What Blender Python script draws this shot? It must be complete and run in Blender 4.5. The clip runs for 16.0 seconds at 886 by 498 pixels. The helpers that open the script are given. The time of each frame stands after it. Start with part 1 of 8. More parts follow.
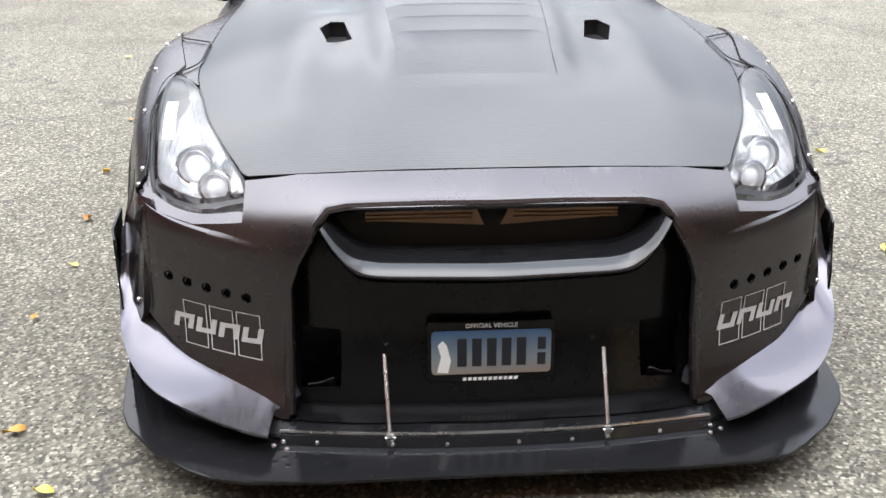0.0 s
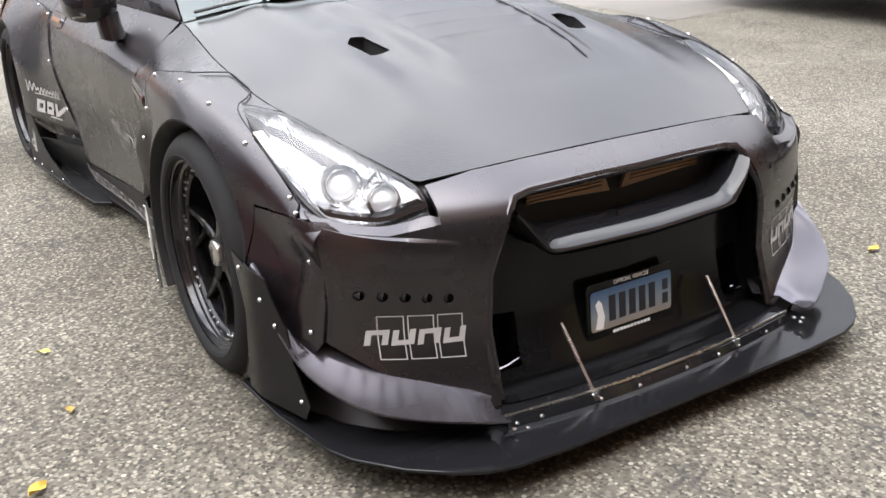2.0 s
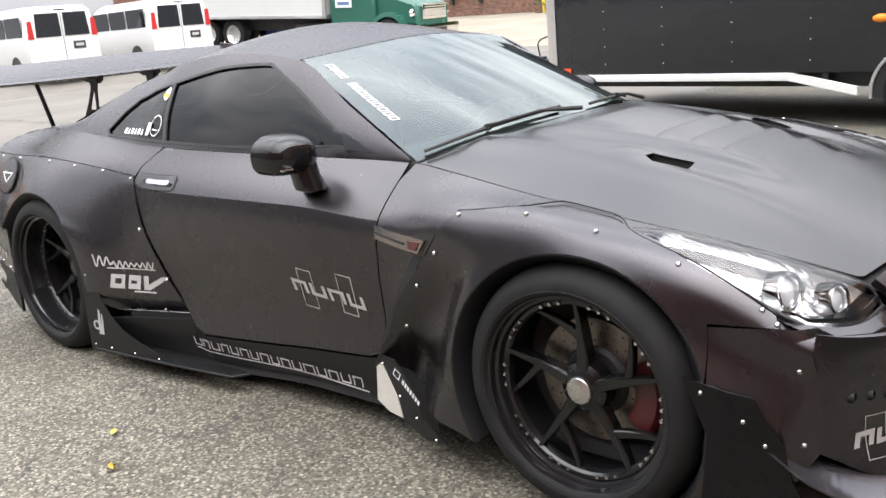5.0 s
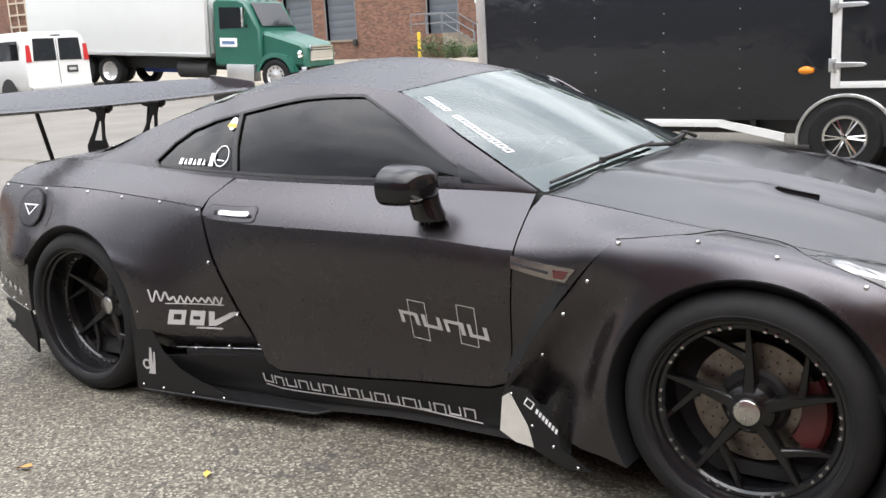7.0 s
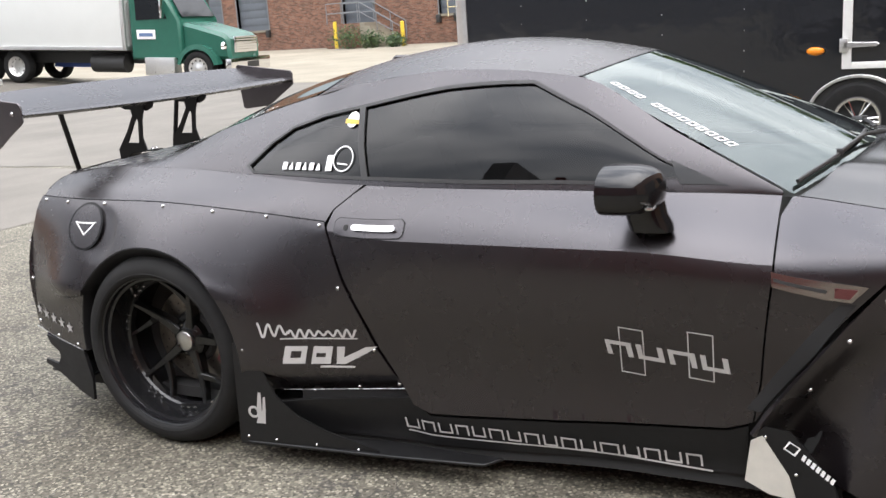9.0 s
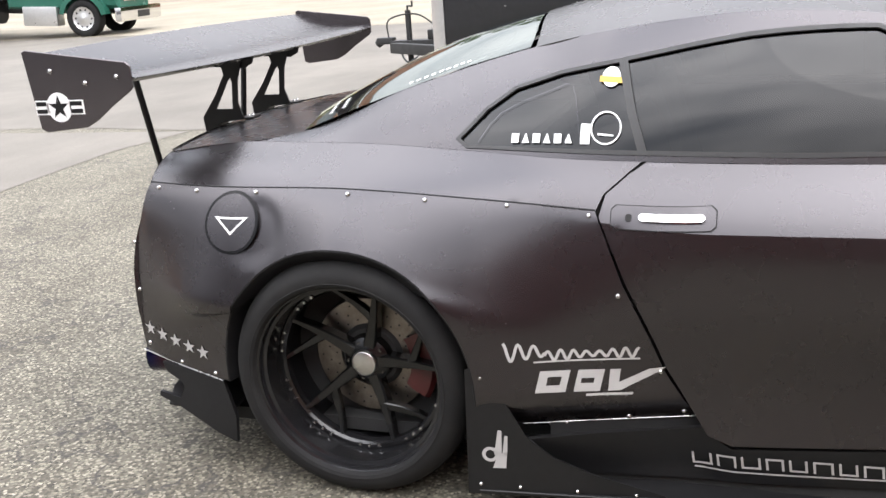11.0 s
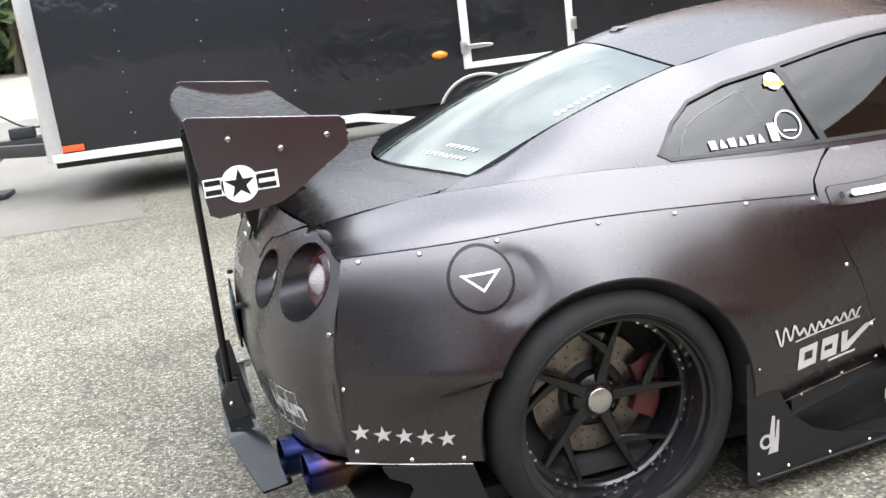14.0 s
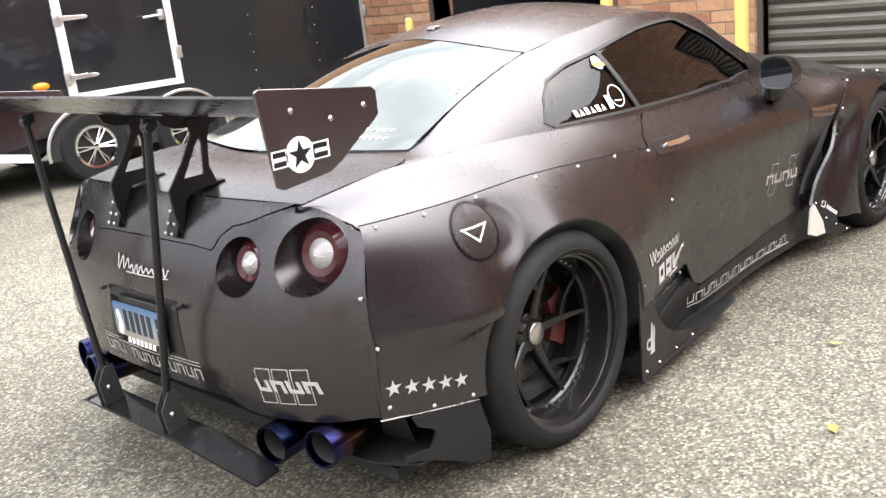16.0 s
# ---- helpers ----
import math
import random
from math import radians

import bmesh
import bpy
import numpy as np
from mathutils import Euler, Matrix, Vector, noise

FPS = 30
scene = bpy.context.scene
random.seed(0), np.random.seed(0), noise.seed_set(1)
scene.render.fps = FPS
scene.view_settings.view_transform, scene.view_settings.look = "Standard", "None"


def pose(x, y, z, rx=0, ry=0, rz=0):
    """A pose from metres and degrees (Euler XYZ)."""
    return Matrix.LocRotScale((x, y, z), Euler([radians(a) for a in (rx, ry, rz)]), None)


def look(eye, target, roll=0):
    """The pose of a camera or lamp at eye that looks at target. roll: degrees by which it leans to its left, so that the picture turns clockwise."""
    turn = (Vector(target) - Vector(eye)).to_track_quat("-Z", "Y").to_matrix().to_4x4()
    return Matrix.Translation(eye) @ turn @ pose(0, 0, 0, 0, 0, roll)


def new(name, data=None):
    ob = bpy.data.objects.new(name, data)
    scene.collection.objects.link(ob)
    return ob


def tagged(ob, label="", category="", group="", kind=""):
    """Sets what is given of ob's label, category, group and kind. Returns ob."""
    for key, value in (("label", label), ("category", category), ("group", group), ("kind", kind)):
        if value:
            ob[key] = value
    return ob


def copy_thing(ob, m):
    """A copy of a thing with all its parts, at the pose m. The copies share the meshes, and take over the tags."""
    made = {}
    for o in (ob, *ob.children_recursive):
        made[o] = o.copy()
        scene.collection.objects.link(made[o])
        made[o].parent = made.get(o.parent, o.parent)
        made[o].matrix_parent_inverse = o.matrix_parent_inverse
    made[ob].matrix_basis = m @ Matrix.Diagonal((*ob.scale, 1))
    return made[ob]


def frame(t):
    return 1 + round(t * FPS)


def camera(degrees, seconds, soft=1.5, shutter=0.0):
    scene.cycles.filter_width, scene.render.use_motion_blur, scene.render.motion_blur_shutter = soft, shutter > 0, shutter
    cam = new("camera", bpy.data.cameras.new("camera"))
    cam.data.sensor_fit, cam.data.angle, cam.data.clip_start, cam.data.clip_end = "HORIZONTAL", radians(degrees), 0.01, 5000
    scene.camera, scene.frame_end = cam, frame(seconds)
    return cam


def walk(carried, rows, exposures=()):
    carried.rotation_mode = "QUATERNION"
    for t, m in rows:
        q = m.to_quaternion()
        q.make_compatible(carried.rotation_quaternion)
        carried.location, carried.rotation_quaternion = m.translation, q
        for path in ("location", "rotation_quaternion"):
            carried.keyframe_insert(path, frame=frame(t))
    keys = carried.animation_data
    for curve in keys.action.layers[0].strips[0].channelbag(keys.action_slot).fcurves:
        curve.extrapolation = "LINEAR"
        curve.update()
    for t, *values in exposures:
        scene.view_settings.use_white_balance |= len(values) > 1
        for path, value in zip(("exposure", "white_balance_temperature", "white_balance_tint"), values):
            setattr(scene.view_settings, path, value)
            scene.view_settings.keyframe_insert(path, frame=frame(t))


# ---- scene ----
cam = camera(50.6, 16.0, soft=1.5)
# seconds, eye, target, roll
PATH = [
    (0, (-0.27, 0.131, 1.365), (-0.134, 1.965, 0.581), 0.2),
    (0.5, (-0.668, 0.113, 1.346), (-0.287, 1.915, 0.568), -0.6),
    (1, (-0.993, 0.167, 1.325), (-0.442, 1.921, 0.539), -2.2),
    (1.5, (-1.303, 0.334, 1.32), (-0.502, 2.009, 0.576), -2.2),
    (2, (-1.657, 0.404, 1.323), (-0.675, 1.986, 0.593), -1.6),
    (2.5, (-1.956, 0.533, 1.321), (-0.912, 2.077, 0.595), -3.4),
    (3, (-2.196, 0.773, 1.346), (-1.012, 2.224, 0.646), -4.0),
    (3.5, (-2.489, 0.938, 1.368), (-1.131, 2.275, 0.761), -3.9),
    (4, (-2.657, 1.138, 1.344), (-1.265, 2.474, 0.819), -4.8),
    (4.2, (-2.696, 1.241, 1.363), (-1.311, 2.586, 0.84), -5.1),
    (6.3, (-3.228, 1.975, 1.377), (-1.599, 3.053, 0.947), -3.6),
    (6.5, (-3.304, 2.05, 1.385), (-1.661, 3.106, 0.954), -3.2),
    (7, (-3.38, 2.237, 1.395), (-1.738, 3.296, 0.968), -3.2),
    (7.5, (-3.318, 2.472, 1.405), (-1.708, 3.579, 0.975), -3.3),
    (8, (-3.313, 2.725, 1.396), (-1.672, 3.771, 0.934), -3.6),
    (8.2, (-3.329, 2.846, 1.41), (-1.665, 3.851, 0.942), -3.7),
    (10.3, (-3.188, 4.113, 1.396), (-1.404, 4.85, 0.873), -4.2),
    (10.5, (-3.154, 4.271, 1.407), (-1.368, 4.977, 0.849), -4.1),
    (11, (-3.1, 4.58, 1.436), (-1.297, 5.224, 0.857), -4.2),
    (11.5, (-3.139, 4.931, 1.435), (-1.294, 5.401, 0.823), -3.2),
    (12, (-3.081, 5.226, 1.392), (-1.188, 5.577, 0.852), -4.1),
    (12.5, (-3.032, 5.587, 1.454), (-1.1, 5.789, 0.977), -5.3),
    (13, (-3.132, 5.966, 1.464), (-1.196, 5.985, 0.961), -4.3),
    (13.5, (-3.126, 6.278, 1.454), (-1.204, 6.081, 0.938), -6.1),
    (14, (-3.057, 6.62, 1.466), (-1.182, 6.144, 0.959), -7.0),
    (14.5, (-3.081, 7.004, 1.466), (-1.309, 6.222, 0.968), -5.2),
    (15, (-2.943, 7.288, 1.436), (-1.274, 6.308, 0.932), -5.8),
    (15.5, (-2.766, 7.555, 1.45), (-1.235, 6.378, 0.93), -7.0),
    (16, (-2.636, 7.861, 1.465), (-1.278, 6.496, 0.924), -6.5),
]
walk(cam, [(t, look(eye, target, roll)) for t, eye, target, roll in PATH], [(0, 1.68, 6260, 11), (2, 1.62, 6440, 13), (4, 1.54, 6500, 13), (7, 1.24, 6400, 12), (8.5, 1.24, 6450, 12), (11.5, 1.56, 6450, 13), (12.2, 1.72, 6400, 12), (13, 1.64, 6180, 9.5), (14, 1.74, 6240, 9.5), (14.7, 1.84, 6480, 11.5), (16, 2.04, 6600, 12)])

# ---------- mesh helpers ----------
from mathutils.geometry import delaunay_2d_cdt


def pchip(xs, ys):
    """A smooth curve through the given knots that does not overshoot."""
    xs, ys = np.array(xs, float), np.array(ys, float)
    h, d = np.diff(xs), np.diff(ys) / np.diff(xs)
    m = np.zeros(len(xs))
    m[0], m[-1] = d[0], d[-1]
    for i in range(1, len(xs) - 1):
        if d[i - 1] * d[i] > 0:
            w1, w2 = 2 * h[i] + h[i - 1], h[i] + 2 * h[i - 1]
            m[i] = (w1 + w2) / (w1 / d[i - 1] + w2 / d[i])

    def at(x):
        x = np.clip(np.asarray(x, float), xs[0], xs[-1])
        i = np.clip(np.searchsorted(xs, x) - 1, 0, len(xs) - 2)
        t = (x - xs[i]) / h[i]
        return ((1 + 2 * t) * (1 - t) ** 2 * ys[i] + t * (1 - t) ** 2 * h[i] * m[i]
                + t * t * (3 - 2 * t) * ys[i + 1] + t * t * (t - 1) * h[i] * m[i + 1])
    return at


def spline(points, n=24):
    """A Catmull-Rom curve through the points, as n + 1 rows."""
    p = np.array(points, float)
    if len(p) == 2:
        return p[0] + (p[1] - p[0]) * np.linspace(0, 1, n + 1)[:, None]
    p = np.vstack([2 * p[0] - p[1], p, 2 * p[-1] - p[-2]])
    out, k = [], len(p) - 3
    for u in np.linspace(0, k, n + 1):
        i = min(int(u), k - 1)
        t, (a, b, c, d) = u - i, p[i:i + 4]
        out.append(0.5 * (2 * b + (c - a) * t + (2 * a - 5 * b + 4 * c - d) * t * t + (3 * b - a - 3 * c + d) * t ** 3))
    return np.array(out)


def inside(q, poly):
    x, y, r = q[:, 0], q[:, 1], np.zeros(len(q), bool)
    for (x0, y0), (x1, y1) in zip(poly, np.roll(poly, -1, 0)):
        if y0 != y1:
            r ^= ((y0 > y) != (y1 > y)) & (x < (x1 - x0) * (y - y0) / (y1 - y0) + x0)
    return r


def dense(poly, step):
    poly, out = np.array(poly, float), []
    for a, b in zip(poly, np.roll(poly, -1, 0)):
        n = max(1, int(np.ceil(np.linalg.norm(b - a) / step)))
        out += [a + (b - a) * k / n for k in range(n)]
    return np.array(out)


def inset(poly, d):
    """The polygon drawn in by d on all sides (out where d is negative)."""
    p = np.array(poly, float)
    area = np.sum(p[:, 0] * np.roll(p[:, 1], -1) - np.roll(p[:, 0], -1) * p[:, 1])
    e = np.roll(p, -1, 0) - p
    nrm = np.stack([-e[:, 1], e[:, 0]], 1) / (np.linalg.norm(e, axis=1)[:, None] + 1e-9) * np.sign(area)
    m = nrm + np.roll(nrm, 1, 0)
    m /= np.maximum((m * m).sum(1)[:, None] / 2, 0.5)
    return p + m * d


def cdt(outline, step, holes=()):
    """Flat triangles that fill an outline, less its holes: points and faces."""
    outline, holes = dense(outline, step), [dense(h, step) for h in holes]
    loops, pts, edges = [outline, *holes], [], []
    for loop in loops:
        n0 = len(pts)
        pts += list(loop)
        edges += [(n0 + i, n0 + (i + 1) % len(loop)) for i in range(len(loop))]
    lo, hi = outline.min(0), outline.max(0)
    gx, gy = np.arange(lo[0] + step / 2, hi[0], step), np.arange(lo[1] + step / 2, hi[1], step * 0.87)
    g = np.array([(x + (step / 2 if j % 2 else 0), y) for j, y in enumerate(gy) for x in gx]).reshape(-1, 2)
    if len(g):
        ok, rim = inside(g, outline), np.vstack(loops)
        for h in holes:
            ok &= ~inside(g, h)
        g = g[ok]
        if len(g):
            far = np.array([np.min(np.sum((rim - q) ** 2, 1)) for q in g])
            g = g[far > (0.5 * step) ** 2]
    pts += list(g)
    vs, _, fs, _, _, _ = delaunay_2d_cdt([Vector(p) for p in pts], edges, [], 0, 1e-6)
    vs = np.array([tuple(v) for v in vs])
    fs = np.array([f for f in fs if len(f) == 3])
    mid = vs[fs].mean(1)
    ok = inside(mid, outline)
    for h in holes:
        ok &= ~inside(mid, h)
    return vs, fs[ok]


def faced(v, f, way):
    """The mesh with its faces turned to look the given way on the whole."""
    v = np.array(v, float)
    tot = np.zeros(3)
    for q in f:
        a, b, c = v[q[0]], v[q[1]], v[q[2]]
        tot += np.cross(b - a, c - a)
    return (v, [tuple(q) for q in f]) if tot @ np.array(way, float) >= 0 else (v, [tuple(q)[::-1] for q in f])


def panel(outline, fn, way, step=0.03, holes=()):
    v, f = cdt(outline, step, holes)
    return faced(fn(v[:, 0], v[:, 1]), f, way)


def join(*parts):
    v, f, n = [], [], 0
    for pv, pf in parts:
        pv = np.asarray(pv, float)
        v.append(pv)
        f += [tuple(int(i) + n for i in q) for q in pf]
        n += len(pv)
    return np.vstack(v), f


def flip(m):
    """The mesh mirrored across the middle of the car."""
    return np.asarray(m[0], float) * (-1, 1, 1), [tuple(q)[::-1] for q in m[1]]


def moved(m, a):
    v = np.asarray(m[0], float)
    a = np.array(a)
    return v @ a[:3, :3].T + a[:3, 3], m[1]


def box(lo, hi, bevel=0.0):
    lo, hi = np.array(lo, float), np.array(hi, float)
    lo, hi = np.minimum(lo, hi), np.maximum(lo, hi)
    bm = bmesh.new()
    bmesh.ops.create_cube(bm, size=1)
    for v in bm.verts:
        v.co = Vector((np.array(v.co) + 0.5) * (hi - lo) + lo)
    if bevel > 0:
        bmesh.ops.bevel(bm, geom=list(bm.edges), offset=min(bevel, 0.45 * (hi - lo).min()), segments=2, affect="EDGES", profile=0.6)
    out = [tuple(v.co) for v in bm.verts], [tuple(v.index for v in f.verts) for f in bm.faces]
    bm.free()
    return out


def grid(rows, close=False):
    """Quads over a grid of points [i][j]."""
    rows = np.array(rows, float)
    a, b = rows.shape[:2]
    f = []
    for i in range(a - 1):
        for j in range(b if close else b - 1):
            k = (j + 1) % b
            f.append((i * b + j, i * b + k, (i + 1) * b + k, (i + 1) * b + j))
    return rows.reshape(-1, 3), f


def coons(bottom, top, left, right, n=16, m=16, bulge=0.0, way=(0, 0, 1)):
    """A patch between four curves; bottom and top run from left to right, left and right from bottom to top."""
    b, t, l, r = spline(bottom, n), spline(top, n), spline(left, m), spline(right, m)
    rows = []
    for j in range(m + 1):
        v = j / m
        row = []
        for i in range(n + 1):
            u = i / n
            p = (1 - v) * b[i] + v * t[i] + (1 - u) * l[j] + u * r[j]
            p = p - ((1 - u) * (1 - v) * b[0] + u * (1 - v) * b[n] + (1 - u) * v * t[0] + u * v * t[n])
            row.append(p + np.array(way) * bulge * 16 * u * (1 - u) * v * (1 - v))
        rows.append(row)
    v, f = grid(rows)
    return faced(v, f, way)


def lathe(profile, n=48, arc=(0, 360)):
    """Turns (radius, x) pairs round the x axis."""
    full = arc[1] - arc[0] >= 360
    a = np.radians(np.linspace(*arc, n + (0 if full else 1), endpoint=not full))
    rows = [[(x, r * np.cos(t), r * np.sin(t)) for t in a] for r, x in profile]
    return grid(rows, full)


def tube(path, r, n=8, caps=True):
    """A round bar along a path; r may be one radius or one for each point."""
    p = np.array(path, float)
    r = np.ones(len(p)) * r
    rows, side = [], None
    for i in range(len(p)):
        d = p[min(i + 1, len(p) - 1)] - p[max(i - 1, 0)]
        d /= np.linalg.norm(d) + 1e-12
        s = np.cross(d, side if side is not None else ((0, 0, 1) if abs(d[2]) < 0.9 else (1, 0, 0)))
        if side is not None:
            s = side - d * (side @ d)
        side = s / (np.linalg.norm(s) + 1e-12)
        up = np.cross(d, side)
        rows.append([p[i] + r[i] * (np.cos(a) * side + np.sin(a) * up) for a in np.linspace(0, 2 * np.pi, n, endpoint=False)])
    v, f = grid(rows, True)
    if caps:
        f = f + [tuple(range(n))[::-1], tuple(range(len(v) - n, len(v)))]
    return v, f


def plate(poly, a, b, o, thick, step=None, bevel=0.0):
    """A flat plate: the outline in the plane of a and b at o, with thickness along a x b."""
    poly = np.array(poly, float)
    a, b, o = (np.array(q, float) for q in (a, b, o))
    nrm = np.cross(a, b)
    nrm /= np.linalg.norm(nrm)
    area = np.sum(poly[:, 0] * np.roll(poly[:, 1], -1) - np.roll(poly[:, 0], -1) * poly[:, 1])
    if area < 0:
        poly = poly[::-1]
    levels = [(0, bevel), (bevel, 0), (thick - bevel, 0), (thick, bevel)] if bevel else [(0, 0), (thick, 0)]
    v, n = [], len(poly)
    for h, d in levels:
        q = inset(poly, d) if d else poly
        v += [o + x * a + y * b + nrm * h for x, y in q]
    f = [tuple(range(n))[::-1], tuple(range(len(v) - n, len(v)))]
    for k in range(len(levels) - 1):
        f += [(k * n + i, k * n + (i + 1) % n, (k + 1) * n + (i + 1) % n, (k + 1) * n + i) for i in range(n)]
    return np.array(v), f


def ring_poly(cx, cy, r, n=24, a0=0.0):
    return [(cx + r * np.cos(a0 + 2 * np.pi * k / n), cy + r * np.sin(a0 + 2 * np.pi * k / n)) for k in range(n)]


def star_poly(cx, cy, r, inner=0.39, turn=90):
    return [(cx + (r if k % 2 == 0 else r * inner) * np.cos(radians(turn + 36 * k)),
             cy + (r if k % 2 == 0 else r * inner) * np.sin(radians(turn + 36 * k))) for k in range(10)]


def thick(m, d):
    """Gives an open sheet a back and crisp rims."""
    v, f = np.asarray(m[0], float), m[1]
    n, count = np.zeros_like(v), {}
    for q in f:
        w = np.cross(v[q[1]] - v[q[0]], v[q[2]] - v[q[0]])
        for i, a in enumerate(q):
            n[a] += w
            b = q[(i + 1) % len(q)]
            count[(a, b)] = count.get((a, b), 0) + 1
    n /= np.linalg.norm(n, axis=1)[:, None] + 1e-15
    back, k = v - n * d, len(v)
    faces = list(f) + [tuple(i + k for i in q)[::-1] for q in f]
    faces += [(b, a, a + k, b + k) for a, b in count if (b, a) not in count]
    return np.vstack([v, back]), faces


def mesh_of(name, m, material, smooth=True, sharp=35):
    me = bpy.data.meshes.new(name)
    me.from_pydata([tuple(map(float, q)) for q in m[0]], [], [tuple(map(int, q)) for q in m[1]])
    me.materials.append(material)
    if smooth:
        me.shade_smooth()
        me.set_sharp_from_angle(angle=radians(sharp))
    me.update()
    return me


def part(name, m, material, parent=None, label="", solid=0.0, smooth=True, sharp=35, **tags):
    """One mesh object, under a thing or a part when a parent is given."""
    if solid:
        m = thick(m, solid)
    ob = new(name, mesh_of(name, m, material, smooth, sharp))
    if parent is not None:
        ob.parent = parent
    return tagged(ob, label=label, **tags)


def share(name, me, at, parent, label=""):
    """One more object on the same mesh, at a pose."""
    ob = new(name, me)
    ob.parent = parent
    ob.matrix_basis = at
    return tagged(ob, label=label)


def thing(name, label, category, at=None, group="", kind=""):
    ob = new(name)
    ob.empty_display_size = 0.2
    if at is not None:
        ob.matrix_basis = at
    return tagged(ob, label, category, group, kind)

# ---------- sky and light: a bright overcast day ----------
SUN_AZ, SUN_EL = radians(200), radians(52)
world = bpy.data.worlds.new("sky")
scene.world = world
world.use_nodes = True
wn, wl = world.node_tree.nodes, world.node_tree.links
wn.clear()
w_out, w_bg = wn.new("ShaderNodeOutputWorld"), wn.new("ShaderNodeBackground")
w_sky = wn.new("ShaderNodeTexSky")
w_sky.sky_type, w_sky.sun_disc = "NISHITA", False
w_sky.sun_elevation, w_sky.sun_rotation = SUN_EL, SUN_AZ
w_sky.air_density, w_sky.dust_density = 1.0, 3.0
w_co, w_map, w_noise, w_ramp, w_mix = (wn.new("ShaderNode" + k) for k in ("TexCoord", "Mapping", "TexNoise", "ValToRGB", "MixRGB"))
w_map.inputs["Scale"].default_value = (1.0, 1.0, 2.6)
w_noise.inputs["Scale"].default_value, w_noise.inputs["Detail"].default_value, w_noise.inputs["Roughness"].default_value = 2.0, 5, 0.5
w_ramp.color_ramp.elements[0].position, w_ramp.color_ramp.elements[0].color = 0.38, (6.4, 6.75, 7.3, 1)
w_ramp.color_ramp.elements[1].position, w_ramp.color_ramp.elements[1].color = 0.62, (14.1, 14.1, 14.2, 1)
w_mix.inputs[0].default_value = 0.88
# an overcast sky is brightest overhead and falls off towards the horizon
w_xyz, w_up, w_pow, w_rise, w_fall = (wn.new("ShaderNode" + k) for k in ("SeparateXYZ", "Math", "Math", "MapRange", "MixRGB"))
w_up.operation, w_pow.operation = "MAXIMUM", "POWER"
w_up.inputs[1].default_value, w_pow.inputs[1].default_value = 0.0, 2.0
w_rise.inputs["To Min"].default_value, w_rise.inputs["To Max"].default_value = 0.27, 2.25
w_fall.blend_type = "MULTIPLY"
w_fall.inputs[0].default_value = 1.0
w_bg.inputs["Strength"].default_value = 0.12
for a, b in ((w_co.outputs["Generated"], w_map.inputs[0]), (w_map.outputs[0], w_noise.inputs["Vector"]), (w_noise.outputs[0], w_ramp.inputs[0]),
             (w_sky.outputs[0], w_mix.inputs[1]), (w_ramp.outputs[0], w_mix.inputs[2]), (w_mix.outputs[0], w_fall.inputs[1]),
             (w_co.outputs["Generated"], w_xyz.inputs[0]), (w_xyz.outputs["Z"], w_up.inputs[0]), (w_up.outputs[0], w_pow.inputs[0]), (w_pow.outputs[0], w_rise.inputs["Value"]), (w_rise.outputs[0], w_fall.inputs[2]), (w_fall.outputs[0], w_bg.inputs[0]), (w_bg.outputs[0], w_out.inputs[0])):
    wl.new(a, b)
sun = new("sun", bpy.data.lights.new("sun", "SUN"))
sun.data.energy, sun.data.angle, sun.data.color = 0.6, radians(75), (1.0, 0.97, 0.92)
sun.matrix_basis = look((0, 0, 30), (30 * math.sin(SUN_AZ) * -math.cos(SUN_EL), 30 * math.cos(SUN_AZ) * -math.cos(SUN_EL), 30 - 30 * math.sin(SUN_EL)))

# ---------- materials ----------


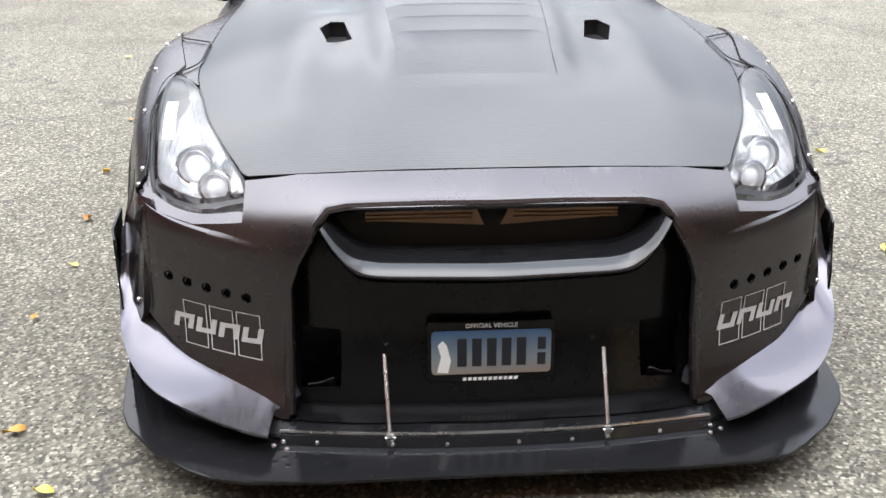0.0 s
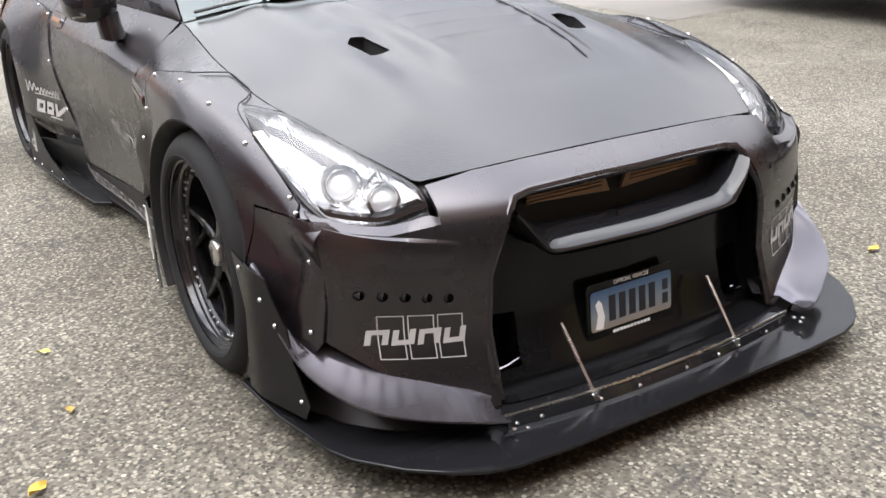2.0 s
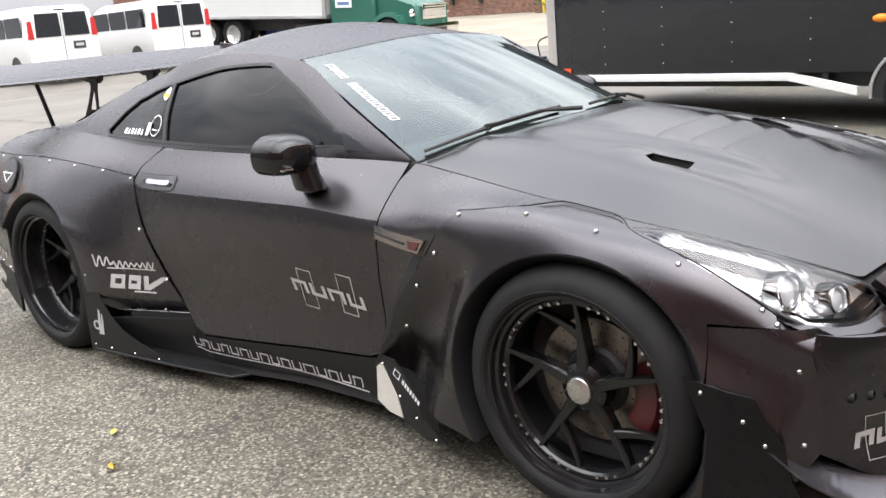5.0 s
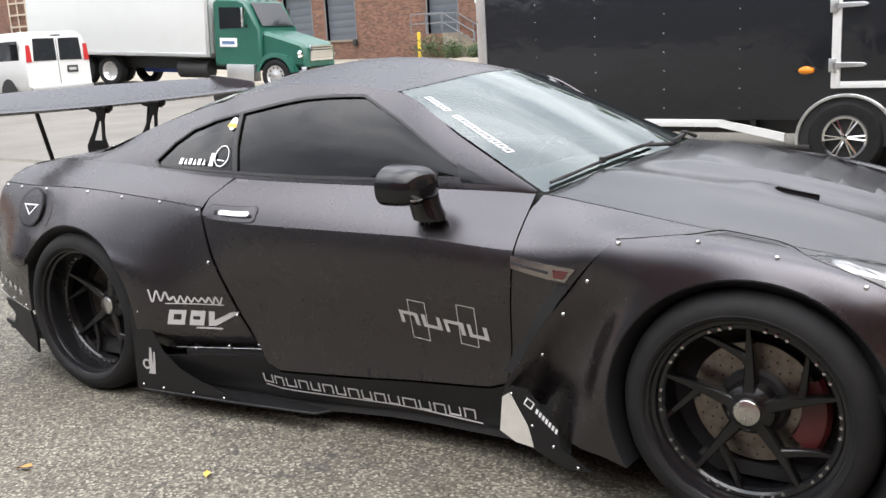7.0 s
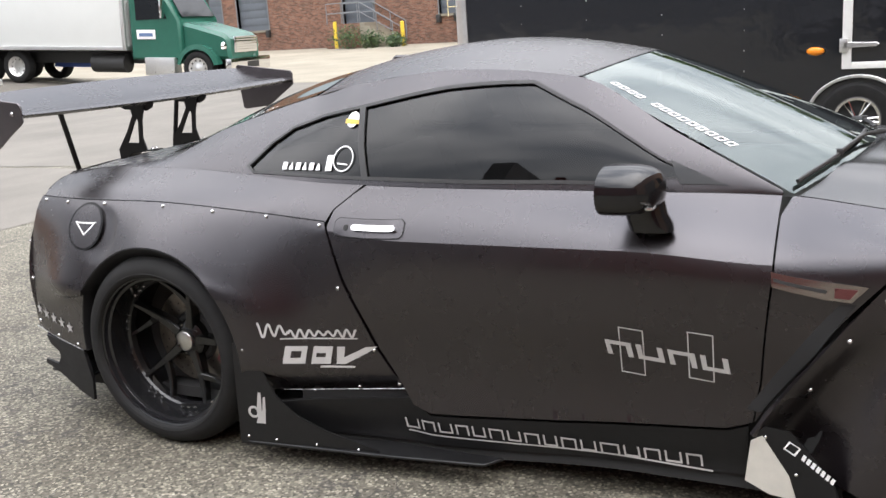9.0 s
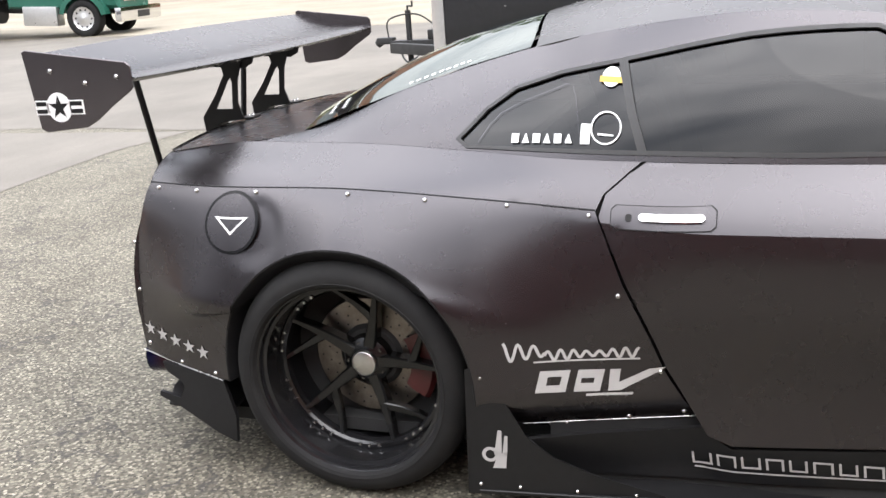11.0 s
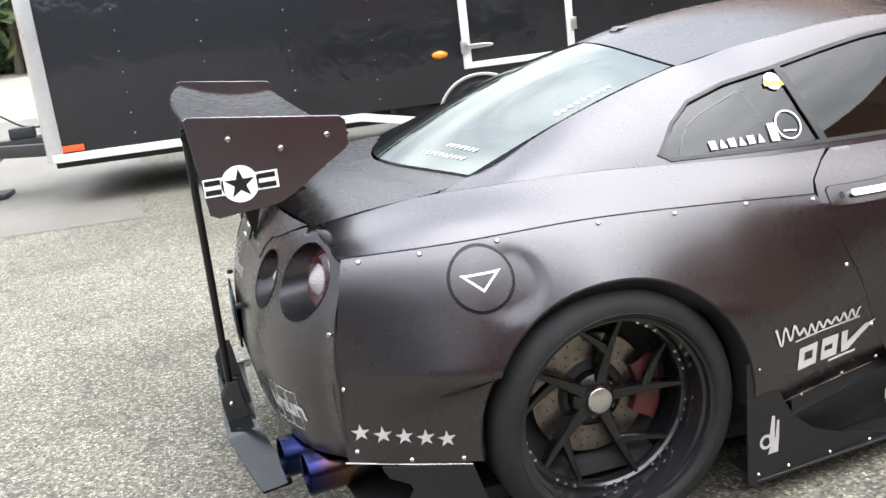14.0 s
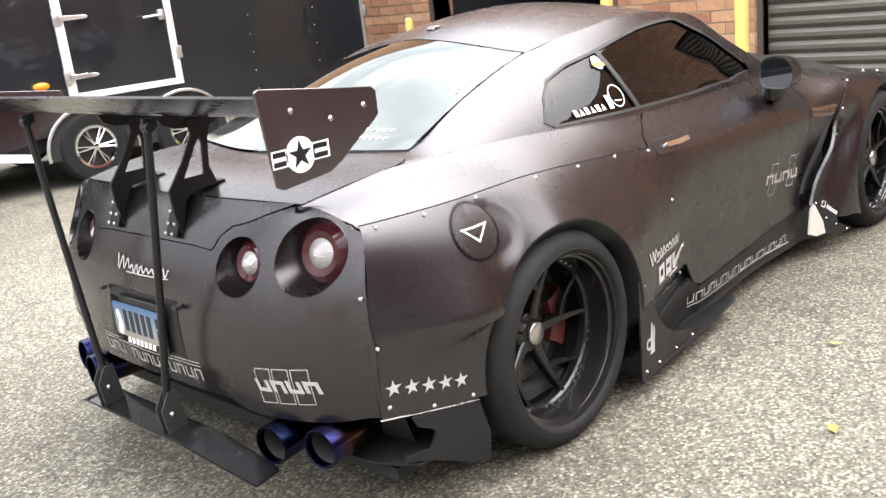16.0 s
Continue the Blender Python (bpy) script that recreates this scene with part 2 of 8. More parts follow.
class Mat:
    """A node material with a Principled shader and a few shortcuts."""

    def __init__(self, name, base=(0.5, 0.5, 0.5), rough=0.5, metal=0.0, **more):
        self.m = bpy.data.materials.new(name)
        self.m.use_nodes = True
        self.n, self.l = self.m.node_tree.nodes, self.m.node_tree.links
        self.p = self.n["Principled BSDF"]
        self.p.inputs["Base Color"].default_value = (*base, 1)
        self.p.inputs["Roughness"].default_value, self.p.inputs["Metallic"].default_value = rough, metal
        for k, v in more.items():
            self.p.inputs[k.replace("_", " ")].default_value = v
        self.co = self.n.new("ShaderNodeTexCoord").outputs["Object"]

    def noise(self, scale, detail=4, rough=0.6, stretch=None):
        t = self.n.new("ShaderNodeTexNoise")
        t.inputs["Scale"].default_value, t.inputs["Detail"].default_value, t.inputs["Roughness"].default_value = scale, detail, rough
        self.l.new(self.at(stretch), t.inputs["Vector"])
        return t.outputs[0]

    def at(self, stretch=None):
        if stretch is None:
            return self.co
        g = self.n.new("ShaderNodeMapping")
        g.inputs["Scale"].default_value = stretch
        self.l.new(self.co, g.inputs[0])
        return g.outputs[0]

    def voronoi(self, scale, feature="F1", out=0, rand=1.0, stretch=None):
        t = self.n.new("ShaderNodeTexVoronoi")
        t.feature = feature
        t.inputs["Scale"].default_value, t.inputs["Randomness"].default_value = scale, rand
        self.l.new(self.at(stretch), t.inputs["Vector"])
        return t.outputs[out]

    def ramp(self, fac, *stops):
        r = self.n.new("ShaderNodeValToRGB")
        e = r.color_ramp.elements
        while len(e) < len(stops):
            e.new(0.5)
        for k, (pos, c) in enumerate(stops):
            e[k].position, e[k].color = pos, (*c, 1) if len(c) == 3 else c
        self.l.new(fac, r.inputs[0])
        return r.outputs[0]

    def grey(self, fac, *stops):
        return self.ramp(fac, *[(p, (v, v, v)) for p, v in stops])

    def mix(self, fac, a, b, how="MIX"):
        x = self.n.new("ShaderNodeMixRGB")
        x.blend_type = how
        for k, v in enumerate((fac, a, b)):
            if isinstance(v, (int, float)):
                x.inputs[k].default_value = v if k == 0 else (v, v, v, 1)
            elif isinstance(v, tuple):
                x.inputs[k].default_value = (*v, 1)
            else:
                self.l.new(v, x.inputs[k])
        return x.outputs[0]

    def base(self, sock):
        self.l.new(sock, self.p.inputs["Base Color"])
        return self

    def rough(self, sock):
        self.l.new(sock, self.p.inputs["Roughness"])
        return self

    def bump(self, sock, strength=0.3, dist=0.01):
        b = self.n.new("ShaderNodeBump")
        b.inputs["Strength"].default_value, b.inputs["Distance"].default_value = strength, dist
        self.l.new(sock, b.inputs["Height"])
        prev = self.p.inputs["Normal"].links
        if prev:
            self.l.new(prev[0].from_socket, b.inputs["Normal"])
        self.l.new(b.outputs[0], self.p.inputs["Normal"])
        return self

    def random(self):
        return self.n.new("ShaderNodeObjectInfo").outputs["Random"]

    def island(self):
        return self.n.new("ShaderNodeNewGeometry").outputs["Random Per Island"]


def speckled(name, base, rough, metal=0.0, vary=0.12, scale=30, bump=0.0, **more):
    """A surface with fine and coarse variation of colour and gloss."""
    k = Mat(name, base, rough, metal, **more)
    f = k.mix(0.5, k.noise(scale), k.noise(scale / 12, 3))
    k.base(k.ramp(f, (0.3, tuple(c * (1 - vary) for c in base)), (0.7, tuple(min(1, c * (1 + vary)) for c in base))))
    k.rough(k.grey(k.noise(scale / 6), (0.3, rough * 0.85), (0.7, min(1, rough * 1.15))))
    if bump:
        k.bump(k.noise(scale * 3), bump, 0.002)
    return k.m


M_wrap = Mat("satin_wrap", (0.005, 0.0036, 0.0042), 0.27, 0.0, IOR=1.7, Specular_Tint=(1.0, 0.955, 1.0, 1), Coat_Weight=0.2, Coat_Roughness=0.36, Coat_IOR=1.5)
M_wrap.base(M_wrap.ramp(M_wrap.noise(900, 1), (0.35, (0.004, 0.0028, 0.0034)), (0.65, (0.006, 0.0044, 0.005))))
M_wrap.rough(M_wrap.grey(M_wrap.noise(7), (0.3, 0.255), (0.7, 0.285)))
M_wrap = M_wrap.m
k = Mat("carbon_hood", (0.02, 0.02, 0.021), 0.22, 0.0, Coat_Weight=0.3, Coat_Roughness=0.2, IOR=1.45)
wv = k.voronoi(260, rand=0.0)
k.base(k.ramp(wv, (0.2, (0.03, 0.03, 0.031)), (0.6, (0.012, 0.012, 0.013))))
k.rough(k.grey(k.noise(5), (0.3, 0.19), (0.7, 0.27)))
M_carbon = k.m
M_gloss = speckled("gloss_black_paint", (0.008, 0.008, 0.009), 0.07, vary=0.2, scale=20)
M_lip = speckled("gloss_grey_wrap", (0.1, 0.095, 0.106), 0.12, 0.7, vary=0.06, scale=14)
M_grille = speckled("grille_black", (0.006, 0.006, 0.0065), 0.16, vary=0.15, scale=20, Specular_IOR_Level=0.22)
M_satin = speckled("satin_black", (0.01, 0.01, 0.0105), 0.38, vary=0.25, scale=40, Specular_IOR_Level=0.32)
# black of the rear spats, also standing in for shade in folds and seams
M_black_shade = speckled("black_and_shade", (0.011, 0.011, 0.012), 0.5, vary=0.15, scale=60, Specular_IOR_Level=0.3)
M_plastic = speckled("black_plastic", (0.025, 0.025, 0.025), 0.55, vary=0.2, scale=60, bump=0.05)
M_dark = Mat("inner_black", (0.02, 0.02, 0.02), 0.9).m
k = Mat("splitter_gloss", (0.01, 0.01, 0.011), 0.1, Specular_IOR_Level=0.3)
k.rough(k.grey(k.noise(9), (0.3, 0.06), (0.75, 0.18)))
k.base(k.ramp(k.noise(45), (0.62, (0.009, 0.009, 0.01)), (0.85, (0.035, 0.034, 0.032))))
M_split = k.m
k = Mat("tyre_rubber", (0.014, 0.014, 0.015), 0.78, Specular_IOR_Level=0.3)
k.base(k.ramp(k.noise(14), (0.3, (0.008, 0.008, 0.0085)), (0.7, (0.015, 0.0148, 0.0145))))
k.bump(k.noise(160), 0.08, 0.003)
M_tyre = k.m
M_rim = speckled("rim_gloss_black", (0.011, 0.011, 0.012), 0.12, 0.0, vary=0.15, scale=20)
M_spoke = speckled("spoke_gloss_black", (0.006, 0.006, 0.006), 0.22, 0.0, vary=0.15, scale=20)
M_nut = speckled("dark_steel_nut", (0.16, 0.155, 0.15), 0.2, 1.0, vary=0.1, scale=80)
M_alu = speckled("brushed_alloy", (0.55, 0.54, 0.52), 0.28, 1.0, vary=0.1, scale=60)
M_chrome = speckled("chrome", (0.78, 0.78, 0.78), 0.08, 1.0, vary=0.04, scale=40)
M_bolt = speckled("zinc_bolt", (0.6, 0.6, 0.6), 0.25, 1.0, vary=0.1, scale=200)
k = Mat("brake_disc_steel", (0.33, 0.3, 0.27), 0.38, 1.0)
k.base(k.ramp(k.noise(30), (0.3, (0.15, 0.13, 0.11)), (0.7, (0.25, 0.225, 0.2))))
M_disc = k.m
M_red = speckled("caliper_red", (0.065, 0.01, 0.01), 0.35, vary=0.15)
M_decal = speckled("silver_vinyl", (0.42, 0.41, 0.4), 0.45, vary=0.05, scale=50)
M_white = speckled("white_vinyl", (0.8, 0.8, 0.79), 0.5, vary=0.03, scale=50)


def glass(name, tint, spec_rough=0.02, clear=0.75, gain=1.9, sheen=(1, 1, 1)):
    """A thin pane: it mirrors by the angle and lets tinted light through."""
    m = bpy.data.materials.new(name)
    m.use_nodes = True
    n, l = m.node_tree.nodes, m.node_tree.links
    n.clear()
    out, mix, fr = n.new("ShaderNodeOutputMaterial"), n.new("ShaderNodeMixShader"), n.new("ShaderNodeFresnel")
    tr, gl = n.new("ShaderNodeBsdfTransparent"), n.new("ShaderNodeBsdfGlossy")
    fr.inputs["IOR"].default_value = 1.52 if clear < 0.9 else 1.45
    tr.inputs[0].default_value = (*tint, 1)
    gl.inputs[0].default_value, gl.inputs["Roughness"].default_value = (*sheen, 1), spec_rough
    boost = n.new("ShaderNodeMath")
    boost.operation, boost.use_clamp = "MULTIPLY", True
    boost.inputs[1].default_value = gain
    l.new(fr.outputs[0], boost.inputs[0])
    for a, b in ((boost.outputs[0], mix.inputs[0]), (tr.outputs[0], mix.inputs[1]), (gl.outputs[0], mix.inputs[2]), (mix.outputs[0], out.inputs[0])):
        l.new(a, b)
    return m


M_glass = glass("windscreen_glass", (0.55, 0.62, 0.59), gain=1.75, sheen=(0.88, 0.96, 0.94))
M_rearglass = glass("rear_glass", (0.25, 0.29, 0.28), gain=1.95, sheen=(0.8, 0.85, 0.81))
M_tint = glass("tinted_glass", (0.03, 0.033, 0.033), gain=1.0, sheen=(0.9, 0.9, 0.9))
M_lens = glass("lamp_lens", (0.95, 0.96, 0.97), 0.01, 0.95, 1.2)
M_farglass = speckled("dark_window_glass", (0.012, 0.014, 0.016), 0.06, vary=0.3, scale=3)

# ground: worn asphalt with pale stones
k = Mat("asphalt", (0.2, 0.19, 0.17), 0.85)
stone = k.voronoi(96, out=1)
size = k.voronoi(96)
bed = k.ramp(k.noise(1.1, 6), (0.3, (0.108, 0.1, 0.078)), (0.7, (0.175, 0.163, 0.128)))
pale = k.ramp(stone, (0.0, (0.035, 0.033, 0.028)), (0.34, (0.1, 0.093, 0.072)), (0.62, (0.23, 0.215, 0.168)), (0.86, (0.41, 0.385, 0.31)), (1.0, (0.58, 0.55, 0.46)))
col = k.mix(k.grey(size, (0.55, 1.0), (0.72, 0.0)), bed, pale)
patch = k.ramp(k.noise(0.55, 6, 0.65), (0.34, (0.5, 0.478, 0.447)), (0.5, (0.665, 0.65, 0.633)), (0.66, (0.775, 0.765, 0.75)))
col = k.mix(1.0, col, patch, "MULTIPLY")
crack = k.voronoi(1.15, "DISTANCE_TO_EDGE")
wob = k.n.new("ShaderNodeVectorMath")
wob.operation = "ADD"
wn_ = k.n.new("ShaderNodeTexNoise")
wn_.inputs["Scale"].default_value, wn_.inputs["Detail"].default_value = 3.0, 5
k.l.new(k.co, wn_.inputs["Vector"])
sc = k.n.new("ShaderNodeVectorMath")
sc.operation = "SCALE"
sc.inputs["Scale"].default_value = 0.7
k.l.new(wn_.outputs["Color"], sc.inputs[0])
k.l.new(k.co, wob.inputs[0])
k.l.new(sc.outputs[0], wob.inputs[1])
k.l.new(wob.outputs[0], crack.node.inputs["Vector"])
line = k.grey(crack, (0.003, 0.95), (0.011, 0.0))
some = k.grey(k.noise(0.6, 2), (0.36, 0.0), (0.5, 0.85))
line = k.mix(1.0, line, some, "MULTIPLY")
col = k.mix(line, col, (0.035, 0.032, 0.03))
k.base(col)
k.bump(k.mix(0.55, size, k.noise(60)), 0.45, 0.006)
M_asphalt = k.m
k = Mat("pale_concrete", (0.42, 0.37, 0.29), 0.85)
k.base(k.mix(1.0, k.ramp(k.noise(0.4, 6), (0.3, (0.19, 0.168, 0.128)), (0.7, (0.29, 0.26, 0.2))), k.grey(k.noise(9, 5), (0.3, 0.88), (0.7, 1.08)), "MULTIPLY"))
M_concrete = k.m

# ---------- the yard ----------


def rise(x, y):
    """The yard climbs gently towards the loading docks."""
    s = 0.83 * np.asarray(x, float) + 0.55 * np.asarray(y, float)
    bank = np.clip((np.asarray(y, float) - 25) / 5, 0, 1) * np.clip((24 - np.asarray(x, float)) / 5, 0, 1)
    return 0.0027 * np.clip(s - 9, 0, 46) ** 1.5 + 0.4 * bank * bank * (3 - 2 * bank)


def spread(lo, hi, step, far=()):
    return np.unique(np.concatenate([np.arange(lo, hi + step / 2, step), far]))


FAR = [-3000, -800, -200, -60, -25, 110, 300, 900, 3000]
part("ground", grid([[(x, y, float(rise(x, y))) for x in spread(-10, 70, 1.0, FAR)] for y in spread(-10, 70, 1.0, FAR)]), M_asphalt,
     label="worn grey asphalt yard with pale stones and cracks", kind="structure", category="ground")
# smoother, paler paving past a seam, and a strip of pale concrete before the docks
k = Mat("smooth_paving", (0.3, 0.29, 0.26), 0.8)
c1 = k.ramp(k.noise(0.5, 6), (0.3, (0.11, 0.1, 0.085)), (0.7, (0.168, 0.154, 0.132)))
c2 = k.grey(k.noise(60, 4), (0.3, 0.86), (0.7, 1.12))
c3 = k.grey(k.noise(0.9, 3, stretch=(0.25, 2.0, 1)), (0.35, 0.94), (0.7, 1.06))
k.base(k.mix(1.0, k.mix(1.0, c1, c2, "MULTIPLY"), c3, "MULTIPLY"))
k.bump(k.noise(120), 0.2, 0.004)
M_paving = k.m


def sheet(x0, x1, y0, y1, lift, step=1.0, wob=0.0):
    rows = []
    for y in spread(y0, y1, step):
        rows.append([(x + (wob * math.sin(1.7 * y) if x == x0 else 0), y + (wob * math.sin(2.1 * x) if y == y0 else 0), float(rise(x, y)) + lift) for x in spread(x0, x1, step)])
    return grid(rows)


part("paving", join(sheet(5.2, 60, 7.2, 70, 0.004, wob=0.12), sheet(-30, 5.2, 10.2, 70, 0.004, wob=0.1)), M_paving, label="smoother pale paving with tyre marks", kind="structure", category="ground")
part("concrete_apron", sheet(18.6, 41, -6, 66, 0.009, wob=0.15), M_concrete, label="pale yellowish concrete apron by the docks", kind="structure", category="ground")
part("painted_line", join(sheet(22, 22.25, 4, 22, 0.016)), speckled("worn_yellow_paint", (0.5, 0.42, 0.22), 0.7, vary=0.15, scale=10), label="worn pale painted line", kind="structure", category="ground")

# ---------- brick buildings ----------


def brick_mat(name, c0, c1, mortar, bw, bh, axis):
    """Brickwork in courses; axis: which way the wall runs."""
    q = Mat(name, c0, 0.85)
    t = q.n.new("ShaderNodeTexBrick")
    g, j = q.n.new("ShaderNodeSeparateXYZ"), q.n.new("ShaderNodeCombineXYZ")
    q.l.new(q.co, g.inputs[0])
    q.l.new(g.outputs["XY".index(axis)], j.inputs[0])
    q.l.new(g.outputs[2], j.inputs[1])
    q.l.new(j.outputs[0], t.inputs["Vector"])
    t.inputs["Scale"].default_value = 1.0
    t.inputs["Brick Width"].default_value, t.inputs["Row Height"].default_value = bw, bh
    t.inputs["Mortar Size"].default_value, t.inputs["Mortar Smooth"].default_value = 0.006, 0.3
    t.inputs["Color1"].default_value, t.inputs["Color2"].default_value, t.inputs["Mortar"].default_value = (*c0, 1), (*c1, 1), (*mortar, 1)
    q.base(q.mix(1.0, t.outputs[0], q.grey(q.noise(3, 5), (0.3, 0.82), (0.7, 1.15)), "MULTIPLY"))
    q.bump(t.outputs["Fac"], -0.4, 0.006)
    return q.m


M_brickfar = brick_mat("dock_brick", (0.1, 0.046, 0.03), (0.23, 0.108, 0.068), (0.22, 0.19, 0.155), 0.22, 0.078, "Y")
M_brickx = brick_mat("yard_brick", (0.3, 0.15, 0.08), (0.4, 0.21, 0.12), (0.42, 0.38, 0.32), 0.305, 0.115, "X")
M_brickside = brick_mat("side_brick", (0.17, 0.045, 0.04), (0.24, 0.062, 0.052), (0.16, 0.09, 0.08), 0.22, 0.075, "Y")
M_door = speckled("grey_blue_steel_door", (0.11, 0.125, 0.145), 0.5, vary=0.1, scale=8)
M_steel = speckled("painted_steel_trim", (0.16, 0.17, 0.18), 0.5, vary=0.1, scale=10)
M_cream = speckled("cream_painted_steel", (0.62, 0.53, 0.3), 0.5, vary=0.08, scale=12)
M_bronze = speckled("brown_painted_frame", (0.07, 0.05, 0.04), 0.5, vary=0.1, scale=10)
M_timber = speckled("weathered_timber", (0.5, 0.42, 0.32), 0.8, vary=0.2, scale=8)
M_yellow = speckled("yellow_bollard_paint", (0.72, 0.5, 0.04), 0.5, vary=0.1, scale=12)
M_pale_yellow = speckled("faded_yellow_paint", (0.68, 0.55, 0.16), 0.55, vary=0.1, scale=12)


def wall_run(a, b, z0, z1, gaps):
    """Boxes along one axis from a to b with openings (from, to, low, high)."""
    out, at = [], a
    for g0, g1, lo, hi in sorted(gaps):
        out.append((at, g0, z0, z1))
        if lo > z0:
            out.append((g0, g1, z0, lo))
        if hi < z1:
            out.append((g0, g1, hi, z1))
        at = g1
    return out + [(at, b, z0, z1)]


# far building with loading docks, its face at x = 41
docks = [(23.2, 23.95, 2.75, 4.9), (24.25, 25.25, 2.1, 4.9), (29.1, 31.0, 1.95, 4.4), (36.0, 38.1, 1.95, 4.7), (39.2, 41.3, 1.95, 4.7), (47.5, 49.6, 1.95, 4.7)]
part("wall_docks", join(*[box((41.0, a, z0), (41.4, b, z1)) for a, b, z0, z1 in wall_run(22.9, 75, -0.5, 9, docks) if b - a > 0.01]), M_brickfar, label="red-brown brick warehouse wall with dock openings", kind="structure", category="wall")
part("wall_docks_side", plate([(41.0, 22.9), (41.4, 22.9), (75, 38), (74.6, 38.2)], (1, 0, 0), (0, 1, 0), (0, 0, -0.5), 9.5), M_brickx, label="red-brown brick side wall of the warehouse", kind="structure", category="wall")
part("wall_docks_roof", plate([(41.0, 22.9), (75, 38), (75, 75), (41.0, 75)], (1, 0, 0), (0, 1, 0), (0, 0, 9.0), 0.2), M_steel, label="flat warehouse roof", kind="structure", category="roof")
for i, (a, b, lo, hi) in enumerate(docks):
    d = part("dock_door", box((41.22, a, lo), (41.3, b, hi)), M_door, label="grey-blue steel door set in brick", kind="structure", category="door")
    for z in np.arange(lo + 0.3, hi, 0.42):
        part("door_panel", box((41.205, a + 0.04, z), (41.22, b - 0.04, z + 0.36), 0.006), M_door, d)
    for y0, y1 in ((a - 0.07, a), (b, b + 0.07)):
        part("door_jamb", box((40.97, y0, lo), (41.25, y1, hi)), M_steel, d)
    if lo < 2.5 and i != 2:
        part("door_sill", box((40.9, a - 0.1, lo - 0.12), (41.25, b + 0.1, lo - 0.003)), M_concrete, d)
        for y in (a - 0.1, b - 0.1):
            part("dock_bumper", box((40.78, y, lo - 0.42), (40.99, y + 0.22, lo - 0.02), 0.02), M_plastic, d, "black rubber dock bumper")
sg = part("wall_sign", box((40.96, 27.6, 3.4), (40.995, 28.0, 4.15), 0.004), M_white, label="small white sign board on brick", category="sign")
part("sign_panel", box((40.95, 27.64, 3.6), (40.958, 27.96, 3.92)), M_plastic, sg)
trellis = thing("trellis", "pale weathered wooden trellis against the brick wall", "trellis", Matrix.Translation((40.9, 66.8, 0.4)))
for i in range(4):
    part("upright", box((-0.04, -1.5 + 1.0 * i, 0.0), (0.0, -1.38 + 1.0 * i, 6.2), 0.005), M_timber, trellis)
for i in range(7):
    part("crossbar", box((-0.08, -1.5, 0.5 + 0.85 * i), (-0.043, 1.62, 0.62 + 0.85 * i), 0.005), M_timber, trellis)
# stair up to the entrance, with rails and shrubs
stair = thing("stair", "concrete entrance stair with steel handrails", "stair")
for i in range(6):
    h0 = 0.85 + 0.183 * i
    part("step", box((39.4, 27.3 + 0.3 * i, 0.6), (40.99, 27.6 + 0.3 * i, h0 + 0.183), 0.01), M_concrete, stair)
part("landing", box((39.4, 29.1, 0.6), (40.99, 31.2, 1.95), 0.01), M_brickfar, stair)
for x in (39.45, 40.9):
    part("handrail", tube([(x, 27.2, 1.0), (x, 27.2, 1.9), (x, 29.1, 3.0), (x, 31.1, 3.0), (x, 31.1, 2.0)], 0.03, 8), M_steel, stair)
    part("mid_rail", tube([(x, 27.2, 1.45), (x, 29.1, 2.5), (x, 31.1, 2.5)], 0.025, 8), M_steel, stair)
    for y in (28.1, 29.1, 30.1):
        part("rail_post", tube([(x, y, 1.5), (x, y, 3.0 - max(0, 29.1 - y) * 0.58)], 0.025, 8), M_steel, stair)


def bollard(x, y, h, r, material, label):
    z = float(rise(x, y))
    b = thing("bollard", label, "bollard", Matrix.Translation((x, y, z)), "yellow bollards")
    part("post", moved(lathe([(0.0001, h), (r * 0.6, h - 0.01), (r * 0.95, h - r * 0.5), (r, h - r), (r, -0.02)], 20), pose(0, 0, 0, 0, -90, 0) @ Matrix.Scale(1, 4)), material, b)
    part("base_collar", moved(lathe([(r * 1.35, 0.025), (r * 1.3, 0.03), (r, 0.03)], 20), pose(0, 0, 0, 0, -90, 0)), M_concrete, b)
    return b


bollard(39.2, 26.5, 1.25, 0.1, M_yellow, "bright yellow steel bollard by the stair")
bollard(39.4, 30.6, 1.4, 0.1, M_yellow, "bright yellow steel bollard by the entrance")
# ramp with cream railings
ramp = thing("access_ramp", "brick access ramp with cream painted railings", "ramp")
part("ramp_wall", (np.array([(39.4, 22.9, 0.2), (41.0, 22.9, 0.2), (41.0, 22.9, 1.85), (39.4, 22.9, 1.85), (39.4, 17.8, 0.2), (41.0, 17.8, 0.2), (41.0, 17.8, 0.72), (39.4, 17.8, 0.72)]), [(0, 1, 2, 3), (7, 6, 5, 4), (0, 3, 7, 4), (1, 5, 6, 2), (3, 2, 6, 7)]), M_brickfar, ramp, smooth=False)
part("ramp_deck", (np.array([(39.35, 22.95, 1.86), (41.05, 22.95, 1.86), (39.35, 17.4, 0.68), (41.05, 17.4, 0.68), (39.35, 22.95, 2.02), (41.05, 22.95, 2.02), (39.35, 17.4, 0.84), (41.05, 17.4, 0.84)]), [(0, 1, 3, 2), (4, 6, 7, 5), (0, 2, 6, 4), (1, 5, 7, 3), (0, 4, 5, 1), (2, 3, 7, 6)]), M_concrete, ramp, smooth=False)
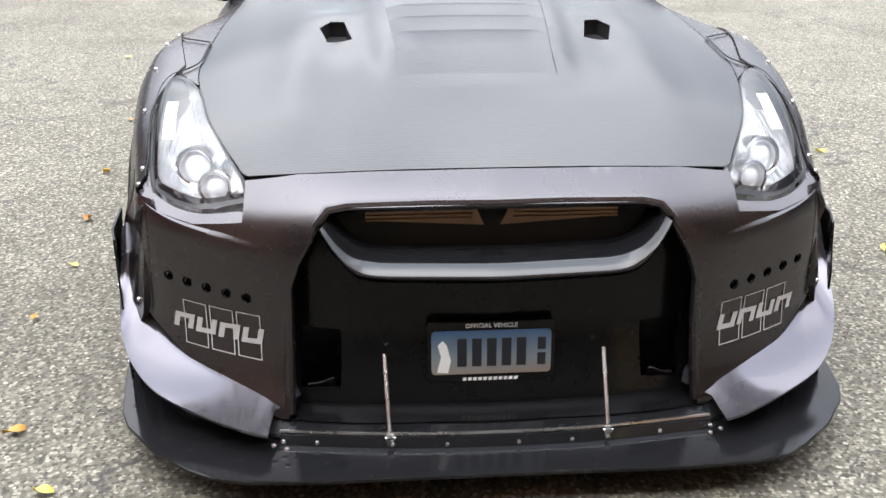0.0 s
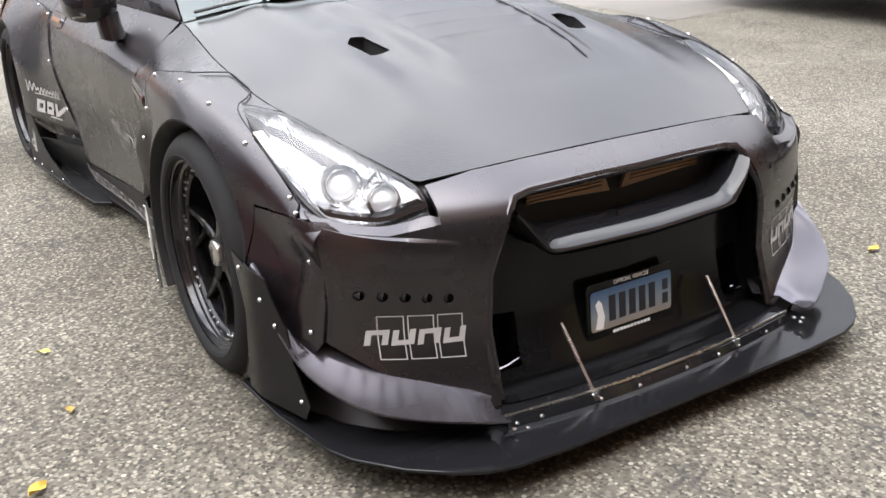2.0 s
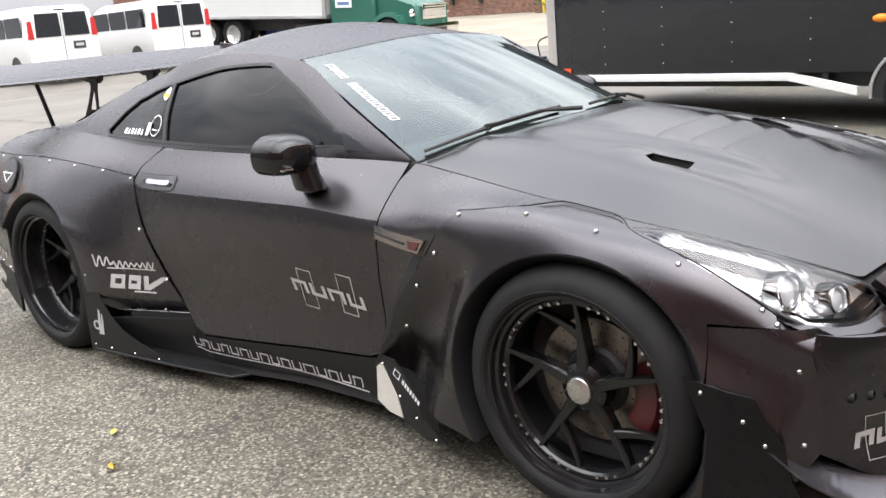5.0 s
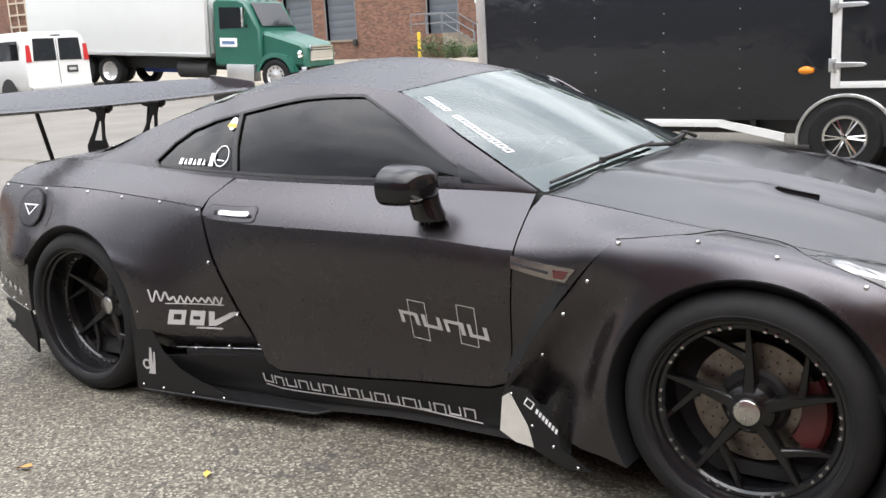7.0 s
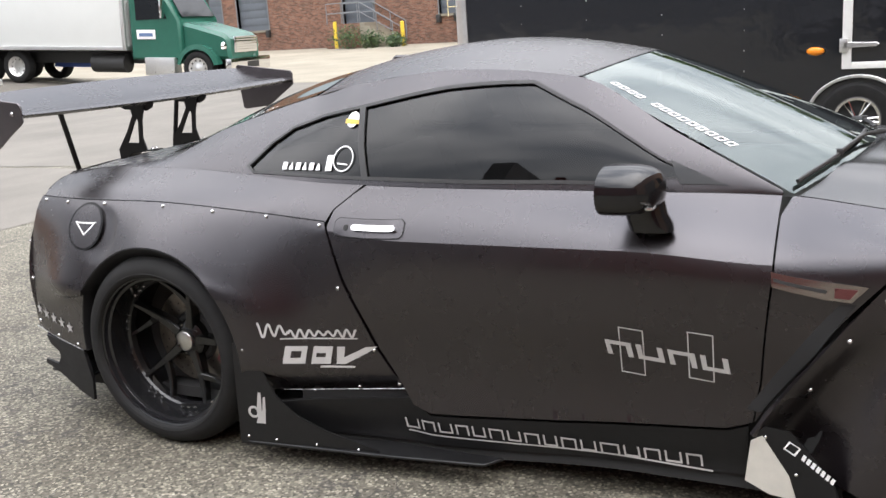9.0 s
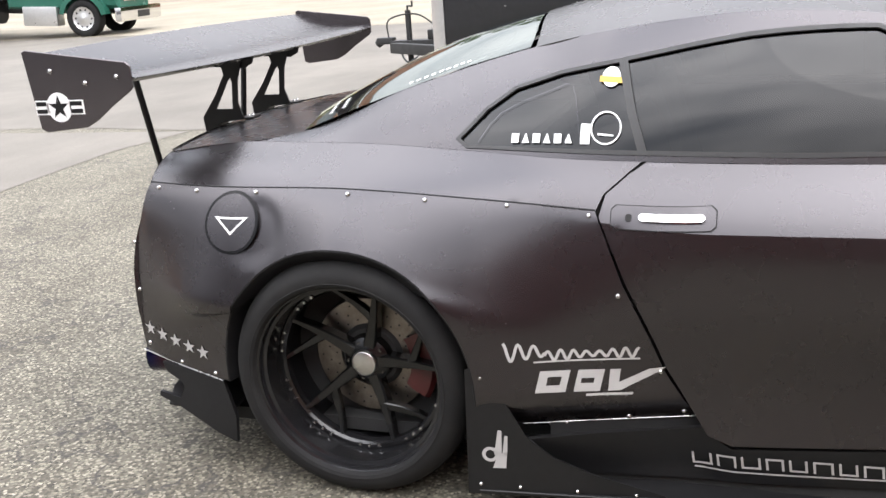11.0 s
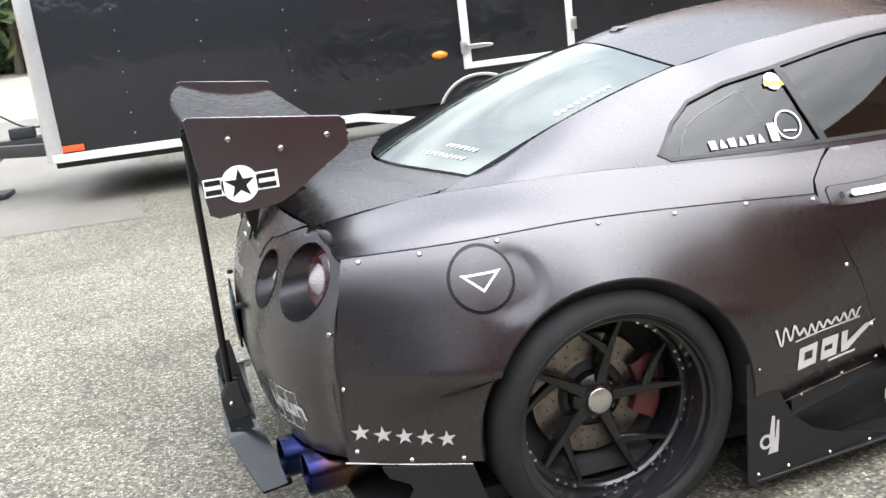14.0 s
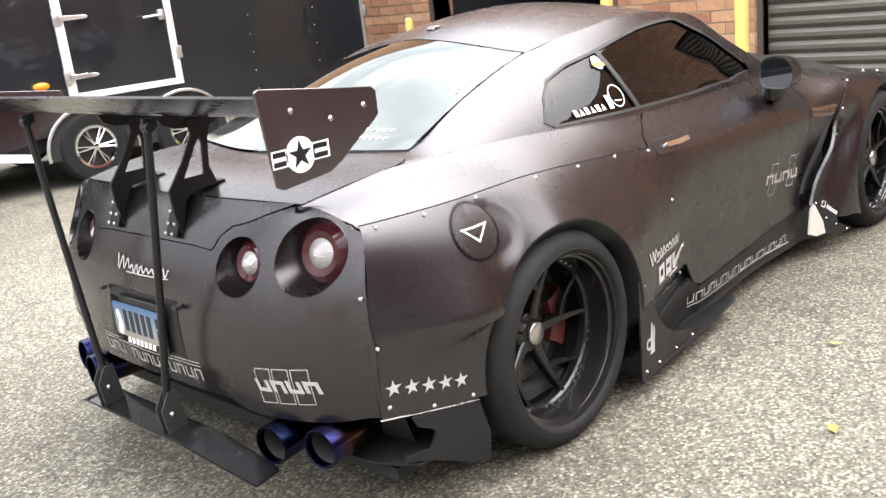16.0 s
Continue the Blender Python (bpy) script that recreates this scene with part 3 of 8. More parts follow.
for x in (39.42, 40.95):
    y0, y1 = (24.0, 18.9) if x < 40 else (22.9, 17.7)
    h = lambda y: 2.02 - 0.2126 * max(0, 22.95 - y)
    for d in (0.35, 0.7, 1.02):
        part("rail", tube([(x, y0, h(y0) + d), (x, min(22.95, y0), h(22.95) + d), (x, y1, h(y1) + d)], 0.024, 8), M_cream, ramp)
    for y in np.linspace(y0, y1, 6):
        part("rail_post", tube([(x, y, h(y) - 0.1), (x, y, h(y) + 1.03)], 0.026, 8), M_cream, ramp)
# garage building at the car's nose, its face at y = -0.9
garage_gaps = [(-2.3, 1.45, -0.3, 3.2), (3.12, 5.76, -0.3, 3.2)]
part("wall_garage", join(*[box((a, -1.25, z0), (b, -0.9, z1)) for a, b, z0, z1 in wall_run(-12, 14, -0.3, 6, garage_gaps)]), M_brickx, label="tan and red brick garage wall", kind="structure", category="wall")
rd = part("roller_door", box((-2.3, -1.03, 0.0), (1.45, -1.0, 3.2)), speckled("brown_roller_steel", (0.085, 0.075, 0.062), 0.45, vary=0.12, scale=6), label="brown-grey corrugated steel roller door", kind="structure", category="door")
slat = mesh_of("slat", join(([(-2.28, -0.998, 0.0), (1.43, -0.998, 0.0), (1.43, -0.968, 0.04), (-2.28, -0.968, 0.04), (1.43, -0.968, 0.078), (-2.28, -0.968, 0.078), (1.43, -0.998, 0.114), (-2.28, -0.998, 0.114)], [(0, 1, 2, 3), (3, 2, 4, 5), (5, 4, 6, 7)])), rd.data.materials[0], smooth=False)
for i in range(27):
    share("slat", slat, Matrix.Translation((0, 0, 0.01 + 0.1155 * i)), rd)
for x in (1.45, -2.36, 3.06, 5.76):
    part("door_frame", box((x, -1.2, 0), (x + 0.06, -0.88, 3.2), 0.004), M_bronze, rd if x < 2 else None, **({} if x < 2 else dict(label="dark steel door frame in brick", kind="structure", category="trim")))
# all inner faces of the bay share one dark blue-grey
part("garage_interior", join(box((3.1, -7.0, -0.02), (5.95, -1.25, 0.0)), box((3.0, -7.1, 0), (3.1, -1.25, 3.3)), box((5.95, -7.1, 0), (6.05, -1.25, 3.3)), box((3.0, -7.2, 0), (6.05, -7.1, 3.3)), box((3.0, -7.2, 3.3), (6.05, -1.25, 3.4))), speckled("garage_bay_dark", (0.03, 0.032, 0.038), 0.7, vary=0.15, scale=3), label="dark garage bay seen through an open door", kind="structure", category="wall")
wr = thing("wall_ornament", "pale wire star ornament hanging in the bay", "ornament", Matrix.Translation((4.35, -2.6, 1.9)))
for i in range(12):
    a = 2 * math.pi * i / 12
    part("ornament_arm", tube([(0, 0, 0), (0.22 * math.cos(a), 0, 0.22 * math.sin(a))], 0.006, 5), M_steel, wr)
part("ornament_hanger", tube([(0, 0, 0.2), (0, 0, 1.4)], 0.004, 5), M_steel, wr)
bollard(5.47, -0.15, 1.13, 0.05, M_pale_yellow, "faded yellow bollard before the garage wall")
bollard(2.7, -0.15, 1.4, 0.06, M_pale_yellow, "faded yellow bollard beside the open bay")
bollard(1.3, -0.15, 1.45, 0.062, M_pale_yellow, "tall faded yellow bollard beside the roller door")
# unseen walls added on the camera's side to close the yard and shape reflections
part("wall_yard", box((-7.2, -0.9, -0.3), (-6.8, 6.4, 3.6)), M_brickside, label="unseen plain red brick wall added for red reflections on the car", kind="structure", category="wall")
part("wall_yard_far", join(box((-11.4, 6.8, -0.3), (-11.0, 40, 5.0)), box((-11.4, 6.4, -0.3), (-6.8, 6.8, 5.0))), speckled("grey_block_wall", (0.17, 0.17, 0.175), 0.9, vary=0.2, scale=6, bump=0.2), label="unseen plain grey block wall added to close the yard", kind="structure", category="wall")
part("wall_yard_end", box((-11.4, 40, -0.3), (2, 40.4, 5.2)), M_brickx, label="plain brick wall at the yard's end", kind="structure", category="wall")

# ---------- black cargo trailer ----------
k = Mat("trailer_black_sheet", (0.017, 0.018, 0.021), 0.16)
k.rough(k.grey(k.noise(4), (0.3, 0.05), (0.7, 0.14)))
k.bump(k.noise(2.6, 3), 0.34, 0.05)
M_trailer = k.m
M_trim = speckled("mill_aluminium", (0.72, 0.72, 0.71), 0.32, 0.9, vary=0.1, scale=20)
M_wtrim = speckled("white_trim", (0.75, 0.75, 0.73), 0.4, vary=0.06, scale=20)
TX, TY0, TY1 = 6.3, 0.44, 7.9
tr = thing("cargo_trailer", "black enclosed cargo trailer with white-framed side door", "trailer", Matrix.Translation((5.98, 4.12, 0)) @ pose(0, 0, 0, 0, 0, -6.36) @ Matrix.Translation((-6.3, -4.11, 0)))
part("trailer_body", box((TX, TY0, 0.5), (TX + 2.45, TY1, 2.5), 0.02), M_trailer, tr)
for r0, r1 in ((4.95, TY1 - 0.02), (TY0, 1.7)):
    part("bottom_rail", box((TX - 0.02, r0, 0.43), (TX + 0.05, r1, 0.505), 0.006), M_wtrim, tr, "white lower edge rail")
part("rail_drop", plate([(4.95, 0.505), (4.95, 0.43), (4.3, 0.3), (4.3, 0.375)], (0, 1, 0), (0, 0, 1), (TX - 0.02, 0, 0), 0.05), M_wtrim, tr)
part("top_rail", box((TX - 0.02, TY0, 2.46), (TX + 0.05, TY1, 2.54), 0.01), M_trim, tr)
nosep = [[(TX - 0.012, TY1 - 0.12, z), (TX - 0.012, TY1 - 0.02, z), (TX + 0.02, TY1 + 0.03, z), (TX + 0.1, TY1 + 0.06, z)] for z in (0.43, 2.53)]
part("nose_corner", thick(faced(*grid(nosep), (-1, 0.3, 0)), 0.01), M_trim, tr, "bright aluminium nose corner")
part("nose_sheet", box((TX + 0.08, TY1, 0.45), (TX + 2.37, TY1 + 0.05, 2.46), 0.01), M_trim, tr, "bright front stone guard")
part("underframe", join(box((TX + 0.15, TY0 + 0.2, 0.36), (TX + 0.25, TY1, 0.5)), box((TX + 2.2, TY0 + 0.2, 0.36), (TX + 2.3, TY1, 0.5))), M_plastic, tr)
wy = (3.74, 2.78)
for y in np.arange(TY0 + 0.5, TY1 - 0.1, 0.61):
    part("crossmember", box((TX + 0.05, y, 0.4), (TX + 2.4, y + 0.06, 0.498), 0.004), M_plastic, tr)
for c in wy:
    part("axle", tube([(TX + 0.2, c, 0.345), (TX + 2.3, c, 0.345)], 0.04, 10), M_plastic, tr)
    part("trailer_wheel", moved(lathe([(0.0001, -0.07), (0.2, -0.08), (0.21, 0.0), (0.26, 0.008), (0.31, 0.004), (0.335, -0.02), (0.343, -0.05), (0.343, -0.2), (0.3, -0.23), (0.0001, -0.22)], 36), Matrix.Translation((TX + 2.46, c, 0.345))), M_tyre, tr)
for c in wy:
    outer_, inner_ = [], []
    for a in np.linspace(-0.15, math.pi + 0.15, 24):
        outer_.append((c + 0.455 * math.cos(a), 0.33 + 0.42 * math.sin(a)))
        inner_.append((c + 0.425 * math.cos(a), 0.33 + 0.39 * math.sin(a)))
    part("fender_trim_ring", plate(outer_ + inner_[::-1], (0, 1, 0), (0, 0, 1), (TX - 0.03, 0, 0), 0.03, bevel=0.004), M_trim, tr, "bright wheel arch trim")
    # flat black plate stands in for the shade inside the arch
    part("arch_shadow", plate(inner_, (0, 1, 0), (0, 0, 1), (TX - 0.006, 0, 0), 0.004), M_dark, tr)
    wt = part("trailer_wheel", moved(lathe([(0.2, -0.08), (0.21, 0.0), (0.26, 0.008), (0.31, 0.004), (0.335, -0.02), (0.343, -0.05), (0.343, -0.2), (0.3, -0.23), (0.2, -0.22)], 48), Matrix.Translation((TX - 0.03, c, 0.345)) @ Matrix.Scale(-1, 4, (1, 0, 0))), M_tyre, tr, "trailer tyre on a polished wheel")
    part("trailer_rim", moved(lathe([(0.21, 0.002), (0.2, 0.006), (0.192, -0.004), (0.185, -0.05), (0.0001, -0.055)], 40), Matrix.Translation((TX - 0.03, c, 0.345)) @ Matrix.Scale(-1, 4, (1, 0, 0))), M_plastic, wt)
    part("rim_ring", moved(lathe([(0.205, -0.004), (0.2, 0.01), (0.178, 0.006), (0.176, -0.01)], 40), Matrix.Translation((TX - 0.03, c, 0.345)) @ Matrix.Scale(-1, 4, (1, 0, 0))), M_chrome, wt)
    for i in range(6):
        for d in (-8, 8):
            a = radians(60 * i + d)
            b = radians(60 * i + d * 0.9)
            p0, p1 = np.array((TX - 0.035, c + 0.03 * math.cos(a), 0.345 + 0.03 * math.sin(a))), np.array((TX - 0.035, c + 0.185 * math.cos(b), 0.345 + 0.185 * math.sin(b)))
            part("rim_spoke", tube([p0, p1], [0.011, 0.009], 5), M_chrome, wt)
    part("wheel_centre", moved(lathe([(0.0001, 0.02), (0.03, 0.018), (0.04, 0.0)], 20), Matrix.Translation((TX - 0.03, c, 0.345)) @ Matrix.Scale(-1, 4, (1, 0, 0))), M_chrome, wt)
dr = part("side_door", box((TX - 0.012, 2.81, 0.86), (TX + 0.01, 3.8, 2.3), 0.003), M_trailer, tr, "black trailer side door")
part("door_post", box((TX - 0.03, 3.8, 0.8), (TX + 0.01, 3.88, 2.36), 0.004), M_wtrim, dr)
part("door_post", box((TX - 0.03, 2.74, 0.8), (TX + 0.01, 2.81, 2.36), 0.004), M_wtrim, dr)
part("door_foot", box((TX - 0.03, 2.81, 0.8), (TX + 0.01, 3.8, 0.86), 0.004), M_wtrim, dr)
for z in (1.01, 1.54, 2.1):
    part("door_hinge", join(box((TX - 0.05, 3.83, z - 0.06), (TX - 0.028, 3.9, z + 0.06), 0.006), plate([(3.86, z - 0.025), (3.6, z - 0.018), (3.57, z), (3.6, z + 0.018), (3.86, z + 0.025)], (0, 1, 0), (0, 0, 1), (TX - 0.05, 0, 0), 0.02, bevel=0.003)), M_trim, dr, "long bright strap hinge")
part("door_latch", join(box((TX - 0.05, 2.83, 1.43), (TX - 0.01, 2.89, 1.53), 0.008), tube([(TX - 0.05, 2.86, 1.48), (TX - 0.07, 3.06, 1.47)], 0.012, 8)), M_trim, dr)
part("door_keeper", box((TX - 0.045, 2.71, 1.05), (TX - 0.025, 2.77, 1.17), 0.006), M_trim, dr)
mk = part("marker_lamp", moved(lathe([(0.0001, 0.03), (0.03, 0.027), (0.05, 0.015), (0.056, 0.0)], 24), Matrix.Translation((TX - 0.002, 4.11, 0.967)) @ Matrix.Diagonal((-1, 1.4, 0.7, 1))), speckled("amber_marker", (0.9, 0.28, 0.02), 0.2, vary=0.1), tr, "amber oval marker lamp")
part("marker_base", moved(lathe([(0.062, 0.012), (0.066, 0.0)], 24), Matrix.Translation((TX - 0.001, 4.11, 0.967)) @ Matrix.Diagonal((-1, 1.4, 0.7, 1))), M_chrome, mk)
part("nose_marker", box((TX - 0.02, 7.58, 0.52), (TX - 0.005, 7.78, 0.58), 0.006), speckled("red_orange_marker", (0.75, 0.1, 0.03), 0.25), tr, "orange corner marker")
rv = mesh_of("rivet", moved(lathe([(0.0001, 0.004), (0.004, 0.003), (0.006, 0.0)], 6), Matrix.Rotation(radians(180), 4, "Z")), M_trim)
for y in (7.1, 6.35, 5.55, 4.75, 1.9, 1.1):
    for z in np.arange(0.62, 2.42, 0.19):
        share("rivet", rv, Matrix.Translation((TX - 0.001, y, z)), tr)
part("rear_corner", box((TX - 0.014, TY0 - 0.02, 0.45), (TX + 0.02, TY0 + 0.03, 2.46), 0.004), M_trim, tr, "thin bright rear corner strip")
part("corner_latch", box((TX - 0.045, TY0 - 0.03, 1.22), (TX - 0.012, TY0 + 0.02, 1.34), 0.006), M_trim, tr)
# tongue, coupler, jack, chains
part("tongue", join(box((7.42, 7.9, 0.46), (7.6, 9.05, 0.6), 0.006), moved(box((-0.05, 0, 0.46), (0.05, 1.35, 0.58), 0.006), pose(6.7, 7.85, 0, 0, 0, -32)), moved(box((-0.05, 0, 0.46), (0.05, 1.35, 0.58), 0.006), pose(8.3, 7.85, 0, 0, 0, 32))), M_plastic, tr, "black trailer tongue")
part("coupler", join(box((7.45, 9.03, 0.56), (7.57, 9.25, 0.64), 0.02), tube([(7.51, 9.2, 0.6), (7.51, 9.26, 0.56)], 0.05, 10)), M_plastic, tr)
jk = part("tongue_jack", tube([(7.51, 8.82, 0.22), (7.51, 8.82, 0.95)], 0.035, 12), M_plastic, tr, "black tongue jack with crank")
part("jack_leg", tube([(7.51, 8.82, 0.06), (7.51, 8.82, 0.3)], 0.026, 10), M_steel, jk)
part("jack_foot", box((7.33, 8.68, 0.02), (7.69, 8.96, 0.07), 0.01), M_plastic, jk)
part("jack_crank", tube([(7.51, 8.82, 0.95), (7.51, 8.82, 1.0), (7.4, 8.7, 1.0), (7.4, 8.7, 1.06)], 0.012, 8), M_plastic, jk)
for dx, s in ((0.05, 0.12), (-0.06, 0.2)):
    part("safety_chain", tube(spline([(7.51 + dx, 8.95, 0.55), (7.51 + dx * 2, 8.8, 0.55 - s), (7.51 + dx, 8.55, 0.52)], 12), 0.012, 6), M_steel, tr)
part("brake_cable", tube(spline([(7.5, 9.1, 0.62), (7.45, 9.05, 0.85), (7.5, 8.7, 0.9), (7.55, 8.4, 0.72), (7.5, 8.0, 0.7)], 24), 0.01, 6), M_plastic, tr)
part("spare_plug_box", box((7.44, 8.3, 0.6), (7.58, 8.55, 0.72), 0.02), M_plastic, tr)

# ---------- box truck ----------
M_green = speckled("dark_green_paint", (0.02, 0.1, 0.07), 0.25, vary=0.08, scale=5)
M_tbox = speckled("white_truck_box", (0.6, 0.61, 0.59), 0.45, vary=0.03, scale=2)
bt = thing("box_truck", "green-cabbed white box truck parked at the docks", "truck", pose(18.82, 22.4, 0.22, 3.6, 0, 9.8) @ Matrix.Translation((-19.3, -23.4, 0)))


def truck_part(name, m, material, parent, label=""):
    """A truck part drawn for a long chassis and shortened ahead of the rear axle."""
    v = np.array(m[0], float)
    v[:, 1] = np.where(v[:, 1] < 29.9, 29.9 - (29.9 - v[:, 1]) * 0.839, v[:, 1])
    return part(name, (v, m[1]), material, parent, label)


truck_part("cargo_box", box((19.2, 24.95, 1.1), (21.7, 33.2, 4.3), 0.04), M_tbox, bt, "plain white cargo box")
truck_part("box_rail", join(box((19.17, 24.95, 1.02), (21.73, 33.2, 1.14), 0.01), box((19.17, 24.9, 1.02), (19.25, 25.05, 4.3), 0.01)), M_trim, bt)
truck_part("chassis", box((19.9, 21.2, 0.6), (20.9, 33.0, 0.95)), M_plastic, bt)
truck_part("fuel_tank", tube([(19.6, 25.2, 0.62), (19.6, 26.6, 0.62)], 0.28, 16), M_plastic, bt)
truck_part("blue_crate", box((20.2, 26.5, 0.45), (21.2, 29.0, 0.75), 0.03), speckled("blue_plastic", (0.03, 0.07, 0.3), 0.5), bt)


def across(profile, x0, x1, inset_x=0.0):
    p = np.array(profile)
    return join(plate(profile, (0, 1, 0), (0, 0, 1), (x0, 0, 0), x1 - x0, bevel=inset_x))


cab_side = [(24.8, 0.75), (24.8, 2.7), (24.6, 2.8), (23.7, 2.8), (23.4, 2.72), (22.8, 1.9), (22.75, 0.75)]
truck_part("cab", across(cab_side, 19.3, 21.6, 0.06), M_green, bt, "dark green cab")
bonnet_side = [(22.85, 0.75), (22.85, 1.85), (22.2, 1.72), (21.2, 1.5), (21.0, 1.35), (20.98, 0.75)]
truck_part("truck_bonnet", across(bonnet_side, 19.5, 21.4, 0.1), M_green, bt)
truck_part("truck_windscreen", moved((np.array([(19.5, 22.8, 1.98), (21.4, 22.8, 1.98), (21.3, 23.34, 2.68), (19.6, 23.34, 2.68)]), [(0, 1, 2, 3)]), Matrix.Translation((0, -0.02, 0.02))), M_farglass, bt, "dark truck windscreen")
truck_part("side_window", plate([(24.5, 1.9), (24.5, 2.55), (23.6, 2.55), (23.25, 1.95)], (0, 1, 0), (0, 0, 1), (19.285, 0, 0), 0.01), M_farglass, bt)
part("fender", moved(lathe([(0.56, 0.0), (0.7, 0.02), (0.7, 0.3), (0.56, 0.35)], 20, (10, 170)), Matrix.Translation((19.27, 23.4, 0.5))), M_green, bt)
truck_part("truck_grille", join(box((19.75, 20.93, 0.95), (21.15, 21.0, 1.42), 0.02), *[box((19.8, 20.9, z), (21.1, 20.94, z + 0.04)) for z in np.arange(1.0, 1.4, 0.075)]), M_chrome, bt, "chrome slatted grille")
truck_part("truck_bumper", box((19.2, 20.75, 0.42), (21.7, 20.98, 0.8), 0.05), M_chrome, bt, "chrome bumper")
truck_part("fog_lamp", box((20.2, 20.73, 0.5), (20.9, 20.76, 0.68), 0.01), M_plastic, bt)
for x in (19.5, 21.4):
    part("truck_headlamp", moved(lathe([(0.0001, 0.08), (0.12, 0.06), (0.17, 0.0)], 20), Matrix.Translation((x, 22.58, 1.15)) @ Matrix.Rotation(radians(-90), 4, "Z") @ Matrix.Diagonal((1, 1.3, 0.8, 1))), M_chrome, bt)
    truck_part("truck_mirror", box((x + (-0.42 if x < 20 else 0.3), 23.3, 1.95), (x + (-0.25 if x < 20 else 0.47), 23.38, 2.55), 0.03), M_chrome if x < 20 else M_plastic, bt)
truck_part("cab_step", box((19.2, 23.0, 0.3), (19.6, 24.2, 0.82), 0.03), M_trim, bt, "bright cab step box")
truck_part("door_sign", box((19.27, 23.75, 1.35), (19.29, 24.5, 1.62), 0.003), M_white, bt, "white door sign")
truck_part("sign_bar", box((19.262, 23.85, 1.43), (19.27, 24.4, 1.53)), speckled("sign_blue", (0.1, 0.16, 0.3), 0.5), bt)
for i in range(3):
    truck_part("roof_lamp", box((19.9 + 0.5 * i, 23.6, 2.79), (20.05 + 0.5 * i, 23.75, 2.86), 0.02), M_chrome, bt)
for x, y in ((19.3, 23.4), (19.35, 29.9), (19.4, 31.1)):
    tw = part("truck_wheel", moved(lathe([(0.3, 0.03), (0.34, 0.0), (0.42, -0.012), (0.48, 0.01), (0.5, 0.04), (0.5, 0.3), (0.42, 0.32), (0.3, 0.3)], 40), Matrix.Translation((x, y, 0.5))), M_tyre, bt, "truck tyre")
    part("truck_rim", moved(lathe([(0.31, 0.01), (0.28, 0.03), (0.2, 0.05 if y < 25 else 0.16), (0.1, 0.02 if y < 25 else 0.18), (0.0001, 0.0 if y < 25 else 0.18)], 30), Matrix.Translation((x, y, 0.5))), M_trim, tw)
    for i in range(10):
        a = radians(36 * i)
        part("rim_hole", moved(lathe([(0.0001, 0), (0.028, 0)], 10), Matrix.Translation((x + (0.03 if y < 25 else 0.09), y + 0.235 * math.cos(a), 0.5 + 0.235 * math.sin(a)))), M_dark, tw)
    part("truck_wheel", moved(lathe([(0.3, 0.03), (0.34, 0.0), (0.42, -0.012), (0.48, 0.01), (0.5, 0.04), (0.5, 0.3), (0.42, 0.32), (0.3, 0.3)], 32), Matrix.Translation((21.2, y, 0.5))), M_tyre, bt)

# ---------- white passenger vans ----------
M_vwhite = speckled("white_van_paint", (0.62, 0.62, 0.6), 0.25, vary=0.02, scale=3)


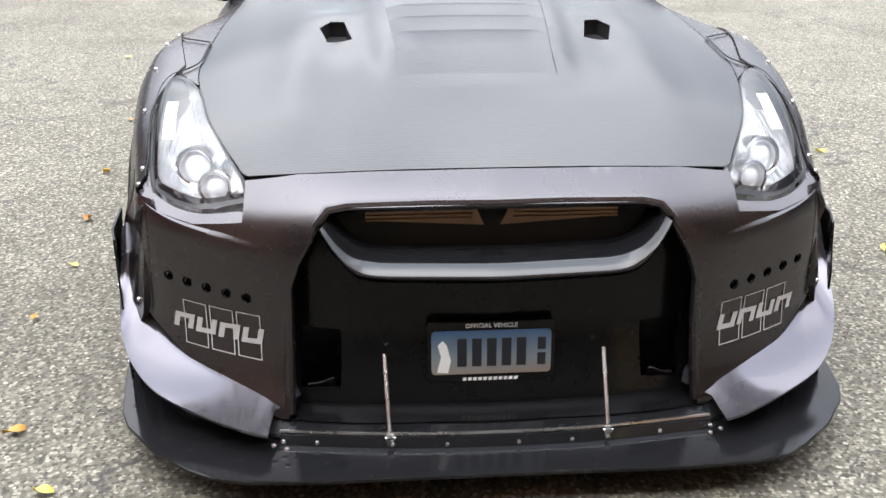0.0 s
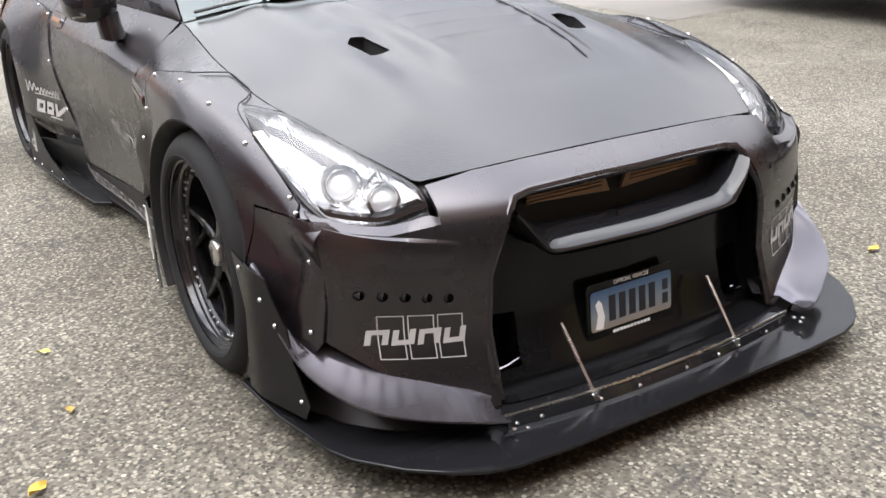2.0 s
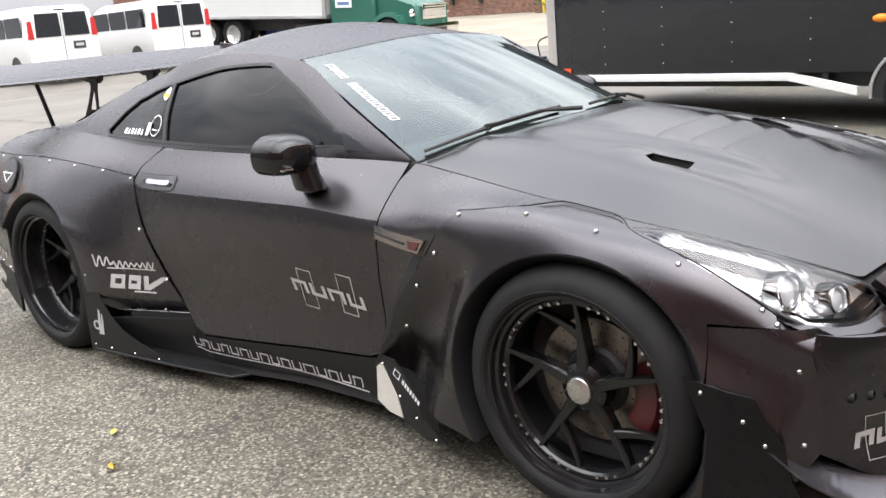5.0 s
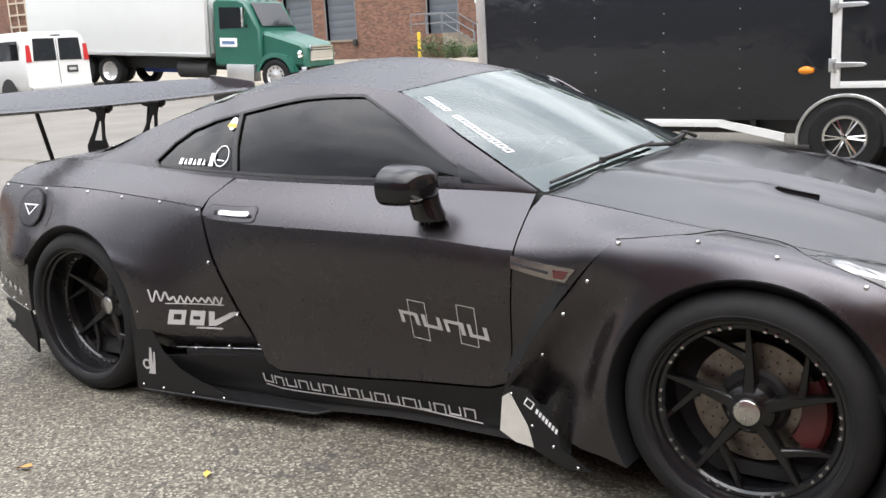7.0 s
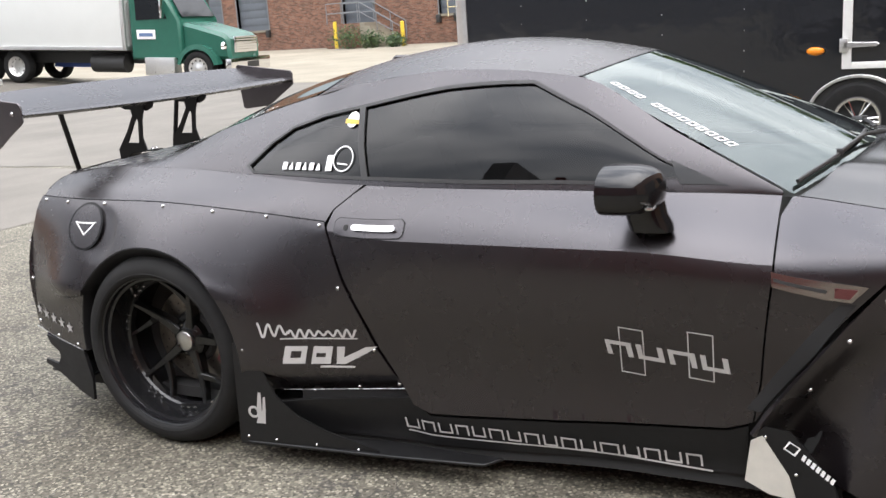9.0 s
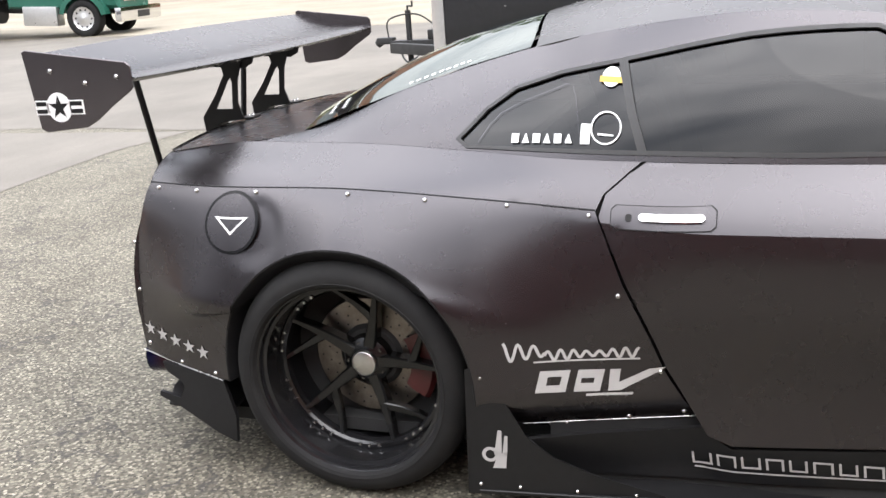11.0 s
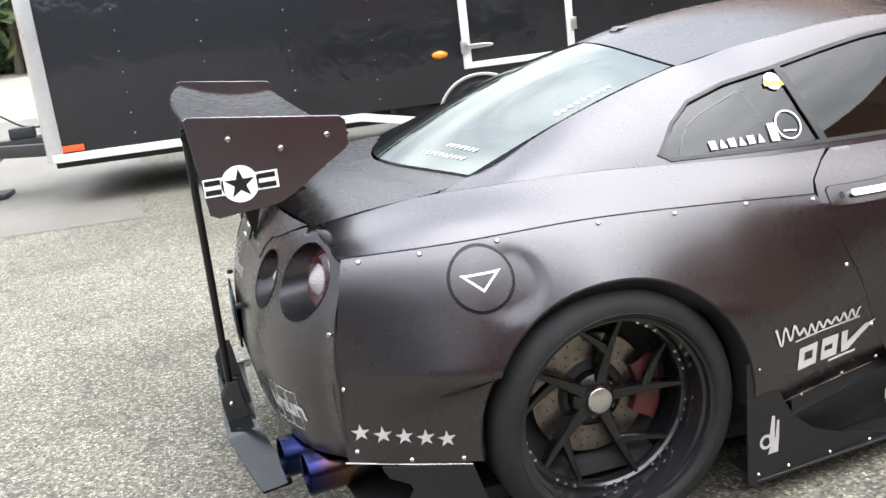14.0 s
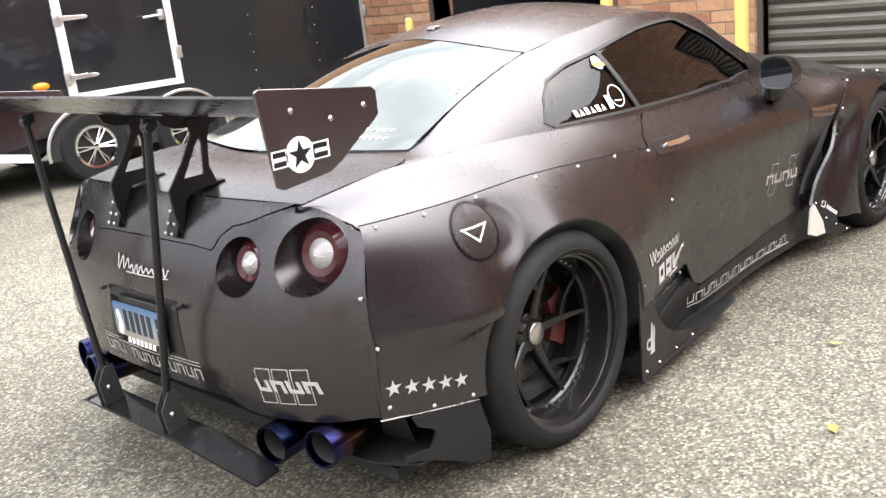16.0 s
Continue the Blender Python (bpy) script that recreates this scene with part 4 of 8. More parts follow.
def van():
    """Local: rear at y = 0, nose along +y, centred on x."""
    v = thing("passenger_van", "white full-size passenger van seen from behind", "van", group="white vans")
    rows = []
    for y, top, w in ((0.0, 1.98, 0.97), (0.06, 2.06, 0.99), (0.4, 2.1, 1.0), (3.6, 2.1, 1.0), (4.1, 2.02, 0.99), (4.7, 1.35, 0.98), (5.5, 1.15, 0.94), (5.7, 0.95, 0.88)):
        pr = [(-w * 0.93, 0.42), (-w, 0.6), (-w, 1.2), (-w * 0.96, 1.5 if top > 1.5 else top - 0.05), (-w * 0.86, top - 0.12), (-w * 0.7, top), (w * 0.7, top), (w * 0.86, top - 0.12), (w * 0.96, 1.5 if top > 1.5 else top - 0.05), (w, 1.2), (w, 0.6), (w * 0.93, 0.42)]
        rows.append([(x, y, min(z, top)) for x, z in pr])
    m = grid(rows, True)
    m = (m[0], m[1] + [tuple(range(12))[::-1], tuple(range(84, 96))])
    part("van_body", m, M_vwhite, v, sharp=40)
    for sx in (-1, 1):
        part("rear_window", plate([(sx * 0.05, 1.28), (sx * 0.74, 1.28), (sx * 0.7, 1.9), (sx * 0.06, 1.9)], (1, 0, 0), (0, 0, 1), (0, -0.004, 0), 0.012), M_farglass, v, "dark rear window")
        part("tail_lamp", plate([(sx * 0.8, 1.25), (sx * 0.96, 1.25), (sx * 0.93, 1.72), (sx * 0.82, 1.72)], (1, 0, 0), (0, 0, 1), (0, -0.006, 0), 0.02), speckled("van_lamp_red", (0.45, 0.02, 0.02), 0.2), v, "red tail lamp")
        for y0, y1 in ((0.35, 1.55), (1.65, 2.75), (2.85, 3.9)):
            part("side_window", plate([(y0, 1.32), (y1, 1.32), (y1, 1.85), (y0, 1.85)], (0, 1, 0), (0, 0, 1), (sx * 0.985 - 0.005, 0, 0), 0.012), M_farglass, v)
        for y in (1.1, 4.6):
            vw = part("van_wheel", moved(lathe([(0.2, 0.02), (0.25, 0.0), (0.33, 0.0), (0.37, 0.04), (0.37, 0.24), (0.2, 0.25)], 32), Matrix.Translation((sx * 0.96, y, 0.37)) @ Matrix.Scale(-sx, 4, (1, 0, 0))), M_tyre, v)
            part("van_rim", moved(lathe([(0.22, 0.01), (0.18, 0.03), (0.08, 0.0), (0.0001, 0.0)], 24), Matrix.Translation((sx * 0.96, y, 0.37)) @ Matrix.Scale(-sx, 4, (1, 0, 0))), M_trim, vw)
            part("wheel_arch", plate([(y + 0.45 * math.cos(a), 0.37 + 0.45 * math.sin(a)) for a in np.linspace(0, math.pi, 16)], (0, 1, 0), (0, 0, 1), (sx * 0.998 - 0.003, 0, 0), 0.006), M_plastic, v)
    part("van_bumper", box((-0.95, -0.14, 0.42), (0.95, 0.02, 0.58), 0.03), M_trim, v, "grey step bumper")
    part("tow_step", box((-0.5, -0.1, 0.32), (0.5, 0.0, 0.42), 0.02), M_plastic, v)
    pl = part("van_plate", box((0.24, -0.02, 0.92), (0.58, -0.002, 1.12), 0.01), M_plastic, v)
    part("plate_bar", box((0.3, -0.026, 0.98), (0.52, -0.02, 1.06)), M_decal, pl)
    part("door_seam", box((-0.006, -0.008, 0.6), (0.006, 0.0, 1.98)), M_dark, v)
    part("high_lamp", box((-0.16, -0.01, 1.96), (0.16, 0.03, 2.0), 0.01), M_plastic, v)
    return v


v1 = van()
v1.matrix_basis = Matrix.Translation((13.98, 26.2, float(rise(13.98, 26.4)))) @ pose(0, 0, 0, 0, 0, -6.5)
copy_thing(v1, Matrix.Translation((10.43, 26.6, float(rise(10.43, 26.8)))) @ pose(0, 0, 0, 0, 0, -6.5))

# ---------- shrubs, far woods, fallen leaves ----------


def leaf_cloud(rng, centres, radii, n, size):
    """Many small bent leaf quads in clumps."""
    v, f = [], []
    for c, r in zip(centres, radii):
        d = rng.normal(size=(n, 3))
        d /= np.linalg.norm(d, axis=1)[:, None]
        p = c + d * r * (0.45 + 0.6 * rng.random((n, 1)))
        for q, o in zip(p, d):
            a = np.cross(o, rng.normal(size=3))
            a /= np.linalg.norm(a) + 1e-9
            b = np.cross(o + 0.8 * rng.normal(size=3), a)
            b /= np.linalg.norm(b) + 1e-9
            s = size * (0.6 + 0.8 * rng.random())
            k0 = len(v)
            v += [q - a * s, q - b * s * 0.5 + o * s * 0.2, q + a * s, q + b * s * 0.5 + o * s * 0.2]
            f.append((k0, k0 + 1, k0 + 2, k0 + 3))
    return np.array(v), f


k = Mat("foliage", (0.05, 0.09, 0.03), 0.6)
k.base(k.ramp(k.island(), (0.0, (0.022, 0.045, 0.016)), (0.5, (0.045, 0.085, 0.03)), (0.9, (0.085, 0.13, 0.04)), (1.0, (0.13, 0.14, 0.04))))
M_leaf = k.m
M_bark = speckled("bark", (0.09, 0.07, 0.05), 0.9, vary=0.3, scale=20)
rng = np.random.default_rng(5)
cs, rs, tk = [], [], []
for i in range(76):
    x, y = 43.5 + 15 * rng.random(), -14 + 36 * rng.random()
    h = 8 + 6 * rng.random()
    z0 = float(rise(x, y))
    tk.append(tube(spline([(x, y, z0 - 0.2), (x + 0.3 * rng.normal(), y + 0.3 * rng.normal(), z0 + h * 0.5), (x + 0.6 * rng.normal(), y + 0.6 * rng.normal(), z0 + h)], 6), np.linspace(0.22, 0.05, 7), 6))
    for j in range(13):
        t = rng.random()
        cs.append(np.array((x + 2.2 * rng.normal() * 0.6, y + 2.2 * rng.normal() * 0.6, z0 + 0.5 + t * h)))
        rs.append(0.7 + 0.8 * rng.random())
lv = leaf_cloud(rng, cs, rs, 90, 0.34)
part("far_woods", lv, M_leaf, label="dense dark green woods behind the ramp", kind="stuff", category="woods", smooth=False)
part("far_trunks", join(*tk), M_bark, label="slim grey-brown trunks in the woods", kind="stuff", category="woods")
for x, y, r in ((38.6, 29.3, 1.0), (38.8, 26.7, 0.55), (38.7, 28.0, 0.7)):
    z0 = float(rise(x, y))
    b = thing("shrub", "round green shrub beside the entrance stair", "shrub", Matrix.Translation((x, y, z0)), "shrubs by the stair")
    part("foliage", leaf_cloud(rng, [np.array(q) * r for q in ((0, 0, 0.75), (0.4, 0.3, 0.6), (-0.3, 0.4, 0.55), (0.1, -0.5, 0.6), (0, 0.1, 0.3))], [r * 0.6] * 5, 120, 0.07), M_leaf, b, smooth=False)
    part("stems", join(*[tube([(0, 0, 0), (0.2 * r * math.cos(a), 0.2 * r * math.sin(a), 0.5 * r)], 0.015, 5) for a in (0, 1.6, 3.1, 4.7)]), M_bark, b)
k = Mat("dry_leaf", (0.5, 0.32, 0.06), 0.7)
k.base(k.ramp(k.random(), (0.0, (0.42, 0.2, 0.05)), (0.5, (0.55, 0.36, 0.06)), (1.0, (0.6, 0.5, 0.12))))
M_dry = k.m


def leaf_mesh(curl):
    out = []
    for t in np.linspace(0, 1, 6):
        w = 0.022 * math.sin(math.pi * min(1, t * 1.05 + 0.02)) * (1 + 0.25 * (int(t * 10) % 2))
        out.append([(-w, 0.07 * t - 0.035, curl * 0.012 * math.sin(2 * t)), (0, 0.07 * t - 0.035, -curl * 0.003), (w, 0.07 * t - 0.035, curl * 0.014 * math.cos(2 * t))])
    m = grid(out)
    return mesh_of("leaf", thick(faced(*m, (0, 0, 1)), 0.0008), M_dry)


lm = [leaf_mesh(c) for c in (0.6, 1.0, 1.4)]
spots = [(-1.354, 2.841), (-1.348, 3.243), (-1.7, 2.75), (-1.75, 3.35), (-1.05, 1.95), (-1.5, 4.3), (-1.6, 5.2), (-1.2, 2.2), (-1.9, 3.0), (-2.0, 6.9), (-1.5, 2.5), (-1.42, 3.7),
         (1.4, 2.3), (1.6, 3.2), (1.9, 4.4), (-1.55, 5.8), (2.4, 2.9), (2.9, 5.3), (-1.35, 4.55), (-2.0, 2.4), (-1.0, 7.1), (-1.7, 6.0), (-2.2, 4.1), (-1.15, 1.6)]
for i, (x, y) in enumerate(spots):
    ob = new("fallen_leaf", lm[i % 3])
    ob.matrix_basis = Matrix.Translation((x, y, 0.012)) @ pose(0, 0, 0, 8 * math.sin(i), 6 * math.cos(2 * i), 67 * i) @ Matrix.Scale(0.55 + 0.3 * math.sin(3.3 * i) ** 2, 4)
    tagged(ob, "dry yellow leaf lying on the asphalt", "leaf", "fallen leaves")
ob = part("paper_scrap", plate([(0, 0), (0.06, 0.01), (0.055, 0.05), (0.005, 0.045)], (1, 0, 0), (0, 1, 0), (0, 0, 0), 0.002), M_white, label="torn scrap of white paper on the asphalt", category="litter")
ob.matrix_basis = Matrix.Translation((-1.36, 6.62, 0.008))

# ---------- the car: surfaces ----------
# Half sections of the body: x and z along y of five lines, from the top edge down to the sill.
LINES = []
for ky, kx, kz in (
    ((2.1, 2.235, 2.5, 2.8, 3.1, 3.4, 3.58, 4.0, 4.7, 5.0, 5.35, 5.66, 6.0, 6.33, 6.5),
     (0.5, 0.575, 0.7, 0.757, 0.745, 0.71, 0.69, 0.728, 0.765, 0.76, 0.725, 0.69, 0.655, 0.62, 0.6),
     (0.6, 0.652, 0.745, 0.803, 0.845, 0.885, 0.905, 0.917, 0.927, 0.935, 0.955, 0.97, 0.972, 0.935, 0.9)),
    ((2.1, 2.3, 2.38, 2.58, 2.8, 3.0, 3.24, 3.6, 4.0, 4.7, 4.98, 5.3, 5.64, 6.0, 6.29, 6.5),
     (0.78, 0.835, 0.845, 0.872, 0.884, 0.895, 0.893, 0.852, 0.862, 0.868, 0.856, 0.858, 0.859, 0.855, 0.805, 0.72),
     (0.5, 0.585, 0.624, 0.722, 0.785, 0.812, 0.8, 0.753, 0.776, 0.777, 0.8, 0.836, 0.856, 0.86, 0.86, 0.84)),
    ((2.1, 2.25, 2.4, 2.6, 2.87, 3.15, 3.35, 3.6, 4.0, 4.7, 5.0, 5.3, 5.66, 6.0, 6.3, 6.5),
     (0.77, 0.828, 0.87, 0.925, 0.95, 0.94, 0.9, 0.864, 0.876, 0.886, 0.905, 0.955, 0.972, 0.968, 0.872, 0.78),
     (0.42, 0.47, 0.5, 0.6, 0.7, 0.66, 0.62, 0.6, 0.6, 0.6, 0.6, 0.64, 0.72, 0.578, 0.61, 0.64)),
    ((2.1, 2.25, 2.4, 2.6, 2.87, 3.15, 3.35, 3.6, 4.0, 4.7, 5.0, 5.3, 5.66, 6.0, 6.3, 6.5),
     (0.78, 0.85, 0.92, 0.965, 0.972, 0.965, 0.93, 0.838, 0.838, 0.852, 0.914, 0.985, 1.0, 0.945, 0.878, 0.8),
     (0.3, 0.3, 0.34, 0.45, 0.6, 0.45, 0.38, 0.37, 0.36, 0.34, 0.4, 0.5, 0.62, 0.52, 0.45, 0.45)),
    ((2.1, 2.4, 2.87, 3.35, 3.6, 4.0, 4.7, 5.0, 5.3, 5.66, 6.0, 6.3, 6.5),
     (0.8, 0.92, 0.965, 0.93, 0.856, 0.856, 0.872, 0.926, 0.985, 0.99, 0.94, 0.872, 0.8),
     (0.1, 0.1, 0.1, 0.08, 0.1, 0.1, 0.06, 0.06, 0.06, 0.1, 0.25, 0.28, 0.28)),
):
    LINES.append((pchip(ky, kx), pchip(ky, kz)))


def side(y, s):
    """A point of the body's side, s from 0 (top edge) to 4 (sill)."""
    y, s = np.asarray(y, float), np.clip(np.asarray(s, float), 0, 4)
    p = np.array([[f(y), g(y)] for f, g in LINES])
    p = np.concatenate([2 * p[:1] - p[1:2], p, 2 * p[-1:] - p[-2:-1]])
    i = np.clip(s.astype(int), 0, 3)
    t, j = s - i, np.arange(len(y))
    a, b, c, d = (p[i + n, :, j].T for n in range(4))
    q = 0.5 * (2 * b + (c - a) * t + (2 * a - 5 * b + 4 * c - d) * t ** 2 + (3 * b - a - 3 * c + d) * t ** 3)
    fold = 0.008 * np.exp(-np.abs(s - 1) / 0.28) * smooth(3.42, 3.62, y) * smooth(5.15, 4.9, y)
    return np.stack([q[0] + fold, y, q[1]], 1)


def smooth(e0, e1, x):
    t = np.clip((x - e0) / (e1 - e0), 0, 1)
    return t * t * (3 - 2 * t)


def clipped(poly, way):
    """The part of an outline above (1) or below (-1) the body's crease."""
    out, p = [], dense(poly, 0.01)
    for a, b in zip(p, np.roll(p, -1, 0)):
        da, db = way * (QS - a[1]), way * (QS - b[1])
        if da >= 0:
            out.append(a)
        if da * db < 0:
            out.append(a + (b - a) * da / (da - db))
    return np.array(out)


QS = 0.18


def sv(y, z):
    """Side view to the surface's own plane."""
    lo, hi = 0.0, 4.0
    for _ in range(30):
        m = (lo + hi) / 2
        if side([y], [m])[0, 2] > z:
            lo = m
        else:
            hi = m
    return (y, lo * QS)


def sides(points):
    return [(p[0], p[2] * QS) if len(p) == 3 else sv(*p) for p in points]


def side_fn(out=0.0):
    def fn(a, b):
        p = side(a, b / QS)
        if out:
            e = 1e-3
            n = np.cross(side(a, b / QS + e) - p, side(a + e, b / QS) - p)
            n /= np.linalg.norm(n, axis=1)[:, None] + 1e-12
            n *= np.sign(n[:, :1] + 1e-9)
            p = p + n * out
        return p
    return fn


def arch_points(yc, r, a0, a1, n=30):
    return [(yc + r * math.cos(radians(a)), 0.35 + r * math.sin(radians(a))) for a in np.linspace(a0, a1, n)]


# glasshouse: the line of pillars and roof rail, and the sides below it
E_x = pchip((3.58, 3.9, 4.2, 4.6, 4.95, 5.19, 5.55, 5.9, 6.0, 6.4), (0.69, 0.636, 0.582, 0.57, 0.55, 0.505, 0.535, 0.586, 0.65, 0.63))
E_z = pchip((3.58, 3.9, 4.2, 4.6, 4.95, 5.19, 5.55, 5.9, 6.0, 6.4), (0.906, 1.075, 1.236, 1.272, 1.243, 1.2, 1.105, 0.987, 0.974, 0.935))


def cabin(y, t, out=0.0):
    """A point of the glasshouse's side: t from 0 (rail) to 1 (belt)."""
    y, t = np.asarray(y, float), np.asarray(t, float)
    a, b = np.stack([E_x(y), y, E_z(y)], 1), np.stack([LINES[0][0](y), y, LINES[0][1](y)], 1)
    t = t[:, None]
    p = a + (b - a) * t
    bow = 4 * t * (1 - t) * np.linalg.norm(b - a, axis=1)[:, None]
    return p + bow * np.array((0.045, 0, 0.02)) + np.array((out, 0, out * 0.4))


def cv(y, z):
    lo, hi = 0.0, 1.0
    for _ in range(25):
        m = (lo + hi) / 2
        if cabin([y], [m])[0, 2] > z:
            lo = m
        else:
            hi = m
    return (y, lo * 0.35)


def cabin_fn(out=0.0):
    return lambda a, b: cabin(a, b / 0.35, out)


# bonnet
Hc = pchip((2.15, 2.3, 2.5, 2.86, 3.2, 3.45, 3.6), (0.665, 0.725, 0.8, 0.9, 0.952, 0.975, 0.98))


BULGE = 0.019


def bonnet(x, y, out=0.0, bulge=1.0):
    x, y = np.asarray(x, float), np.asarray(y, float)
    xe, ze = LINES[0][0](y), LINES[0][1](y)
    u = np.abs(x) / xe
    z = ze + (Hc(y) - ze) * (1 - np.clip(u, 0, 1.1) ** 2.3)
    ax = np.abs(x)
    # raised bulge that the louvred scoop is let into
    half = 0.2 + 0.06 * np.clip((y - 2.5) / 0.8, 0, 1)
    z = z + BULGE * smooth(half + 0.085, half + 0.012, ax) * smooth(2.48, 2.68, y) * smooth(3.42, 3.2, y) * bulge
    # hump over each side vent, and a ridge along each side
    z = z + 0.01 * np.exp(-((ax - 0.378) / 0.06) ** 2 - ((y - 2.975) / 0.07) ** 2) - 0.007 * np.exp(-((ax - 0.372) / 0.04) ** 2 - ((y - 2.75) / 0.09) ** 2)
    z = z + 0.012 * np.exp(-((ax - 0.47) / 0.07) ** 2) * smooth(2.25, 2.7, y)
    return np.stack([x, y, z + out], 1)


# nose: y of the bumper's face over x and z
N0 = pchip((0.08, 0.135, 0.2, 0.35, 0.45, 0.52, 0.57, 0.61, 0.645, 0.68, 0.72), (1.985, 1.99, 2.02, 2.05, 2.05, 2.056, 2.07, 2.097, 2.138, 2.19, 2.25))
NC = pchip((0, 0.3, 0.4, 0.5, 0.575, 0.65, 0.753, 0.83, 0.86, 0.9), (0, 0.012, 0.022, 0.042, 0.066, 0.095, 0.145, 0.2, 0.235, 0.3))


def nose(x, z, out=0.0):
    x, z = np.asarray(x, float), np.asarray(z, float)
    ax = np.abs(x)
    return np.stack([x, N0(z) + NC(ax) - out, z], 1)


# tail: y of the rear fascia over x and z
T0 = pchip((0.28, 0.36, 0.42, 0.5, 0.6, 0.7, 0.8, 0.86, 0.905, 0.935), (6.52, 6.55, 6.56, 6.57, 6.565, 6.545, 6.505, 6.475, 6.45, 6.425))
TC = pchip((0, 0.3, 0.5, 0.6, 0.69, 0.76, 0.805, 0.863, 0.9), (0, 0.015, 0.045, 0.068, 0.1, 0.135, 0.165, 0.19, 0.23))


def tail(x, z, out=0.0):
    x, z = np.asarray(x, float), np.asarray(z, float)
    return np.stack([x, T0(z) - TC(np.abs(x)) + out, z], 1)


car = thing("sports_car", "matte charcoal wide-body coupe with carbon bonnet and big wing", "car")


def both(name, m, material, label="", **more):
    """A part for the far side and its mirror image."""
    return part(name, m, material, car, label, **more), part(name, flip(m), material, car, label, **more)


GAP = 0.0018
# --- bonnet ---
yb = np.linspace(-0.572, 0.572, 25)
front = [(x, 2.197 + 0.05 * (abs(x) / 0.575) ** 2.2) for x in yb]
rear = [(x, 3.4 + 0.16 * (x / 0.69) ** 2) for x in np.linspace(0.69, -0.69, 25)]
right = [(float(LINES[0][0](y)), y) for y in np.linspace(2.26, 3.54, 30)]
hood_line = front + right + rear + [(-x, y) for x, y in right[::-1]]
vent = [(0.33, 2.80), (0.40, 2.79), (0.425, 2.885), (0.395, 2.925), (0.355, 2.92)]
vents = [vent, [(-x, y) for x, y in vent[::-1]]]
scoop_half = lambda y: 0.2 + 0.06 * (y - 2.5) / 0.8
scoop_hole = [(-0.212, 2.56), (0.212, 2.56), (scoop_half(2.66), 2.66), (scoop_half(3.22), 3.22), (-scoop_half(3.22), 3.22), (-scoop_half(2.66), 2.66)]
part("bonnet", panel(inset(hood_line, GAP), bonnet, (0, 0, 1), 0.02, vents + [scoop_hole]), M_carbon, car, "satin carbon fibre bonnet with louvred scoop", solid=0.004, sharp=28)
for sgn in (1, -1):
    w = inset([(sgn * x, y) for x, y in vent], -0.006)
    lo = bonnet(w[:, 0], w[:, 1], -0.004)
    hi = bonnet(w[:, 0] * 0.98 + sgn * 0.0075, w[:, 1] + 0.01, -0.05)
    part("bonnet_vent", join(grid([lo, hi], True), (hi, [tuple(range(len(hi)))])), M_plastic, car, "black bonnet vent", smooth=False)
rows = []
for y, up, narrow in ((2.561, 0.0005, 0.2115), (2.645, 0.014, 0.201), (2.66, 0.0165, 0.2), (2.662, 0.001, 0.2), (2.758, 0.014, 0.2075), (2.766, 0.017, 0.208), (2.768, 0.001, 0.208), (2.862, 0.014, 0.215), (2.87, 0.017, 0.2155), (2.872, 0.001, 0.2155),
                 (2.966, 0.014, 0.223), (2.974, 0.017, 0.2235), (2.976, 0.003, 0.2235), (3.08, 0.015, 0.2315), (3.16, 0.018, 0.2445), (3.219, 0.0185, 0.253)):
    w = 0.2135 if y < 2.66 else scoop_half(y) + 0.0015
    xs = np.linspace(-1, 1, 15) * (narrow - 0.032)
    edge = bonnet(np.array((-w - 0.001, w + 0.001)), np.full(2, y), -0.003)
    rows.append(np.vstack([edge[:1], bonnet(xs, np.full(15, y), 1.45 * up, 0.0), edge[1:]]))
part("bonnet_scoop", faced(*grid(rows), (0, 0, 1)), M_carbon, car, "stepped carbon louvres in the bonnet", sharp=18)
# dark strip added under the front edge in place of the gap's shade
seal = np.array([(x, y) for x, y in front])
part("bonnet_seal", faced(*grid([bonnet(seal[:, 0], seal[:, 1] - 0.03, -0.018), bonnet(seal[:, 0], seal[:, 1] + 0.03, -0.02)]), (0, 0, 1)), M_dark, car, "black strip in place of the shaded gap under the bonnet's edge")
# --- front bumper ---
half = [(0, 0.683), (0.3, 0.6795), (0.45, 0.6735), (0.575, 0.657), (0.577, 0.61), (0.58, 0.582), (0.7, 0.566), (0.79, 0.578), (0.812, 0.6), (0.838, 0.6),
        (0.838, 0.5), (0.844, 0.38), (0.848, 0.31), (0.75, 0.235), (0.62, 0.17), (0.512, 0.125), (0.492, 0.127), (0.486, 0.3), (0.481, 0.44),
        (0.46, 0.5), (0.41, 0.585), (0.385, 0.612), (0.34, 0.62), (0, 0.625)]
bump_line = half + [(-x, z) for x, z in half[::-1][1:-1]]
dots = [(0.773 - 0.048 * i, 0.428 - 0.006 * i) for i in range(5)]
dot_holes = [ring_poly(sx * x, z, 0.0125, 12) for sx in (1, -1) for x, z in dots]
part("front_bumper", panel(bump_line, nose, (0, -1, 0), 0.016, dot_holes), M_wrap, car, solid=0.02, sharp=50)
sill_a = spline([(0.51, 0.53), (0.56, 0.538), (0.62, 0.548), (0.7, 0.559), (0.77, 0.572), (0.81, 0.583), (0.836, 0.592)], 48)
proud = np.interp(sill_a[:, 0], (0.51, 0.56, 0.64, 0.75, 0.83), (-0.003, 0.003, 0.008, 0.007, 0.0))
